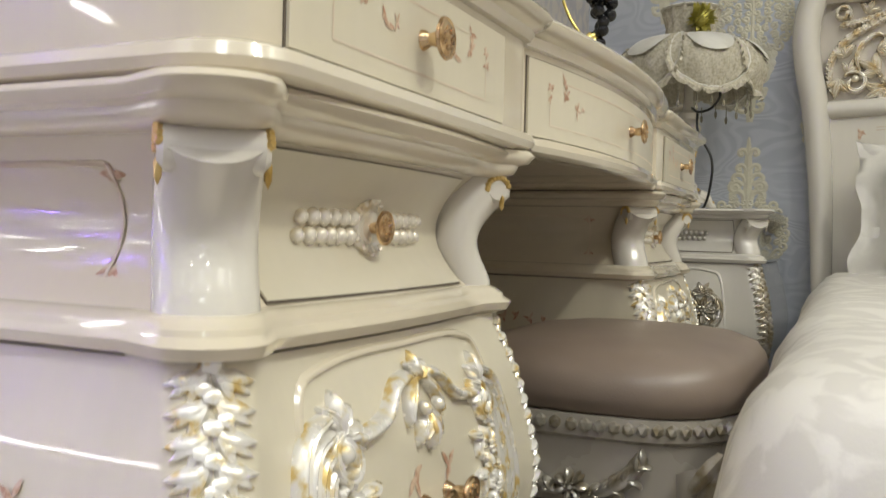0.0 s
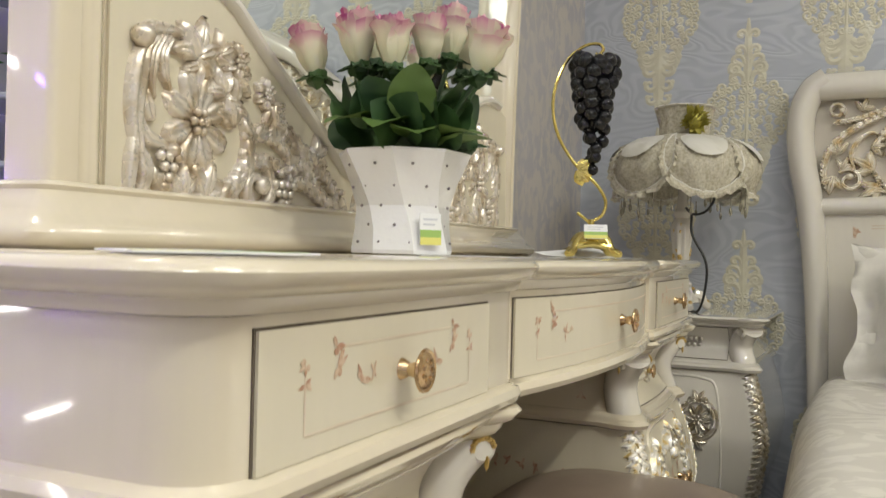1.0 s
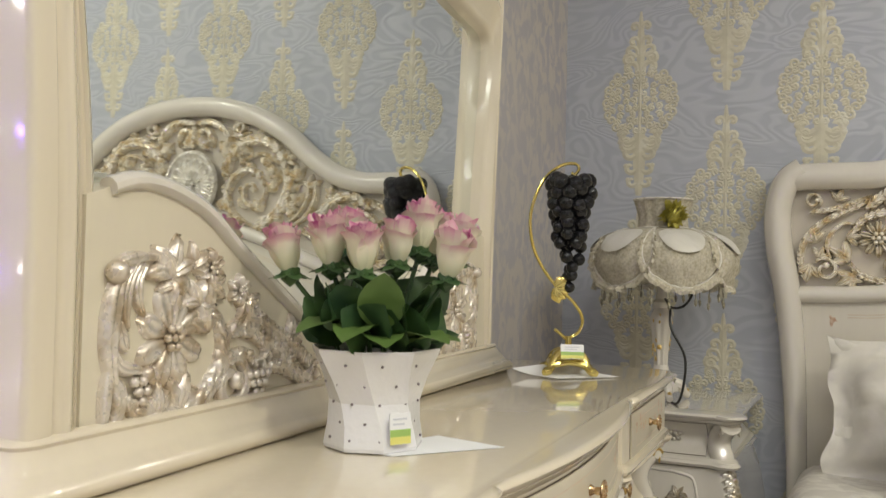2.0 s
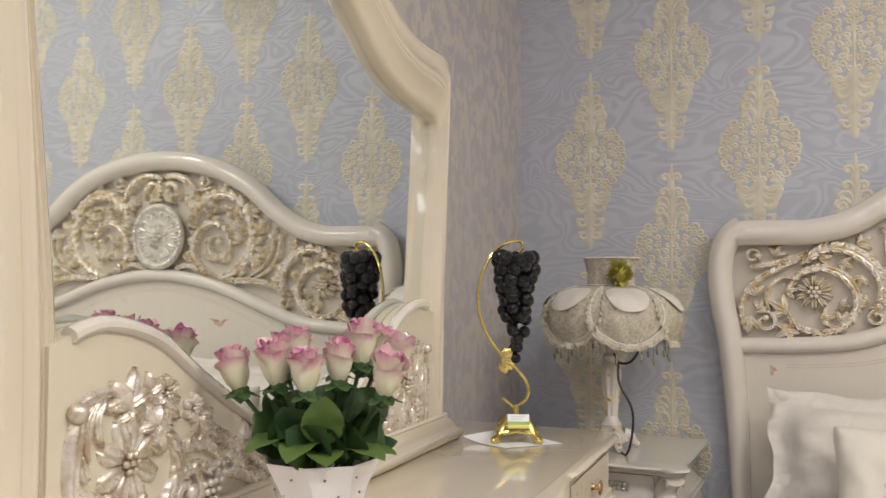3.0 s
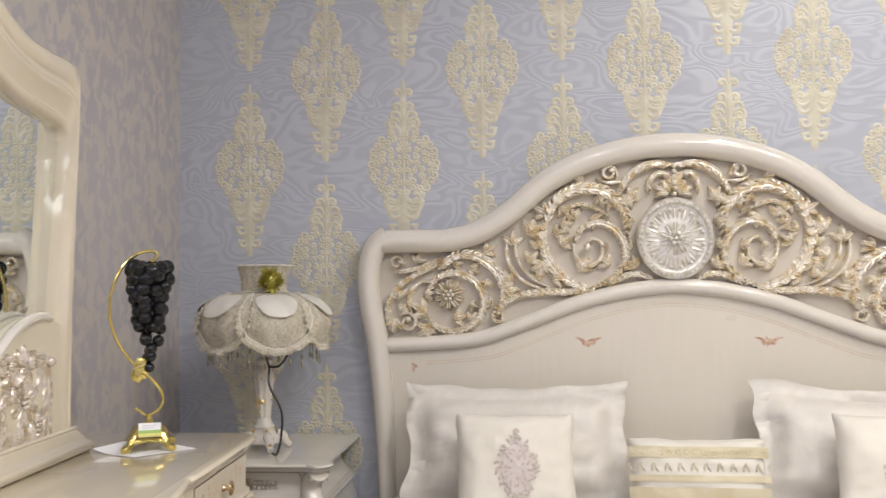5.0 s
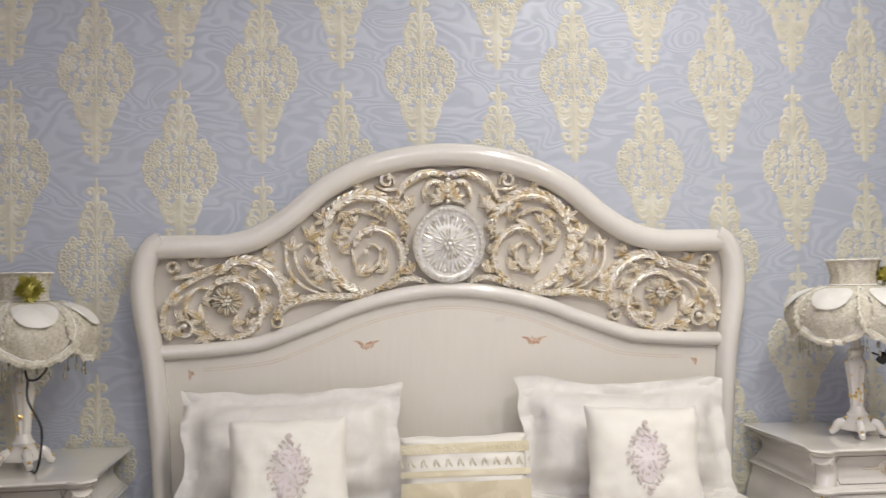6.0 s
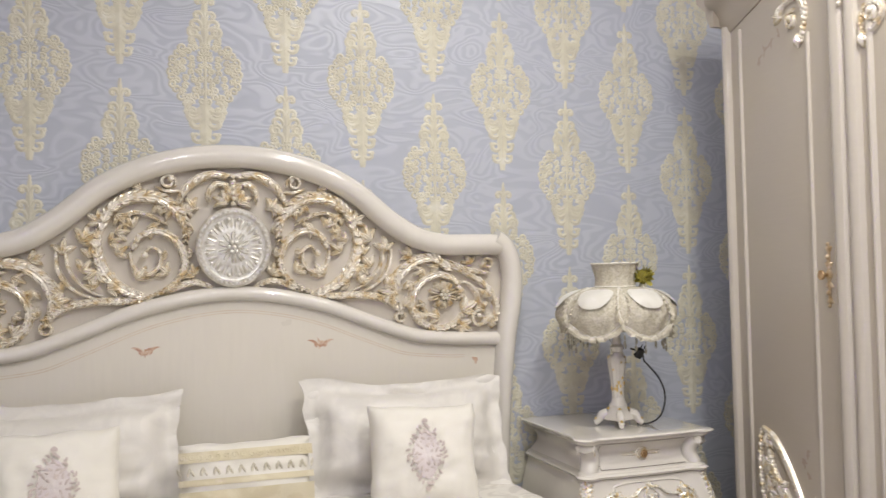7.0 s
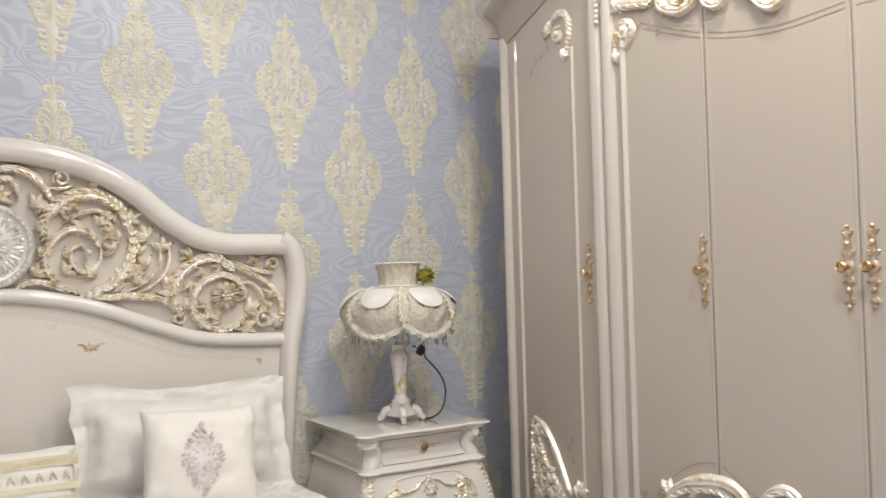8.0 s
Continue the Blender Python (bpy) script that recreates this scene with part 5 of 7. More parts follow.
def pillow(name, W, H, T, m, mat, label, group="", flange=0.0, seed=0, bulge=0.42, n=26):
    """A stuffed pillow standing in its local x-z plane."""
    ob = thing(name, label, "pillow", m, group)
    bm = bmesh.new()
    sides = []
    for s in (-1, 1):
        rows = []
        for j in range(n + 1):
            row = []
            for i in range(n + 1):
                a, b = -1 + 2 * i / n, -1 + 2 * j / n
                fl = flange / (W / 2)
                ra, rb = min(1, abs(a) / (1 - fl)), min(1, abs(b) / (1 - flange / (H / 2)))
                fat = (max(0, 1 - ra ** 2.6) * max(0, 1 - rb ** 2.6)) ** bulge
                pinch = 1 - 0.085 * (1 - abs(b) ** 2) * (a * a) - 0.0
                pinchv = 1 - 0.10 * (1 - abs(a) ** 2) * (b * b)
                y = s * (T / 2 * fat + 0.003) + 0.010 * fat * noise.noise(Vector((a * 2.3 + seed, b * 2.3, s)))
                y += (0.006 + 0.008 * (flange > 0)) * noise.noise(Vector((a * 5 + seed, b * 5, s * 3)))
                wav = 0.022 * (flange > 0) + 0.008
                wx, wz = noise.noise(Vector((b * 2.2 + seed * 7, a * 0.8, 4))) * wav * a * a, noise.noise(Vector((a * 2.2 + seed * 5, b * 0.8, 8))) * wav * b * b
                round_off = 1 - 0.05 * (abs(a) * abs(b)) ** 5
                row.append(bm.verts.new((a * W / 2 * pinch * round_off + wx, y, H / 2 + b * H / 2 * pinchv * round_off + (wz if b > 0 else 0))))
            rows.append(row)
        sides.append(rows)
        for p, q in zip(rows, rows[1:]):
            for i in range(n):
                bm.faces.new((p[i], p[i + 1], q[i + 1], q[i]) if s < 0 else (p[i], q[i], q[i + 1], p[i + 1]))
    A, B = sides
    loop = [(0, i) for i in range(n)] + [(j, n) for j in range(n)] + [(n, i) for i in range(n, 0, -1)] + [(j, 0) for j in range(n, 0, -1)]
    for (j, i), (l, k) in zip(loop, loop[1:] + loop[:1]):
        bm.faces.new((A[j][i], A[l][k], B[l][k], B[j][i]))
    part("pillow_cover", bm, mat, ob, "", 80)

    def skin(u, v, w):
        a, b = u / (W / 2), (v - H / 2) / (H / 2)
        fl = flange / (W / 2)
        fat = (max(0, 1 - min(1, abs(a) / (1 - fl)) ** 2.6) * max(0, 1 - min(1, abs(b) / (1 - flange / (H / 2))) ** 2.6)) ** bulge
        y = -(T / 2 * fat + 0.003) + 0.010 * fat * noise.noise(Vector((a * 2.3 + seed, b * 2.3, -1))) + 0.006 * noise.noise(Vector((a * 5 + seed, b * 5, -3)))
        return Vector((u, y - 0.0012 - w, v))
    return ob, skin


for x, cx, rz, seed in ((0.375, 0.378, 4, 1), (1.40, 1.392, -9, 5)):
    ob, skin = pillow("sham_pillow", 0.71, 0.395, 0.17, pose(x, 2.57, 0.484, -17, rz * -0.15, rz * 0.4), SATIN, "white jacquard pillow with flanged edge leaning on the headboard", "large pillows", 0.055, seed)
    ob, skin = pillow("square_cushion", 0.345, 0.33, 0.13, pose(cx, 2.38, 0.484, -15, 0, rz), IVORY, "small ivory cushion with a mauve embroidered cartouche", "small cushions", 0, seed + 2)
    bm, rnd = bmesh.new(), random.Random(3)
    # an oval cartouche of stitched scrolls
    for ring, count in ((1.0, 30), (0.78, 22), (0.55, 16), (0.3, 9)):
        for k in range(count):
            a = 2 * math.pi * k / count + ring
            c, d = math.cos(a), math.sin(a)
            ex = 0.050 * ring * math.copysign(abs(c) ** 1.25, c)
            ez = 0.17 + 0.080 * ring * math.copysign(abs(d) ** 1.25, d)
            stroke(bm, clothoid(ex, ez, a + rnd.uniform(-1.2, 1.2), rnd.uniform(0.010, 0.018), 40, rnd.choice((-150, 150)), 5), 0.0036, 0.001, (0.6, 0.3), 3)
    for s in (-1, 1):
        stroke(bm, clothoid(0.0, 0.17 + s * 0.092, s * math.pi / 2, 0.014, 0, 0, 5), 0.009, 0.001, (0.8, 0.1), 3)
    tagged(part("embroidery", bend(bm, lambda u, v, w: skin(u, v, w + 0.003)), EMBLEM, ob, "mauve-brown stitched cartouche"), kind="stuff")
    bm = bmesh.new()
    loftpts = [[(s * 0.043 * math.copysign(abs(math.cos(2 * math.pi * i / 24)) ** 1.25, math.cos(2 * math.pi * i / 24)), 0.17 + s * 0.072 * math.copysign(abs(math.sin(2 * math.pi * i / 24)) ** 1.25, math.sin(2 * math.pi * i / 24)), 0.0) for i in range(24)] for s in (1.0, 0.66, 0.33, 0.02)]
    loft(bm, loftpts, False)
    part("embroidery_ground", bend(bm, lambda u, v, w: skin(u, v, w + 0.0025)), EMBLEM_PALE, ob, "pale mauve satin stitch")
ob, skin = pillow("bolster_cushion", 0.40, 0.225, 0.13, pose(0.882, 2.49, 0.502, -12, 0, 0), IVORY, "small oblong ivory cushion with gold braid bands", "", 0, 9, 0.36)
for z0, z1, mat in ((0.165, 0.195, BRAID), (0.10, 0.118, BRAID), (0.015, 0.085, BRAID)):
    bm = bmesh.new()
    rows = [[bm.verts.new((-0.192 + 0.384 * i / 24, z0 + (z1 - z0) * j / 5, 0.0005)) for i in range(25)] for j in range(6)]
    for p, q in zip(rows, rows[1:]):
        for i in range(24):
            bm.faces.new((p[i], p[i + 1], q[i + 1], q[i]))
    for i in range(16 if z1 - z0 > 0.02 else 0):
        u = -0.18 + 0.36 * i / 15
        stroke(bm, spiral(u, (z0 + z1) / 2 - (0.018 if z0 < 0.05 else 0), 0.011, 0.002, i, 1.2, 9), 0.003, 0.002, (0.6, 0.5), 3)
    part("braid_band", bend(bm, skin), mat, ob, "gold braid band")
bm = bmesh.new()
for i in range(22):
    u = -0.185 + 0.37 * i / 21
    stroke(bm, clothoid(u, 0.128, 1.2 if i % 2 else 1.9, 0.026, 30, -60, 6), 0.004, 0.002, (0.5, 0.2), 3)
part("lace_band", bend(bm, skin), LACE, ob, "leafy lace band")

# ---- lamps on the nightstands ----


def table_lamp(x, y, z, turn, label):
    ob = thing("table_lamp", label, "table lamp", pose(x, y, z, 0, 0, turn) @ Matrix.Diagonal((0.93, 0.93, 1.015, 1)), "lace lamps")
    # four splayed feet, a stepped block, a fluted baluster
    def square(r, z, p=5.0):
        ring = []
        for i in range(32):
            a = 2 * math.pi * i / 32
            c, d = math.cos(a), math.sin(a)
            ring.append((r * math.copysign(abs(c) ** (2 / p), c), r * math.copysign(abs(d) ** (2 / p), d), z))
        return ring
    bm = loft(bmesh.new(), [square(r, z, p) for r, z, p in ((0.038, 0.018, 5), (0.046, 0.022, 5), (0.044, 0.034, 5), (0.032, 0.048, 4), (0.028, 0.062, 4), (0.031, 0.070, 3), (0.024, 0.080, 2.4), (0.020, 0.095, 2.2))])
    for k in range(4):
        a = math.pi / 4 + k * math.pi / 2
        ca, sa = math.cos(a), math.sin(a)
        tube(bm, smooth_path([(0.040 * ca, 0.040 * sa, 0.046), (0.062 * ca, 0.062 * sa, 0.036), (0.074 * ca, 0.074 * sa, 0.018), (0.088 * ca, 0.088 * sa, 0.009)], 8), [0.013, 0.015, 0.016, 0.015, 0.014, 0.012, 0.011, 0.011, 0.009], 10)
    part("lamp_base", bm, PEARL, ob, "white porcelain footed base")
    bm = bmesh.new()
    lathe(bm, [(0.019, 0.092), (0.020, 0.10), (0.022, 0.13), (0.027, 0.175), (0.032, 0.205), (0.033, 0.225), (0.027, 0.240), (0.021, 0.250), (0.026, 0.258), (0.026, 0.266), (0.017, 0.275), (0.014, 0.30), (0.012, 0.42), (0.002, 0.42)], 48,
          wob=lambda a, zz: 0.0018 * math.cos(8 * a) * (zz < 0.24))
    part("lamp_stem", bm, PEARL, ob, "fluted white porcelain stem")
    bm, rnd = bmesh.new(), random.Random(6)
    for k in range(4):
        a = math.pi / 4 + k * math.pi / 2
        for zz, r in ((0.044, 0.058), (0.024, 0.082), (0.058, 0.036)):
            ball(bm, (r * math.cos(a), r * math.sin(a), zz), 0.0075, 1, (1, 1, 0.8))
    for k in range(26):
        a, zz = rnd.uniform(0, 6.28), rnd.uniform(0.11, 0.235)
        r = 0.020 + 0.011 * (zz - 0.11) / 0.12
        ball(bm, (r * math.cos(a), r * math.sin(a), zz), rnd.uniform(0.003, 0.006), 1, (1, 1, 1.5))
    tagged(part("gilt_details", bm, GOLD, ob, "gold painted details"), kind="stuff")
    # crown of the shade
    bm = bmesh.new()
    lathe(bm, [(0.085, 0.44), (0.074, 0.455), (0.07, 0.50), (0.082, 0.545), (0.086, 0.55), (0.083, 0.551), (0.068, 0.50), (0.07, 0.45)], 56, wob=lambda a, zz: 0.004 * math.cos(14 * a) * (0.4 + max(0, zz - 0.49) * 14))
    crown = part("shade_crown", bm, LACE, ob, "gathered ecru crown", 60)
    bm = bmesh.new()
    for zz in (0.462, 0.47, 0.548):
        lathe(bm, [(0.074 if zz < 0.5 else 0.086, zz - 0.003), (0.078 if zz < 0.5 else 0.09, zz), (0.074 if zz < 0.5 else 0.086, zz + 0.003)], 48)
    part("cord_band", bm, IVORY, crown, "cream cord")
    # inner skirt of gathered lace, then six bell-shaped lace lobes with satin ovals
    bm = bmesh.new()
    lathe(bm, [(0.076, 0.452), (0.118, 0.446), (0.150, 0.428), (0.168, 0.400), (0.176, 0.360), (0.180, 0.318), (0.176, 0.318), (0.171, 0.360), (0.163, 0.397), (0.146, 0.423), (0.115, 0.441), (0.075, 0.447)], 144,
          wob=lambda a, zz: 0.004 * math.cos(30 * a) + 0.003 * math.cos(47 * a + 40 * zz), sag=lambda a, zz: 0.008 * math.cos(6 * a + 1.2) * min(1, max(0, 0.42 - zz) * 9))
    part("inner_skirt", bm, LACE, ob, "gathered ecru lace underskirt", 60)
    for k in range(6):
        a0 = k * math.pi / 3 + 0.25

        def lobe(t, q, lift=0.0):
            # t runs out and down, q across
            r = 0.080 + 0.125 * math.sin(min(1.0, t * 1.18) * math.pi / 2) ** 0.9 - 0.012 * max(0, t - 0.8) * 5 + lift
            zz = 0.468 - 0.150 * t ** 1.9 - 0.014 * (1 - q * q) * max(0, t - 0.4) - lift * 0.2
            half = (0.036 + 0.086 * math.sin(math.pi * min(1, 0.62 * t + 0.02))) * math.sqrt(max(0.0, 1 - max(0, (t - 0.62) / 0.40) ** 2.6))
            r += 0.016 * (1 - q * q) * math.sin(math.pi * min(1, t * 0.9)) + 0.0035 * math.sin(q * 9 + k) * t
            return Vector((r * math.cos(a0 + q * half / r), r * math.sin(a0 + q * half / r), zz))
        bm = bmesh.new()
        rows = [[bm.verts.new(lobe(t, q, 0.0035 * math.sin(t * 17 + q * 9 + k) + 0.003 * math.sin(q * 21 + t * 3))) for q in np.linspace(-1, 1, 15)] for t in np.linspace(0.0, 1.0, 18)]
        for p, q in zip(rows, rows[1:]):
            for i in range(14):
                bm.faces.new((p[i], p[i + 1], q[i + 1], q[i]))
        panel = part("lace_lobe", bm, LACE, ob, "hanging ecru lace lobe", 60)
        bm = bmesh.new()
        rows = []
        for n in range(9):
            s = n / 8
            rows.append([bm.verts.new(lobe(0.34 + 0.29 * s * math.sin(b), (0.70 - 0.06 * math.sin(3 * b)) * s * math.cos(b), 0.011)) for b in (2 * math.pi * i / 28 for i in range(28))])
        for p, q in zip(rows[1:], rows[2:]):
            for i in range(28):
                bm.faces.new((p[i], p[(i + 1) % 28], q[(i + 1) % 28], q[i]))
        bm.faces.new(rows[1])
        for v in rows[0]:
            bm.verts.remove(v)
        part("satin_oval", bm, LACE_WHITE, panel, "white satin oval", 60)
        edge = [lobe(t, -1, 0.002) for t in np.linspace(0.1, 1.0, 22)] + [lobe(1.0, q, 0.002) for q in np.linspace(-0.8, 0.8, 7)] + [lobe(t, 1, 0.002) for t in np.linspace(1.0, 0.1, 22)]
        edge = [p + Vector((0, 0, 0.0022 * math.sin(i * 2.3))) for i, p in enumerate(edge)]
        # a gathered lace frill round the lower edge
        bm, grid = bmesh.new(), []
        for n, (t, q) in enumerate([(t, -1) for t in np.linspace(0.35, 1.0, 30)] + [(1.0, q) for q in np.linspace(-0.8, 0.8, 9)] + [(t, 1) for t in np.linspace(1.0, 0.35, 30)]):
            p = lobe(float(t), float(q), 0.003)
            away = Vector((p.x, p.y, 0)).normalized()
            side = Vector((-math.sin(a0), math.cos(a0), 0)) * q
            wave = 0.006 * math.sin(n * 1.7 + k) + 0.003 * math.sin(n * 3.9)
            end = p + side * 0.012 + away * (0.006 + wave) + Vector((0, 0, -0.016 * t + wave * 0.5))
            grid.append([bm.verts.new(v) for v in (p, (p + end) / 2 + away * 0.005, end)])
        for p, q in zip(grid, grid[1:]):
            for i in range(2):
                bm.faces.new((p[i], p[i + 1], q[i + 1], q[i]))
        part("lace_frill", bm, LACE, panel, "gathered ecru frill", 30)
        part("scalloped_edge", tube(bmesh.new(), edge, 0.0028, 6), LACE_WHITE, panel, "white scalloped edging", 60)
    bm = bmesh.new()
    tube(bm, [(0, 0, 0), (0, 0, -0.022)], 0.0016, 5)
    ball(bm, (0, 0, -0.034), 0.0052, 1, (1, 1, 2.3))
    drop = part("bead_drop", bm, BEAD, ob, "crystal drop bead")
    for i in range(24):
        a = 2 * math.pi * i / 24 + 0.05 * math.sin(i * 5.1)
        one = drop if i == 0 else new("bead_drop", drop.data)
        one.parent = ob
        one.location = (0.178 * math.cos(a), 0.178 * math.sin(a), 0.316 - 0.010 * (i % 3))
    # ribbon rosette on the crown
    bm, rnd = bmesh.new(), random.Random(2)
    c = Vector((0.070, -0.076, 0.502))
    for k in range(84):
        d = Vector((rnd.gauss(0, 1), rnd.gauss(0, 1), rnd.gauss(0, 1))).normalized()
        s = d.orthogonal().normalized()
        p = c + d * 0.014
        tip = c + d * rnd.uniform(0.032, 0.052)
        v = [bm.verts.new(q) for q in (p - s * 0.003, p + s * 0.003, (p + tip) / 2 + s * 0.008, tip, (p + tip) / 2 - s * 0.008)]
        bm.faces.new(v)
    ball(bm, c, 0.026, 2)
    part("ribbon_rosette", bm, OLIVE, ob, "olive-gold ribbon rosette", 20)
    return ob


table_lamp(-0.387, 2.565, 0.665, -14, "lace-shaded lamp with bead fringe in the corner by the dresser")
table_lamp(2.14, 2.54, 0.665, 22, "lace-shaded lamp with bead fringe, its plug hanging loose")
bm = tube(bmesh.new(), smooth_path([(2.17, 2.50, 0.93), (2.195, 2.47, 0.915), (2.20, 2.465, 0.89), (2.225, 2.475, 0.87), (2.27, 2.48, 0.82), (2.295, 2.49, 0.76), (2.285, 2.50, 0.70), (2.25, 2.51, 0.671), (2.2, 2.52, 0.669)], 40), 0.0032, 8)
c = part("lamp_cord", bm, BLACK)
tagged(c, "grey-black power cord looping down to the nightstand", "cord")
bm = rbox(bmesh.new(), -0.013, 0.013, -0.010, 0.010, -0.018, 0.018, 0.006, 3)
for s in (-1, 1):
    tube(bm, [(s * 0.006, 0, 0.018), (s * 0.006, 0, 0.034)], 0.002, 8)
p = part("power_plug", bm, BLACK)
p.matrix_world = pose(2.187, 2.472, 0.915, 20, 25, 0)
tagged(p, "black two-pin power plug on the lamp cord", "plug")
bm = tube(bmesh.new(), smooth_path([(-0.37, 2.53, 0.945), (-0.34, 2.47, 0.925), (-0.305, 2.45, 0.93), (-0.285, 2.46, 0.96), (-0.29, 2.47, 0.99)], 20), 0.0034, 8)
tube(bm, smooth_path([(-0.345, 2.48, 0.922), (-0.338, 2.46, 0.87), (-0.30, 2.45, 0.80), (-0.30, 2.45, 0.73), (-0.32, 2.47, 0.671), (-0.36, 2.53, 0.669)], 24), 0.0034, 8)
tagged(part("lamp_cord", bm, BLACK), "thin black lamp cord hanging beside the porcelain base", "cord")

# ---- grape ornament ----
gx, gy = -0.421, 1.850
grape = thing("grape_ornament", "smoked glass grape cluster hanging from a brass hook stand", "ornament", pose(gx, gy, TABLE_H + 0.001, 0, 0, 24) @ Matrix.Diagonal((1, 1, 1.03, 1)))
bm = bmesh.new()
for k in range(4):
    a = math.pi / 4 + k * math.pi / 2
    tube(bm, smooth_path([(0.02 * math.cos(a), 0.02 * math.sin(a), 0.04), (0.04 * math.cos(a), 0.04 * math.sin(a), 0.032), (0.056 * math.cos(a), 0.056 * math.sin(a), 0.012), (0.075 * math.cos(a), 0.075 * math.sin(a), 0.006)], 8), [0.012, 0.013, 0.012, 0.010, 0.008, 0.008, 0.009, 0.009, 0.006], 10)
    b = a + math.pi / 4
    tube(bm, [(0.052 * math.cos(a), 0.052 * math.sin(a), 0.02), (0.04 * math.cos(b), 0.04 * math.sin(b), 0.026), (0.052 * math.cos(a + math.pi / 2), 0.052 * math.sin(a + math.pi / 2), 0.02)], 0.006, 8)
lathe(bm, [(0.03, 0.032), (0.032, 0.042), (0.02, 0.05), (0.008, 0.054), (0.006, 0.075), (0.0005, 0.075)], 18)
part("footed_base", bm, BRASS, grape, "four-footed polished brass base")
bm = bmesh.new()
tube(bm, smooth_path([(0, 0, 0.062), (-0.008, 0, 0.072), (-0.028, 0, 0.088), (-0.026, 0, 0.086)], 10), 0.0032, 8)
tube(bm, smooth_path([(0.0, 0, 0.07), (0.022, 0, 0.085), (0.028, 0, 0.112), (0.008, 0, 0.145), (-0.04, 0, 0.19), (-0.075, 0, 0.25), (-0.083, 0, 0.32), (-0.06, 0, 0.385), (-0.025, 0, 0.418), (0.006, 0, 0.424), (0.016, 0, 0.414), (0.008, 0, 0.402), (0, 0, 0.405)], 50), 0.0034, 8)
part("hook_wire", bm, BRASS, grape, "curved brass wire")
bm = bmesh.new()
for k in range(5):
    a = -1.0 + 0.5 * k
    stroke(bm, [(0.035 * s * math.cos(a), 0.035 * s * math.sin(a)) for s in (0, 0.3, 0.6, 0.8, 1)], 0.014, 0.004, (0.4, 0.05))
part("brass_leaf", mapped(bm, (-0.03, -0.004, 0.172), (0.9, 0.1, -0.25), (0.25, 0, 0.9), (0, -1, 0)), BRASS, grape, "gold vine leaf")
rnd = random.Random(12)
berry = None
for lev in range(11):
    f = lev / 10
    z = 0.386 - 0.215 * f
    R = 0.0335 * (1 - f ** 1.5) + 0.003
    cnt = max(2, round(9 * (1 - f ** 1.2))) if lev < 10 else 1
    for k in range(cnt):
        a = 2 * math.pi * k / cnt + lev * 0.6
        spot = (R * math.cos(a) + rnd.uniform(-0.004, 0.004), R * math.sin(a) + rnd.uniform(-0.004, 0.004), z + rnd.uniform(-0.006, 0.006))
        if berry is None:
            berry = part("grape", ball(bmesh.new(), (0, 0, 0), 0.0172, 3), GRAPE, grape, "dark smoked glass grape")
            one = berry
        else:
            one = new("grape", berry.data)
            one.parent = grape
        one.location = spot
        one.scale = (1 - 0.32 * f,) * 3
part("grape_core", ball(bmesh.new(), (0, 0, 0.315), 0.026, 2, (1, 1, 2.8)), GRAPE, grape)


def price_tag(name, m, w, h, label):
    ob = thing(name, label, "price tag", m)
    part("tag_card", rbox(bmesh.new(), -w / 2, w / 2, -0.0004, 0.0004, 0, h, 0), PAPER_WHITE, ob)
    part("green_band", rbox(bmesh.new(), -w / 2, w / 2, -0.0009, -0.0005, h * 0.25, h * 0.48, 0), TAG_GREEN, ob, "green band")
    part("yellow_band", rbox(bmesh.new(), -w / 2, w / 2, -0.0009, -0.0005, 0.0005, h * 0.25, 0), TAG_YELLOW, ob, "yellow band")
    bm = bmesh.new()
    for k in range(2):
        rbox(bm, -w * 0.35, w * (0.2 + 0.12 * k), -0.0009, -0.0005, h * (0.62 + 0.16 * k), h * (0.68 + 0.16 * k), 0)
    part("print_lines", bm, PRINT, ob, "grey print bars")
    return ob


price_tag("price_tag", DRESS.inverted() and pose(gx + 0.030, gy - 0.062, TABLE_H + 0.038, -22, 0, 24), 0.046, 0.03, "small white, green and yellow price tag on the brass base")


def sheet(name, label, category, corners, z, mat, lift=0.0, n=12):
    bm = bmesh.new()
    a, b, c, d = [Vector(p) for p in corners]
    rows = []
    for j in range(n + 1):
        row = []
        for i in range(n + 1):
            u, v = i / n, j / n
            p = a * (1 - u) * (1 - v) + b * u * (1 - v) + c * u * v + d * (1 - u) * v
            row.append(bm.verts.new((p.x, p.y, z + 0.0008 + lift * max(0, (1 - u) - 0.5) ** 2 * 4 * (0.4 + 0.6 * v))))
        rows.append(row)
    for p, q in zip(rows, rows[1:]):
        for i in range(n):
            bm.faces.new((p[i], p[i + 1], q[i + 1], q[i]))
    geo = bmesh.ops.extrude_face_region(bm, geom=bm.faces[:])["geom"]
    for g in geo:
        if isinstance(g, bmesh.types.BMVert):
            g.co.z += 0.0005
    return tagged(part(name, bm, mat), label, category)


sheet("paper_sheet", "curled white paper under the brass stand", "paper", ((-0.525, 1.80), (-0.41, 1.755), (-0.315, 1.855), (-0.43, 1.93)), TABLE_H, PAPER_WHITE, 0.02)
sheet("paper_sheet", "flat white paper under the flower vase", "paper", ((-0.40, 0.995), (-0.34, 0.985), (-0.25, 1.10), (-0.35, 1.12)), TABLE_H, PAPER_WHITE)
card = thing("price_card", "white printed price card with green and yellow stripe", "price card", pose(-0.28, 0.576, TABLE_H + 0.0012, 0, 0, 58))
part("card_body", rbox(bmesh.new(), -0.056, 0.056, -0.065, 0.065, 0, 0.0014, 0), PAPER_WHITE, card)
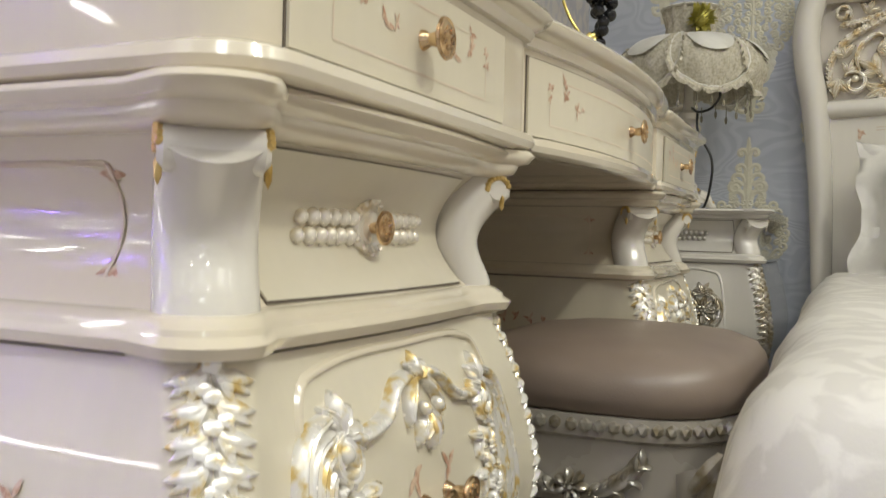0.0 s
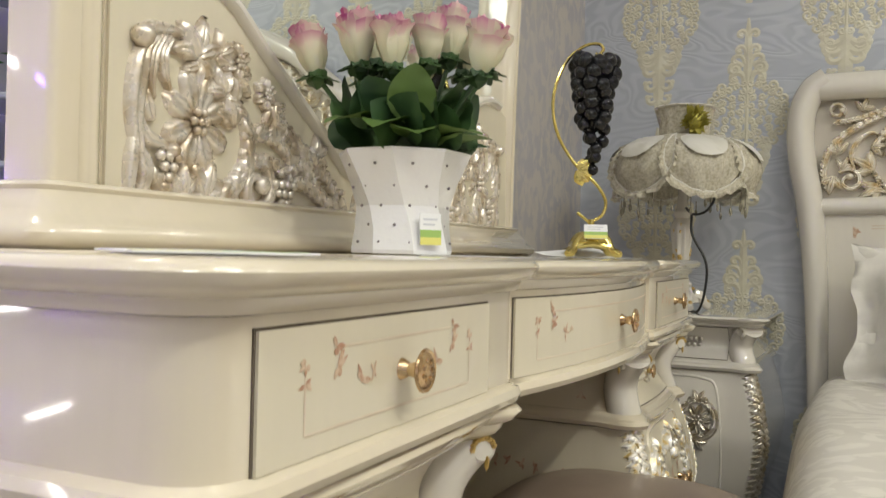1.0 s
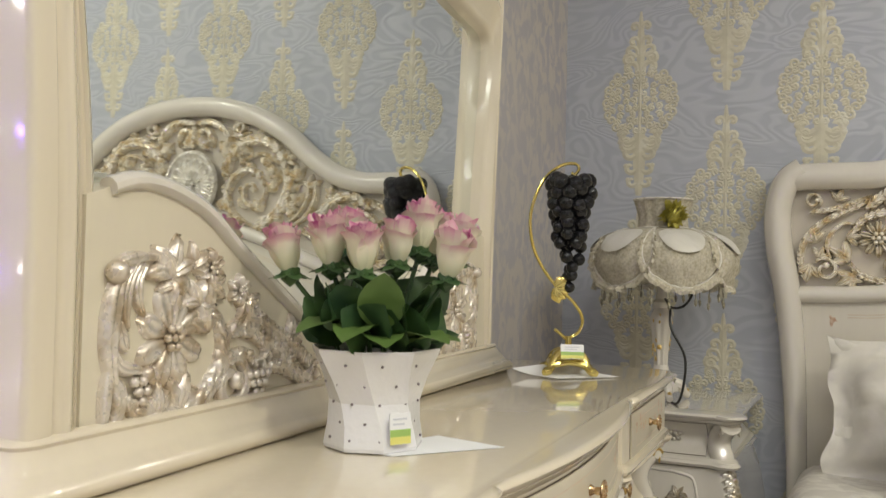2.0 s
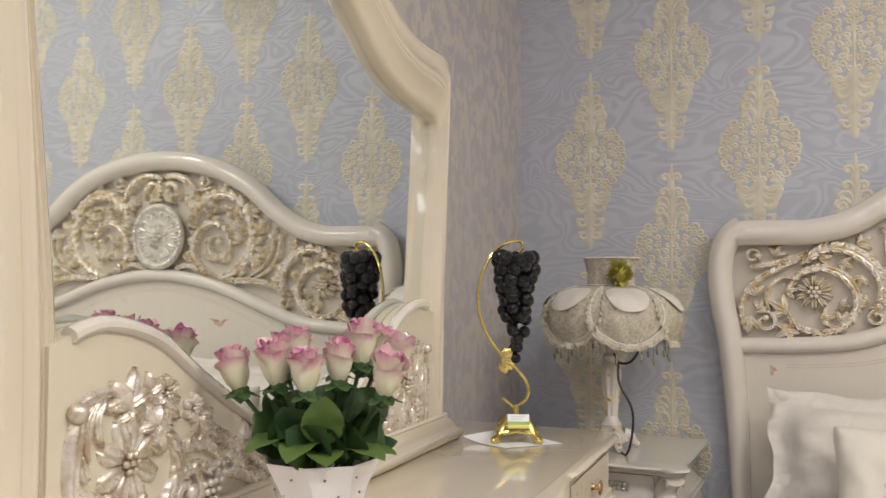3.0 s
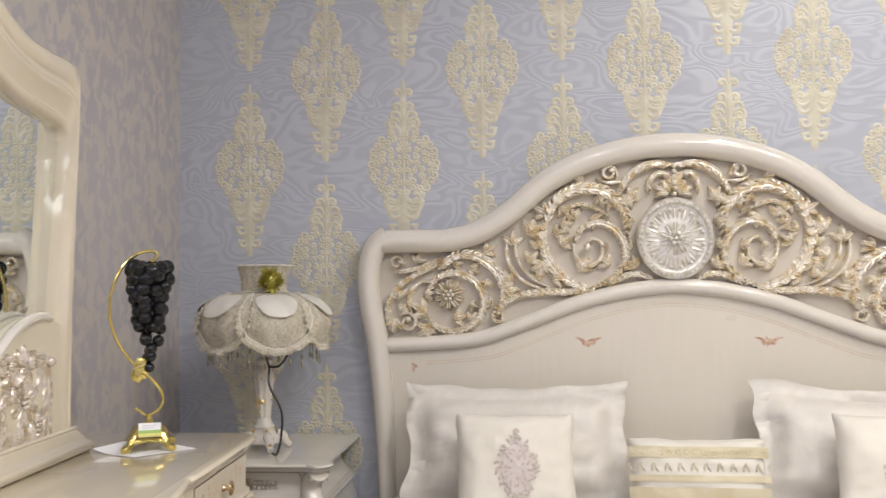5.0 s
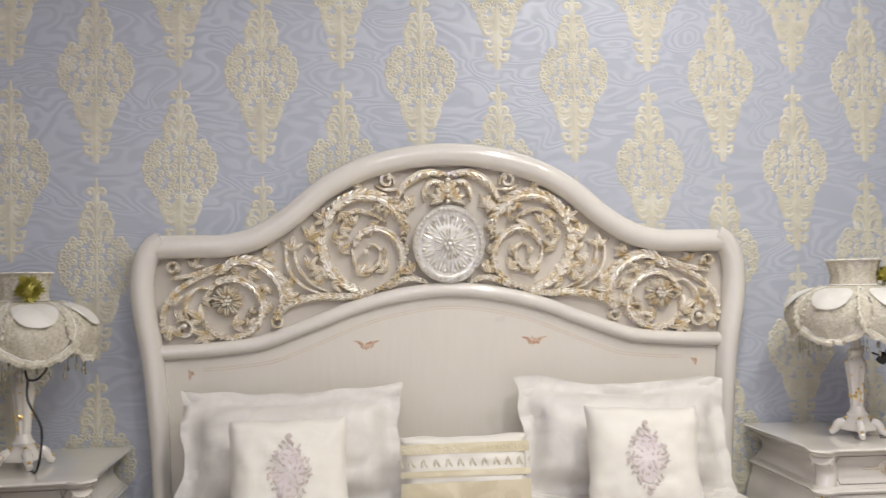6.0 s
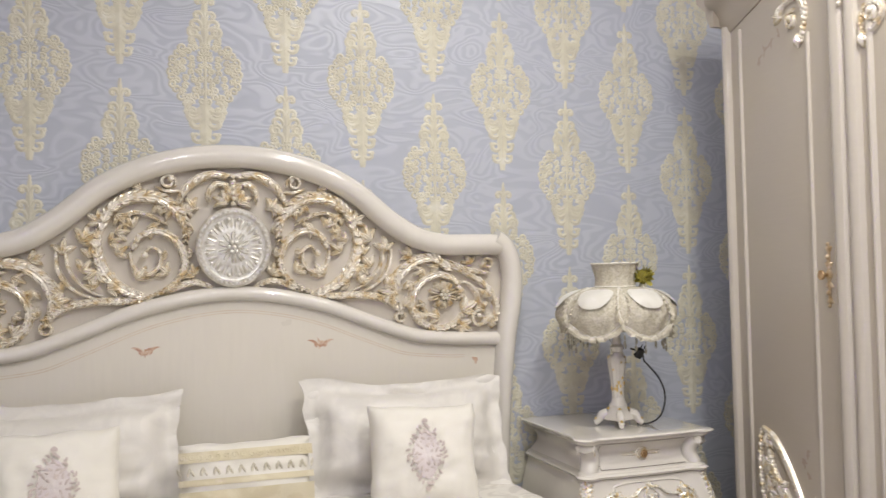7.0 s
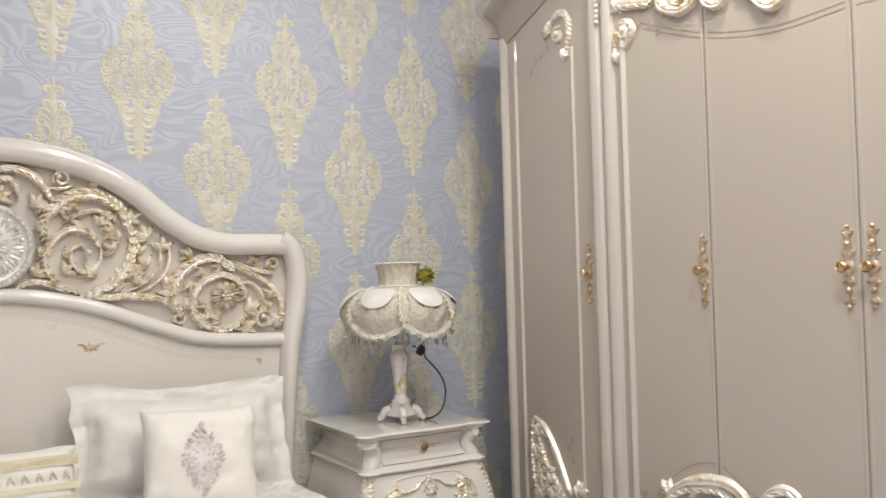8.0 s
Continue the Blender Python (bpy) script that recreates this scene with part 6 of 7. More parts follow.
part("yellow_band", rbox(bmesh.new(), -0.056, -0.005, -0.063, -0.049, 0.0015, 0.0018, 0), TAG_YELLOW, card)
part("green_band", rbox(bmesh.new(), -0.005, 0.05, -0.063, -0.049, 0.0015, 0.0018, 0), TAG_GREEN, card)
for k in range(4):
    part("print_line", rbox(bmesh.new(), -0.042 + 0.006 * (k % 2), 0.040 - 0.010 * k, 0.036 - 0.017 * k, 0.043 - 0.017 * k, 0.0015, 0.0018, 0), PRINT, card)

# ---- vase of roses ----
vx, vy = -0.392, 1.030
vase = thing("flower_vase", "white faceted ceramic vase with small grey studs on the tabletop", "vase", pose(vx, vy, TABLE_H + 0.0018, 0, 0, 20) @ Matrix.Diagonal((1.10, 1.10, 1.09, 1)))
bm = bmesh.new()
rings = []
for z, r, tw in ((0.0, 0.0545, 0.39), (0.004, 0.0555, 0.39), (0.026, 0.0515, 0.34), (0.05, 0.0500, 0.2), (0.075, 0.0575, 0.08), (0.105, 0.0715, 0.0), (0.108, 0.0715, 0.0), (0.105, 0.066, 0.0), (0.055, 0.045, 0.2), (0.015, 0.042, 0.39)):
    rings.append([(r * math.cos(2 * math.pi * i / 8 + tw), r * math.sin(2 * math.pi * i / 8 + tw), z) for i in range(8)])
part("vase_body", loft(bm, rings), CERAMIC, vase, "", 12)
bm = bmesh.new()
for lev, (z, r) in enumerate(((0.092, 0.0640), (0.07, 0.0545), (0.05, 0.0490), (0.03, 0.0495), (0.012, 0.0525))):
    for k in range(10):
        a = 2 * math.pi * (k + 0.5 * (lev % 2)) / 10
        ball(bm, (r * 0.985 * math.cos(a), r * 0.985 * math.sin(a), z), 0.0018)
tagged(part("studs", bm, STUD, vase, "small grey studs"), kind="stuff")
price_tag("price_tag", pose(vx + 0.054, vy - 0.030, TABLE_H + 0.012, -3, 0, 58), 0.027, 0.036, "white, green and yellow price tag stuck on the vase")


def rose_head(bm, c, axis, size, seed):
    """A half-open rose; the petals' tips carry the tint."""
    lay = bm.loops.layers.float_color.get("tip") or bm.loops.layers.float_color.new("tip")
    rnd = random.Random(seed)
    q = axis.to_track_quat("Z", "Y")
    petals = [(0.20, 1.06, 1.0, 3), (0.40, 1.10, 1.0, 4), (0.56, 1.02, 0.9, 4), (0.66, 0.86, 0.75, 3)]
    for rad, tall, tint, count in petals:
        for k in range(count):
            a0 = 2 * math.pi * k / count + rnd.uniform(-0.3, 0.3) + rad * 3
            span = 2 * math.pi / count * 0.72
            tall2 = tall * rnd.uniform(0.92, 1.08)
            grid = []
            for j in range(6):
                t = j / 5
                row = []
                for i in range(6):
                    s = -1 + 2 * i / 5
                    a = a0 + s * span * (0.75 + 0.25 * math.sin(math.pi * t))
                    r = rad * 0.47 * (0.35 + 0.75 * math.sin(math.pi * 0.5 * min(1, t * 1.25))) + (0.16 * rad if t > 0.9 else 0)
                    h = tall2 * (t - 0.10 * s * s * t)
                    r *= 1 + 0.16 * t * noise.noise(Vector((seed * 3.1 + k, i * 0.8, rad * 9)))
                    h += 0.10 * t * noise.noise(Vector((seed * 1.7 + k * 2, i * 0.9, rad * 5)))
                    p = Vector((r * math.cos(a), r * math.sin(a), h)) * size
                    row.append((bm.verts.new(c + q @ p), t))
                grid.append(row)
            for p, o in zip(grid, grid[1:]):
                for i in range(5):
                    f = bm.faces.new((p[i][0], p[i + 1][0], o[i + 1][0], o[i][0]))
                    for lp, t in zip(f.loops, (p[i][1], p[i + 1][1], o[i + 1][1], o[i][1])):
                        e = min(1, max(0, (t - 0.45) / 0.55)) * tint * (0.85 + 0.5 * noise.noise(c * 60 + Vector((t * 2, k, i * 0.4))))
                        lp[lay] = (e, e, e, 1)


def leaf_blade(bm, p, d, up, length, wide, droop=0.3):
    """A pointed oval leaf, folded along its midrib."""
    d, up = Vector(d).normalized(), Vector(up).normalized()
    s = d.cross(up).normalized()
    up = s.cross(d)
    rows = []
    for j in range(15):
        t = j / 14
        w = max(0.0006, wide * max(0.0, math.sin(math.pi * min(1, 0.02 + 0.98 * t ** 0.85))) ** 0.66)
        c = Vector(p) + d * length * t - up * droop * length * t * t
        rows.append([bm.verts.new(c + s * w * q + up * w * (0.22 * abs(q) + 0.05 * math.sin(t * 19 + q * 3) * abs(q))) for q in (-1, -0.5, 0, 0.5, 1)])
    for a, b in zip(rows, rows[1:]):
        for i in range(4):
            bm.faces.new((a[i], a[i + 1], b[i + 1], b[i]))
    return bm


ROSES = [(-0.094, -0.020, 0.186, -0.7, -0.2), (-0.046, -0.035, 0.194, -0.3, -0.3), (-0.008, -0.055, 0.188, -0.1, -0.4), (0.026, -0.030, 0.198, 0.1, -0.2), (0.080, -0.045, 0.184, 0.6, -0.4), (0.046, 0.015, 0.214, 0.2, 0.1),
         (0.086, 0.020, 0.202, 0.7, 0.1), (-0.036, 0.030, 0.210, -0.2, 0.2), (0.060, 0.055, 0.204, 0.4, 0.5), (-0.055, 0.070, 0.198, -0.3, 0.7), (0.010, 0.080, 0.196, 0.1, 0.8)]
bouquet = thing("rose_bouquet", "bunch of cream roses with magenta tips and dark leaves", "flowers", pose(vx, vy, TABLE_H + 0.004, 0, 0, 24) @ Matrix.Diagonal((1.08, 1.08, 1.08, 1)))
rnd = random.Random(21)
for k, (x, y, z, ax, ay) in enumerate(ROSES):
    axis = Vector((ax * 0.35, ay * 0.35, 1)).normalized()
    c = Vector((x, y, z))
    bm = bmesh.new()
    rose_head(bm, c, axis, 0.052 + 0.004 * math.sin(k * 1.7), k)
    head = part("rose", bm, PETAL, bouquet, "cream rose with magenta-tipped petals", 70)
    bm = bmesh.new()
    tube(bm, smooth_path([(x * 0.25, y * 0.25, 0.02), (x * 0.5, y * 0.5, 0.12), tuple(c)], 8), 0.0028, 7)
    for q in range(6):
        a = q * math.pi / 3
        leaf_blade(bm, c + Vector((0, 0, 0.004)), (0.7 * math.cos(a), 0.7 * math.sin(a), -0.5), (math.cos(a), math.sin(a), 0.6), 0.026, 0.0085, -0.25)
    ball(bm, c, 0.012, 1, (1, 1, 1.2))
    part("stem", bm, LEAF, head, "green stem and sepals")
# broad leaves: upright ones facing out, then spreading ones
for k in range(13):
    a = 2 * math.pi * k / 13 + rnd.uniform(-0.2, 0.2)
    ca, sa = math.cos(a), math.sin(a)
    bm = leaf_blade(bmesh.new(), (0.030 * ca, 0.030 * sa, rnd.uniform(0.100, 0.125)), (0.5 * ca + rnd.uniform(-0.5, 0.5), 0.5 * sa + rnd.uniform(-0.5, 0.5), 1), (ca + rnd.uniform(-0.6, 0.6), sa + rnd.uniform(-0.6, 0.6), rnd.uniform(-0.3, 0.5)), rnd.uniform(0.056, 0.076), rnd.uniform(0.030, 0.037), rnd.uniform(-0.2, 0.25))
    part("leaf", bm, LEAF, bouquet, "", 50)
for k in range(17):
    a = 2 * math.pi * k / 17 + rnd.uniform(-0.25, 0.25)
    ca, sa = math.cos(a), math.sin(a)
    bm = leaf_blade(bmesh.new(), (0.040 * ca, 0.040 * sa, rnd.uniform(0.106, 0.142)), (ca + rnd.uniform(-0.4, 0.4), sa + rnd.uniform(-0.4, 0.4), rnd.uniform(0.4, 1.3)), (0.8 * ca + rnd.uniform(-0.6, 0.6), 0.8 * sa + rnd.uniform(-0.6, 0.6), rnd.uniform(0.1, 0.9)), rnd.uniform(0.050, 0.066), rnd.uniform(0.027, 0.034), rnd.uniform(0.0, 0.25))
    part("leaf", bm, LEAF, bouquet, "", 50)
for a, z, l, d in ((-2.25, 0.132, 0.066, 0.55), (-1.75, 0.128, 0.062, 0.6), (-1.35, 0.118, 0.060, 0.5), (-0.75, 0.118, 0.072, 0.45), (-0.45, 0.110, 0.066, 0.3)):
    bm = leaf_blade(bmesh.new(), (0.046 * math.cos(a), 0.046 * math.sin(a), z), (math.cos(a), math.sin(a), 0.45), (0.5 * math.cos(a), 0.5 * math.sin(a), 1), l * 0.9, 0.024, d)
    part("leaf", bm, LEAF_LIGHT, bouquet, "paler green curled leaf", 50)
bm = leaf_blade(bmesh.new(), (0.010, -0.058, 0.132), (0.12, -0.25, 1), (0.1, -1, -0.1), 0.062, 0.025, -0.1)
part("leaf", bm, LEAF_LIGHT, bouquet, "paler green upright leaf", 50)

# ---- stool ----
stool = thing("dressing_stool", "padded stool with taupe leather seat and carved pewter frame", "stool", pose(-0.232, 1.40, 0, 0, 0, 92))
SW, SD = 0.51, 0.40


def super_ring(hw, hd, z, n=36, p=3.2):
    out = []
    for i in range(n):
        a = 2 * math.pi * i / n
        ca, sa = math.cos(a), math.sin(a)
        out.append((hw * abs(ca) ** (2 / p) * (1 if ca >= 0 else -1), hd * abs(sa) ** (2 / p) * (1 if sa >= 0 else -1), z))
    return out


bm = bmesh.new()
loft(bm, [super_ring(SW / 2 * k, SD / 2 * k, z) for z, k in ((0.366, 0.97), (0.372, 1.0), (0.392, 1.02), (0.413, 1.0), (0.430, 0.94), (0.442, 0.8), (0.45, 0.55), (0.453, 0.2), (0.4535, 0.02))])
part("seat_pad", bm, LEATHER, stool, "smooth taupe leather seat", 80)
lmp = lacquer("pewter_lacquer", (0.40, 0.36, 0.31), rough=0.25, coat=0.5)
bm = bmesh.new()
loft(bm, [super_ring(SW / 2 * k, SD / 2 * k, z) for z, k in ((0.25, 0.94), (0.262, 0.97), (0.30, 0.96), (0.335, 0.975), (0.34, 1.0), (0.366, 1.0), (0.367, 0.95))])
part("seat_frame", bm, lmp, stool, "pewter-lacquered apron")
bm = bmesh.new()
ring = super_ring(SW / 2, SD / 2, 0.354, 900)
last = Vector((9, 9, 9))
for p in ring:
    if (Vector(p) - last).length > 0.0165:
        ball(bm, p, 0.0088, 1, (1, 1, 1))
        last = Vector(p)
tagged(part("beaded_trim", bm, PEWTER, stool, "silvered bead trim"), kind="stuff")
for sx in (-1, 1):
    for sy in (-1, 1):
        bm = bmesh.new()
        d = Vector((sx * 0.75, sy * 0.66, 0)).normalized()
        o = Vector((sx * (SW / 2 - 0.055), sy * (SD / 2 - 0.05), 0))
        tube(bm, [tuple(o + d * a + Vector((0, 0, z))) for a, z in ((0.0, 0.30), (0.022, 0.26), (0.03, 0.22), (0.02, 0.16), (0.004, 0.10), (0.002, 0.05), (0.018, 0.012))], [0.036, 0.04, 0.036, 0.027, 0.02, 0.018, 0.024], 12)
        leg = part("leg", bm, lmp, stool, "cabriole leg")
        bm = bmesh.new()
        for k in range(7):
            a = (k - 3) * 0.33
            stroke(bm, [(0.055 * s * math.sin(a), -0.085 * s * math.cos(a)) for s in (0.1, 0.35, 0.6, 0.85, 1)], 0.011, 0.012, (0.5, 0.3))
        t = Vector((-d.y, d.x, 0))
        mapped(bm, o + d * 0.045 + Vector((0, 0, 0.338)), t, (0, 0, 1), d)
        tagged(part("shell_carving", bm, PEWTER, leg, "carved silvered shell"), kind="stuff")
for s in (-1, 1):
    bm = bmesh.new()
    leafy(bm, clothoid(-0.02, 0.265, 2.9, 0.14, -4, -14, 14), 0.0075, 0.012, 0.03, -1, 0.02)
    leafy(bm, spiral(-0.135, 0.275, 0.028, 0.006, 0, 1.2, 14), 0.006, 0.012, 0.018, 1, 0.018)
    mirrored(bm)
    flower(bm, 0, 0.275, 0.024, 0.014, 7)
    mapped(bm, (0, s * (SD / 2 * 0.97), 0), (-s, 0, 0), (0, 0, 1), (0, s, 0))
    tagged(part("apron_carving", bm, PEWTER, stool, "silvered apron scrolls"), kind="stuff")
    bm = bmesh.new()
    leafy(bm, clothoid(-0.015, 0.265, 2.9, 0.10, -4, -16, 12), 0.0075, 0.012, 0.026, -1, 0.02)
    mirrored(bm)
    flower(bm, 0, 0.275, 0.022, 0.014, 7)
    mapped(bm, (s * (SW / 2 * 0.97), 0, 0), (0, s, 0), (0, 0, 1), (s, 0, 0))
    tagged(part("apron_carving", bm, PEWTER, stool, "silvered apron scrolls"), kind="stuff")

# ---- wardrobe ----
wardrobe = thing("wardrobe", "tall cream pearl six-door wardrobe with carved gilt crests", "wardrobe", pose(2.475, 1.0, 0, 0, 0, -90))
# local: x runs along the front (towards the camera), y into the cabinet
WE, WM, WD = 1.475, 0.815, 0.62


def front_y(x):
    a = abs(x)
    return 0.0 if a < WM else 0.105 * ((a - WM) / (WE - WM)) ** 1.15


def wplan(o):
    xs = [-WE, -1.35, -1.2, -1.05, -0.93, -WM - 0.004, -WM + 0.03, -0.4, 0, 0.4, WM - 0.03, WM + 0.004, 0.93, 1.05, 1.2, 1.35, WE]
    pts = [(x * (1 + o / WE), front_y(x) - o) for x in xs]
    return [(-WE - o, WD)] + pts + [(WE + o, WD)]


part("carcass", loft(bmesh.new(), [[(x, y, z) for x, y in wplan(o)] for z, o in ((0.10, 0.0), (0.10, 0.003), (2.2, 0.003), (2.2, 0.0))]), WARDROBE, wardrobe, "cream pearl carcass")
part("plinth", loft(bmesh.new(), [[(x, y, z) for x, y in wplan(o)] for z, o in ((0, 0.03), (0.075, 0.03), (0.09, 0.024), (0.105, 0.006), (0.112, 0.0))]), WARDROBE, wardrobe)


def cornice_z(x):
    a = abs(x)
    return 2.055 + 0.115 * (1 - min(1, max(0, (a - 0.95) / 0.5)) ** 1.0) + 0.03 * math.cos(math.pi * min(1, a / 0.8)) if a > 0 else 2.2


bm = bmesh.new()
xs = np.linspace(-WE - 0.0, WE + 0.0, 81)
rings = []
for x in xs:
    z0 = cornice_z(x) + 0.001
    fy = front_y(x)
    rings.append([(x, fy + 0.02, z0), (x, fy - 0.008, z0), (x, fy - 0.016, z0 + 0.02), (x, fy - 0.03, z0 + 0.035), (x, fy - 0.034, z0 + 0.06), (x, fy - 0.06, z0 + 0.09), (x, fy - 0.085, z0 + 0.105), (x, fy - 0.09, z0 + 0.13), (x, fy - 0.07, z0 + 0.145), (x, fy + 0.02, z0 + 0.15)])
loft(bm, rings)
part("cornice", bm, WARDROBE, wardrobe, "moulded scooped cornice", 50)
for s in (-1, 1):
    bm = bmesh.new()
    x = s * WE
    loft(bm, [[(x - s * 0.01, yy, 2.056), (x + s * 0.008, yy, 2.056), (x + s * 0.03, yy, 2.10), (x + s * 0.034, yy, 2.12), (x + s * 0.085, yy, 2.165), (x + s * 0.09, yy, 2.19), (x + s * 0.07, yy, 2.205), (x - s * 0.01, yy, 2.206)] for yy in (front_y(WE) - 0.06, WD)])
    part("side_cornice", bm, WARDROBE, wardrobe, "", 50)


def wface(u, v, w):
    return Vector((u, front_y(u) - 0.003 - w, v))


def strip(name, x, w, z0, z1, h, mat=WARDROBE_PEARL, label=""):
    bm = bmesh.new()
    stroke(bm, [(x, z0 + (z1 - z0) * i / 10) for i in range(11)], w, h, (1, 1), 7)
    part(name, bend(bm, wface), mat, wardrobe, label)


for s in (-1, 1):
    strip("end_post", s * (WE - 0.02), 0.022, 0.11, 2.05, 0.024)
    strip("panel_bead", s * (WE - 0.105), 0.010, 0.13, 2.02, 0.010)
    strip("panel_bead", s * (WM + 0.165), 0.008, 0.13, 1.90, 0.008)
    strip("pilaster", s * (WM + 0.03), 0.03, 0.11, 2.14, 0.022)
    strip("pilaster", s * (WM - 0.03), 0.024, 0.11, 2.14, 0.020)
    strip("panel_bead", s * (WM - 0.09), 0.010, 0.13, 1.90, 0.012)
    bm = bmesh.new()
    for k in range(9):
        ball(bm, (s * WM, 2.06 - 0.016 * k, 0.018), 0.008)
    part("bead_string", bend(bm, wface), GILT, wardrobe, "silver-gilt bead string")
# door seams, handles
for x in (-0.42, 0, 0.42):
    bm = rbox(bmesh.new(), x - 0.0012, x + 0.0012, 0.12, 2.15, -0.001, 0.0006, 0)
    part("door_gap", bend(bm, wface), GAP, wardrobe)
    bm = bmesh.new()
    for s in (-1, 1):
        stroke(bm, [(x + s * 0.008, 0.12 + 2.03 * i / 10) for i in range(11)], 0.0055, 0.0014, (1, 1))
    part("door_edge", bend(bm, wface), WARDROBE, wardrobe)


def wardrobe_handle(x):
    bm = bmesh.new()
    for s in (-1, 1):
        rib(bm, [(x, 1.170 + s * (0.006 + 0.078 * k / 8)) for k in range(9)], 0.0060, 0.007, (1.0, 0.5))
        leaf_group(bm, x, 1.170 + s * 0.020, s * math.pi / 2, 0.026, 0.007, 3, 0.6)
        leaf_group(bm, x, 1.170 + s * 0.066, s * math.pi / 2, 0.024, 0.006, 3, 0.5)
        ball(bm, (x, 1.170 + s * 0.052, 0.005), 0.0085, 2)
        ball(bm, (x, 1.170 + s * 0.090, 0.004), 0.0055, 2)
    lathe(bm, [(0.0145, 0), (0.0145, 0.005), (0.010, 0.008), (0.0005, 0.008)], 20, Matrix.Translation((x, 1.170, 0)))
    plate = part("handle_plate", bend(bm, wface), PALE_GOLD, wardrobe, "gilt leaf handle plate")
    rosette_knob(plate, pose(x, front_y(x) - 0.008, 1.170, 90), 0.013, 0.028)


for x in (-0.93 + 0.015, -0.445, -0.03, 0.03, 0.445, 0.93 - 0.015):
    wardrobe_handle(x)
# scroll crests on the doors
bm = bmesh.new()
WH = 0.017
acanthus(bm, [(-1.118, 1.986), (-1.086, 2.02), (-1.022, 2.021), (-0.99, 1.975), (-0.998, 1.918), (-1.014, 1.877)], 0.0115, WH, 1, 2.0)
volute(bm, *(-1.054, 1.958), 0.030, 1.2, 1.2, 0.0095, WH, 0.008)
leaf_group(bm, *(-1.112, 1.984), 2.8, 0.045, WH, 3, 0.5)
leaf_group(bm, *(-1.022, 1.905), -1.6, 0.040, WH, 3, 0.4)
acanthus(bm, [(-0.753, 1.808), (-0.751, 1.862), (-0.735, 1.899), (-0.696, 1.905), (-0.675, 1.873), (-0.704, 1.837), (-0.748, 1.814)], 0.0095, WH, -1, 1.8)
volute(bm, *(-0.717, 1.877), 0.024, 2.0, -1.1, 0.0085, WH, 0.007)
leaf_group(bm, *(-0.748, 1.831), -1.5, 0.040, WH, 3, 0.4)
acanthus(bm, [(-0.759, 1.997), (-0.727, 1.961), (-0.671, 1.948), (-0.617, 1.936), (-0.586, 1.953)], 0.0130, WH * 1.3, -1, 2.0)
leaf_group(bm, *(-0.745, 1.983), -1.2, 0.050, WH, 3, 0.6)
acanthus(bm, [(-0.577, 1.95), (-0.558, 1.906), (-0.497, 1.877), (-0.444, 1.89), (-0.435, 1.93)], 0.0140, WH * 1.5, 1, 1.9)
volute(bm, *(-0.495, 1.917), 0.040, -1.5, 1.2, 0.0110, WH * 1.2, 0.012)
leaf_group(bm, *(-0.565, 1.928), -1.6, 0.040, WH, 3, 0.6)
acanthus(bm, [(-0.427, 1.921), (-0.399, 1.871), (-0.362, 1.857), (-0.336, 1.876)], 0.0130, WH * 1.4, 1, 1.8)
acanthus(bm, [(-0.324, 1.905), (-0.286, 1.873), (-0.25, 1.845)], 0.0120, WH, -1, 2.2, 0.8)
acanthus(bm, [(-0.255, 1.875), (-0.24, 1.831), (-0.199, 1.808), (-0.166, 1.823), (-0.161, 1.855)], 0.0140, WH * 1.5, 1, 1.8)
mirrored(bm)
petals(bm, 0, 2.06, 0.045, 0.022, 8)
tagged(part("crest_carving", bend(bm, wface), GILT, wardrobe, "champagne gilt scroll crest", 60), kind="stuff")
# carving low on the doors
bm = bmesh.new()
rib(bm, smooth_path([(-1.295, 0.666), (-1.22, 0.637), (-1.138, 0.554), (-1.062, 0.445)], 20), 0.0150, WH, (0.6, 0.8))
acanthus(bm, [(-1.301, 0.661), (-1.313, 0.565), (-1.304, 0.467), (-1.27, 0.376)], 0.0105, WH, -1, 2.0, 1.0)
acanthus(bm, [(-1.259, 0.602), (-1.225, 0.53), (-1.16, 0.475), (-1.081, 0.416)], 0.0105, WH, -1, 2.4, 1.0)
acanthus(bm, [(-1.284, 0.491), (-1.216, 0.445), (-1.146, 0.383)], 0.0105, WH, 1, 2.4, 1.0)
leaf_group(bm, *(-1.27, 0.65), -1.2, 0.055, WH, 4, 0.5)
leaf_group(bm, *(-1.001, 0.451), 1.6, 0.060, WH, 4, 0.4)
rib(bm, smooth_path([(-0.612, 0.544), (-0.539, 0.589), (-0.467, 0.61), (-0.396, 0.616), (-0.347, 0.597), (-0.324, 0.561)], 26), 0.0190, WH * 1.2, (0.4, 0.6))
acanthus(bm, [(-0.604, 0.539), (-0.536, 0.577), (-0.464, 0.594), (-0.401, 0.592), (-0.359, 0.56)], 0.0120, WH, -1, 2.6)
volute(bm, *(-0.471, 0.529), 0.060, 1.4, 1.2, 0.0120, WH, 0.014)
leaf_group(bm, *(-0.59, 0.554), 2.4, 0.045, WH, 3, 0.6)
acanthus(bm, [(-0.285, 0.599), (-0.245, 0.629), (-0.203, 0.635), (-0.167, 0.615)], 0.0130, WH, -1, 2.4)
volute(bm, *(-0.224, 0.583), 0.050, 1.4, -1.2, 0.0120, WH, 0.012)
for cu, cv, way, size in ((-1.28, 0.57, -1.3, 0.06), (-1.263, 0.524, -1, 0.06), (-1.24, 0.469, -1.2, 0.06), (-1.201, 0.505, -0.9, 0.055), (-1.173, 0.453, -1.1, 0.055), (-1.281, 0.423, -1.4, 0.06), (-1.145, 0.421, -1.2, 0.05)):
    leaf_group(bm, cu, cv, way, size, WH, 4, 0.55)
mirrored(bm)
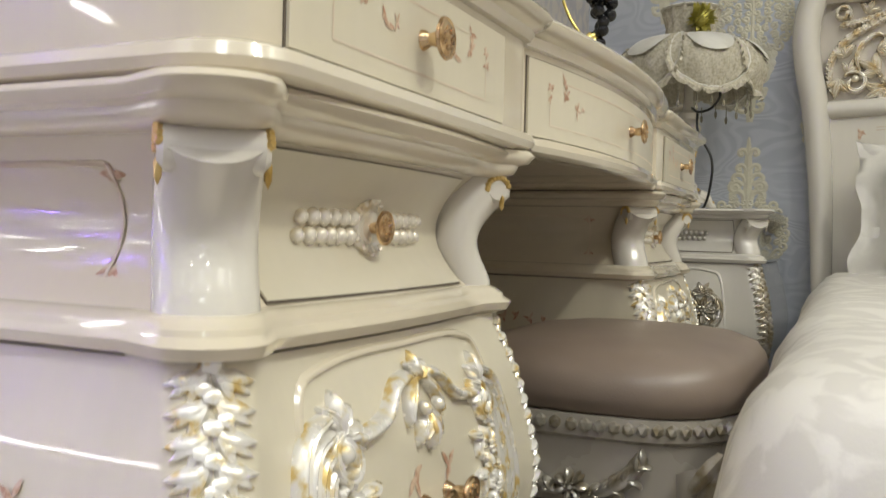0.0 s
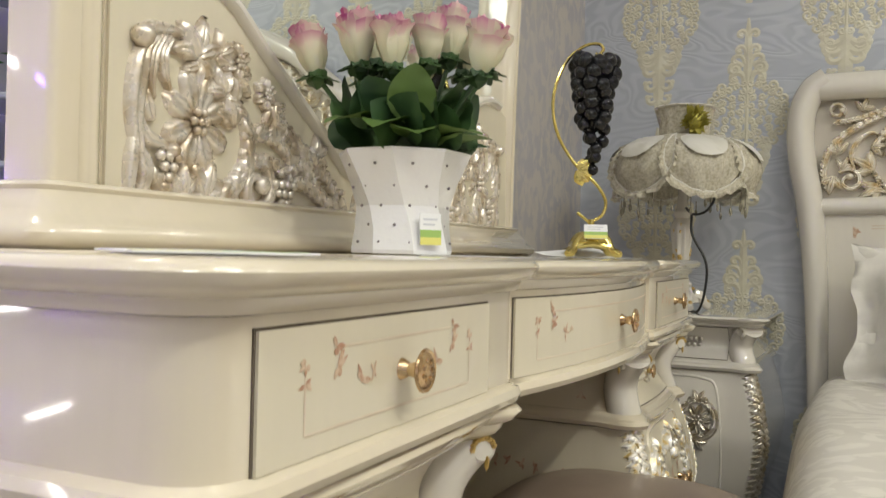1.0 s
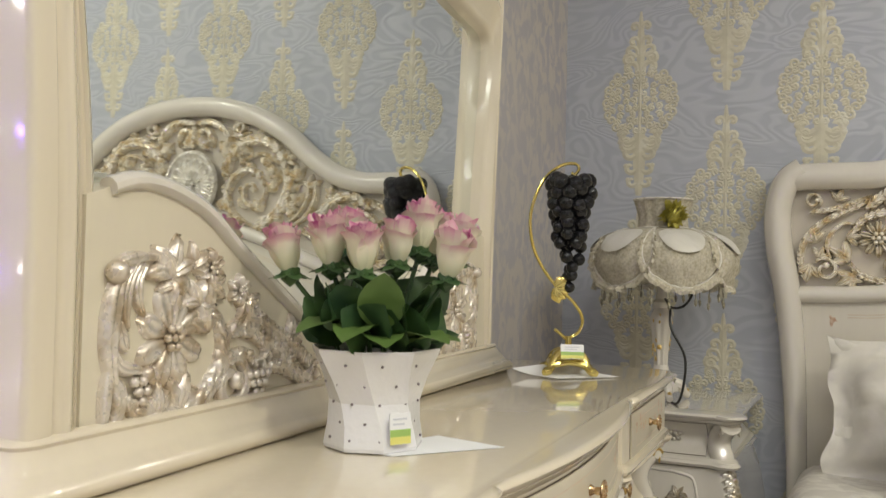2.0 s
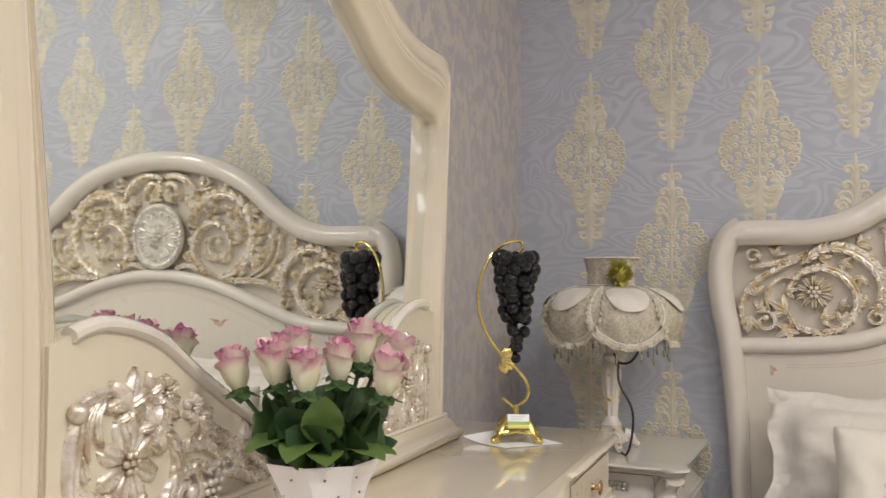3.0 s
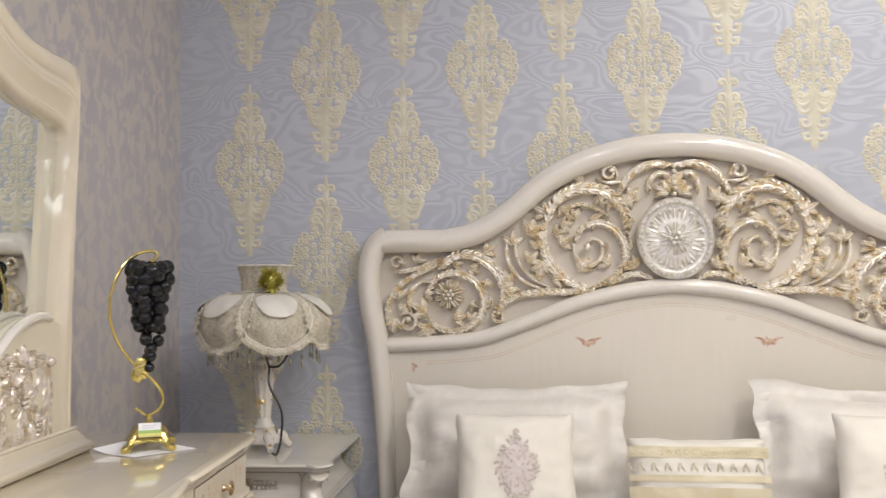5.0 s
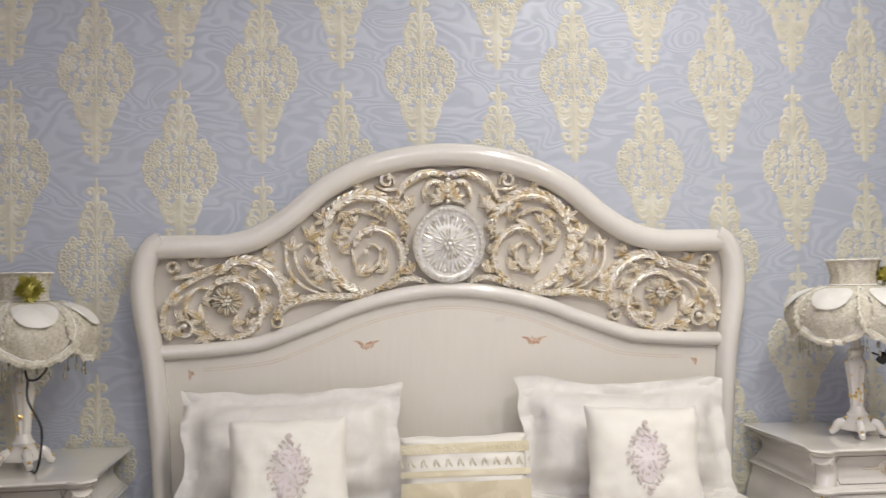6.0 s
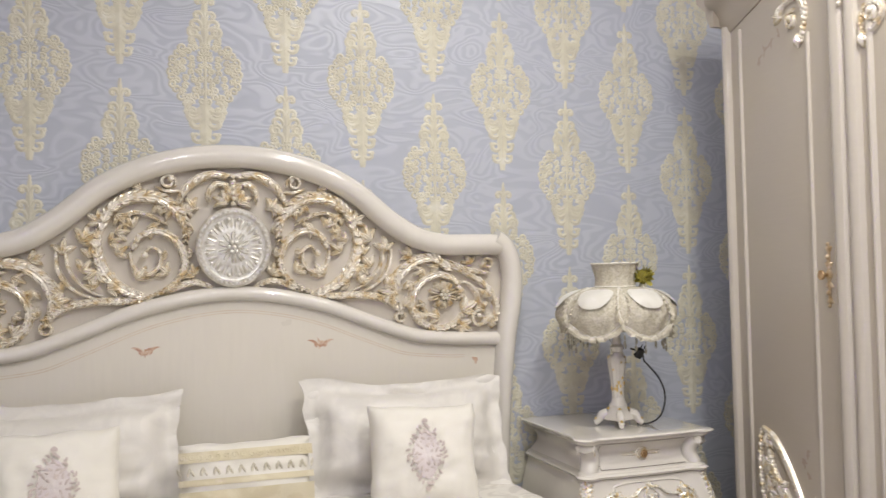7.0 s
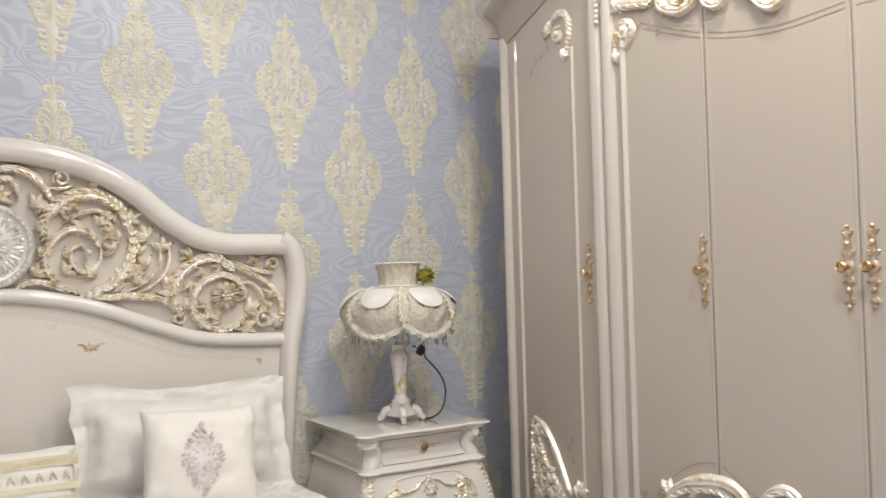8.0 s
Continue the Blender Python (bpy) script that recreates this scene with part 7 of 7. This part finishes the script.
tagged(part("base_carving", bend(bm, wface), GILT, wardrobe, "silver-gilt scrolls on the lower doors", 60), kind="stuff")
# painted decoration
bm = bmesh.new()
for s in (-1, 1):
    for u, v, k in ((1.25, 1.885, 1), (1.215, 1.905, 2), (1.18, 1.925, 3), (1.13, 1.94, 4), (0.66, 1.875, 5), (0.62, 1.865, 6), (0.58, 1.845, 7), (1.07, 0.60, 8), (1.05, 0.56, 9), (1.055, 0.63, 10), (0.73, 0.56, 11), (0.70, 0.53, 12), (0.68, 0.51, 13)):
        posy(bm, s * u, v, 0.026, k)
part("painted_sprays", bend(bm, lambda u, v, w: wface(u, v, w + 0.0008)), WLINE, wardrobe, "faint brown painted sprays")
bm = bmesh.new()
line = [(-0.642, 1.884), (-0.513, 1.833), (-0.4, 1.796), (-0.277, 1.77), (-0.174, 1.76), (-0.023, 1.767)]
for d in (0, 0.014):
    stroke(bm, smooth_path([(x, z - d) for x, z in line + [(-x, z) for x, z in line[::-1]]], 50), 0.0018, 0.0002, (1, 1), 3)
stroke(bm, smooth_path([(-0.66, 0.52), (-0.54, 0.63), (-0.42, 0.66), (-0.3, 0.60), (-0.2, 0.63), (0, 0.60)], 30), 0.0018, 0.0002, (1, 1), 3)
tagged(part("painted_line", bend(bm, lambda u, v, w: wface(u, v, w + 0.0008)), WLINE, wardrobe), kind="stuff")

# ---- display beyond the partition ----
stand = thing("display_stand", "white display stand with round glass shelves and violet edge lights", "display stand", pose(-1.72, 1.42, 0))
part("back_panel", rbox(bmesh.new(), -0.30, -0.26, -1.5, 0.9, 0, 2.4, 0.004), SHADE_WHITE, stand)
for yy in (-0.62, 0.30):
    part("upright", rbox(bmesh.new(), -0.24, -0.19, yy, yy + 0.05, 0, 2.3, 0.004), SHADE_WHITE, stand)
k = 0
for zz in (0.72, 0.95, 1.14, 1.36, 1.62):
    for yy in (-0.25, 0.18):
        k += 1
        sh = part("glass_shelf", lathe(bmesh.new(), [(0.0005, 0), (0.17, 0), (0.174, 0.004), (0.174, 0.012), (0.17, 0.016), (0.0005, 0.016)], 40, Matrix.Translation((-0.06, yy, zz + 0.03 * (k % 3)))), GLASS, stand, "round frosted glass shelf")
        bm = bmesh.new()
        for i in range(10):
            a = 2 * math.pi * i / 10
            ball(bm, (-0.06 + 0.176 * math.cos(a), yy + 0.176 * math.sin(a), zz + 0.03 * (k % 3) + 0.008), 0.005)
        part("edge_light", bm, LED, sh, "violet edge lights")


def pot_plant(x, y, z, seed):
    ob = thing("pot_plant", "small bushy green plant in a white pot on the display", "plant", pose(x, y, z), "display plants")
    part("pot", lathe(bmesh.new(), [(0.03, 0), (0.034, 0.002), (0.042, 0.06), (0.044, 0.063), (0.04, 0.063), (0.036, 0.05), (0.0005, 0.048)], 24), CERAMIC, ob)
    rnd = random.Random(seed)
    bm = bmesh.new()
    for i in range(110):
        d = Vector((rnd.gauss(0, 1), rnd.gauss(0, 1), abs(rnd.gauss(0, 0.9)))).normalized()
        p = Vector((0, 0, 0.06)) + d * rnd.uniform(0.02, 0.085)
        leaf_blade(bm, p, d + Vector((rnd.uniform(-0.6, 0.6), rnd.uniform(-0.6, 0.6), 0)), (0, 0, 1), 0.034, 0.013, 0.2)
    part("foliage", bm, PLANT, ob, "bright green small leaves", 60)


for x, y, z, sd in ((-1.78, 1.17, 0.766, 1), (-1.78, 1.60, 0.796, 2), (-1.78, 1.17, 1.236, 3), (-1.78, 1.60, 1.236 - 0.06, 4), (-1.78, 1.17, 0.966 + 0.06, 5)):
    pot_plant(x, y, z, sd)

lit = thing("lit_display_cabinet", "white showroom display with bright light bars and violet strips", "display cabinet", pose(-2.12, -0.85, 0))
part("cabinet_back", rbox(bmesh.new(), -0.16, -0.12, -1.1, 1.1, 0, 2.3, 0.004), SHADE_WHITE, lit)
for zz in (0.25, 0.6, 0.95, 1.3, 1.65, 2.0):
    shelf = part("shelf", rbox(bmesh.new(), -0.12, 0.16, -1.05, 1.05, zz, zz + 0.022, 0.003), SHADE_WHITE, lit)
    for k in range(4):
        y0 = -0.95 + 0.5 * k + 0.09 * ((zz * 10) % 3)
        part("light_bar", rbox(bmesh.new(), 0.162, 0.168, y0, y0 + 0.26, zz + 0.003, zz + 0.019, 0.001), WHITE_BAR if (k + int(zz * 20)) % 3 else LED_BAR, shelf, "thin glowing light bar")
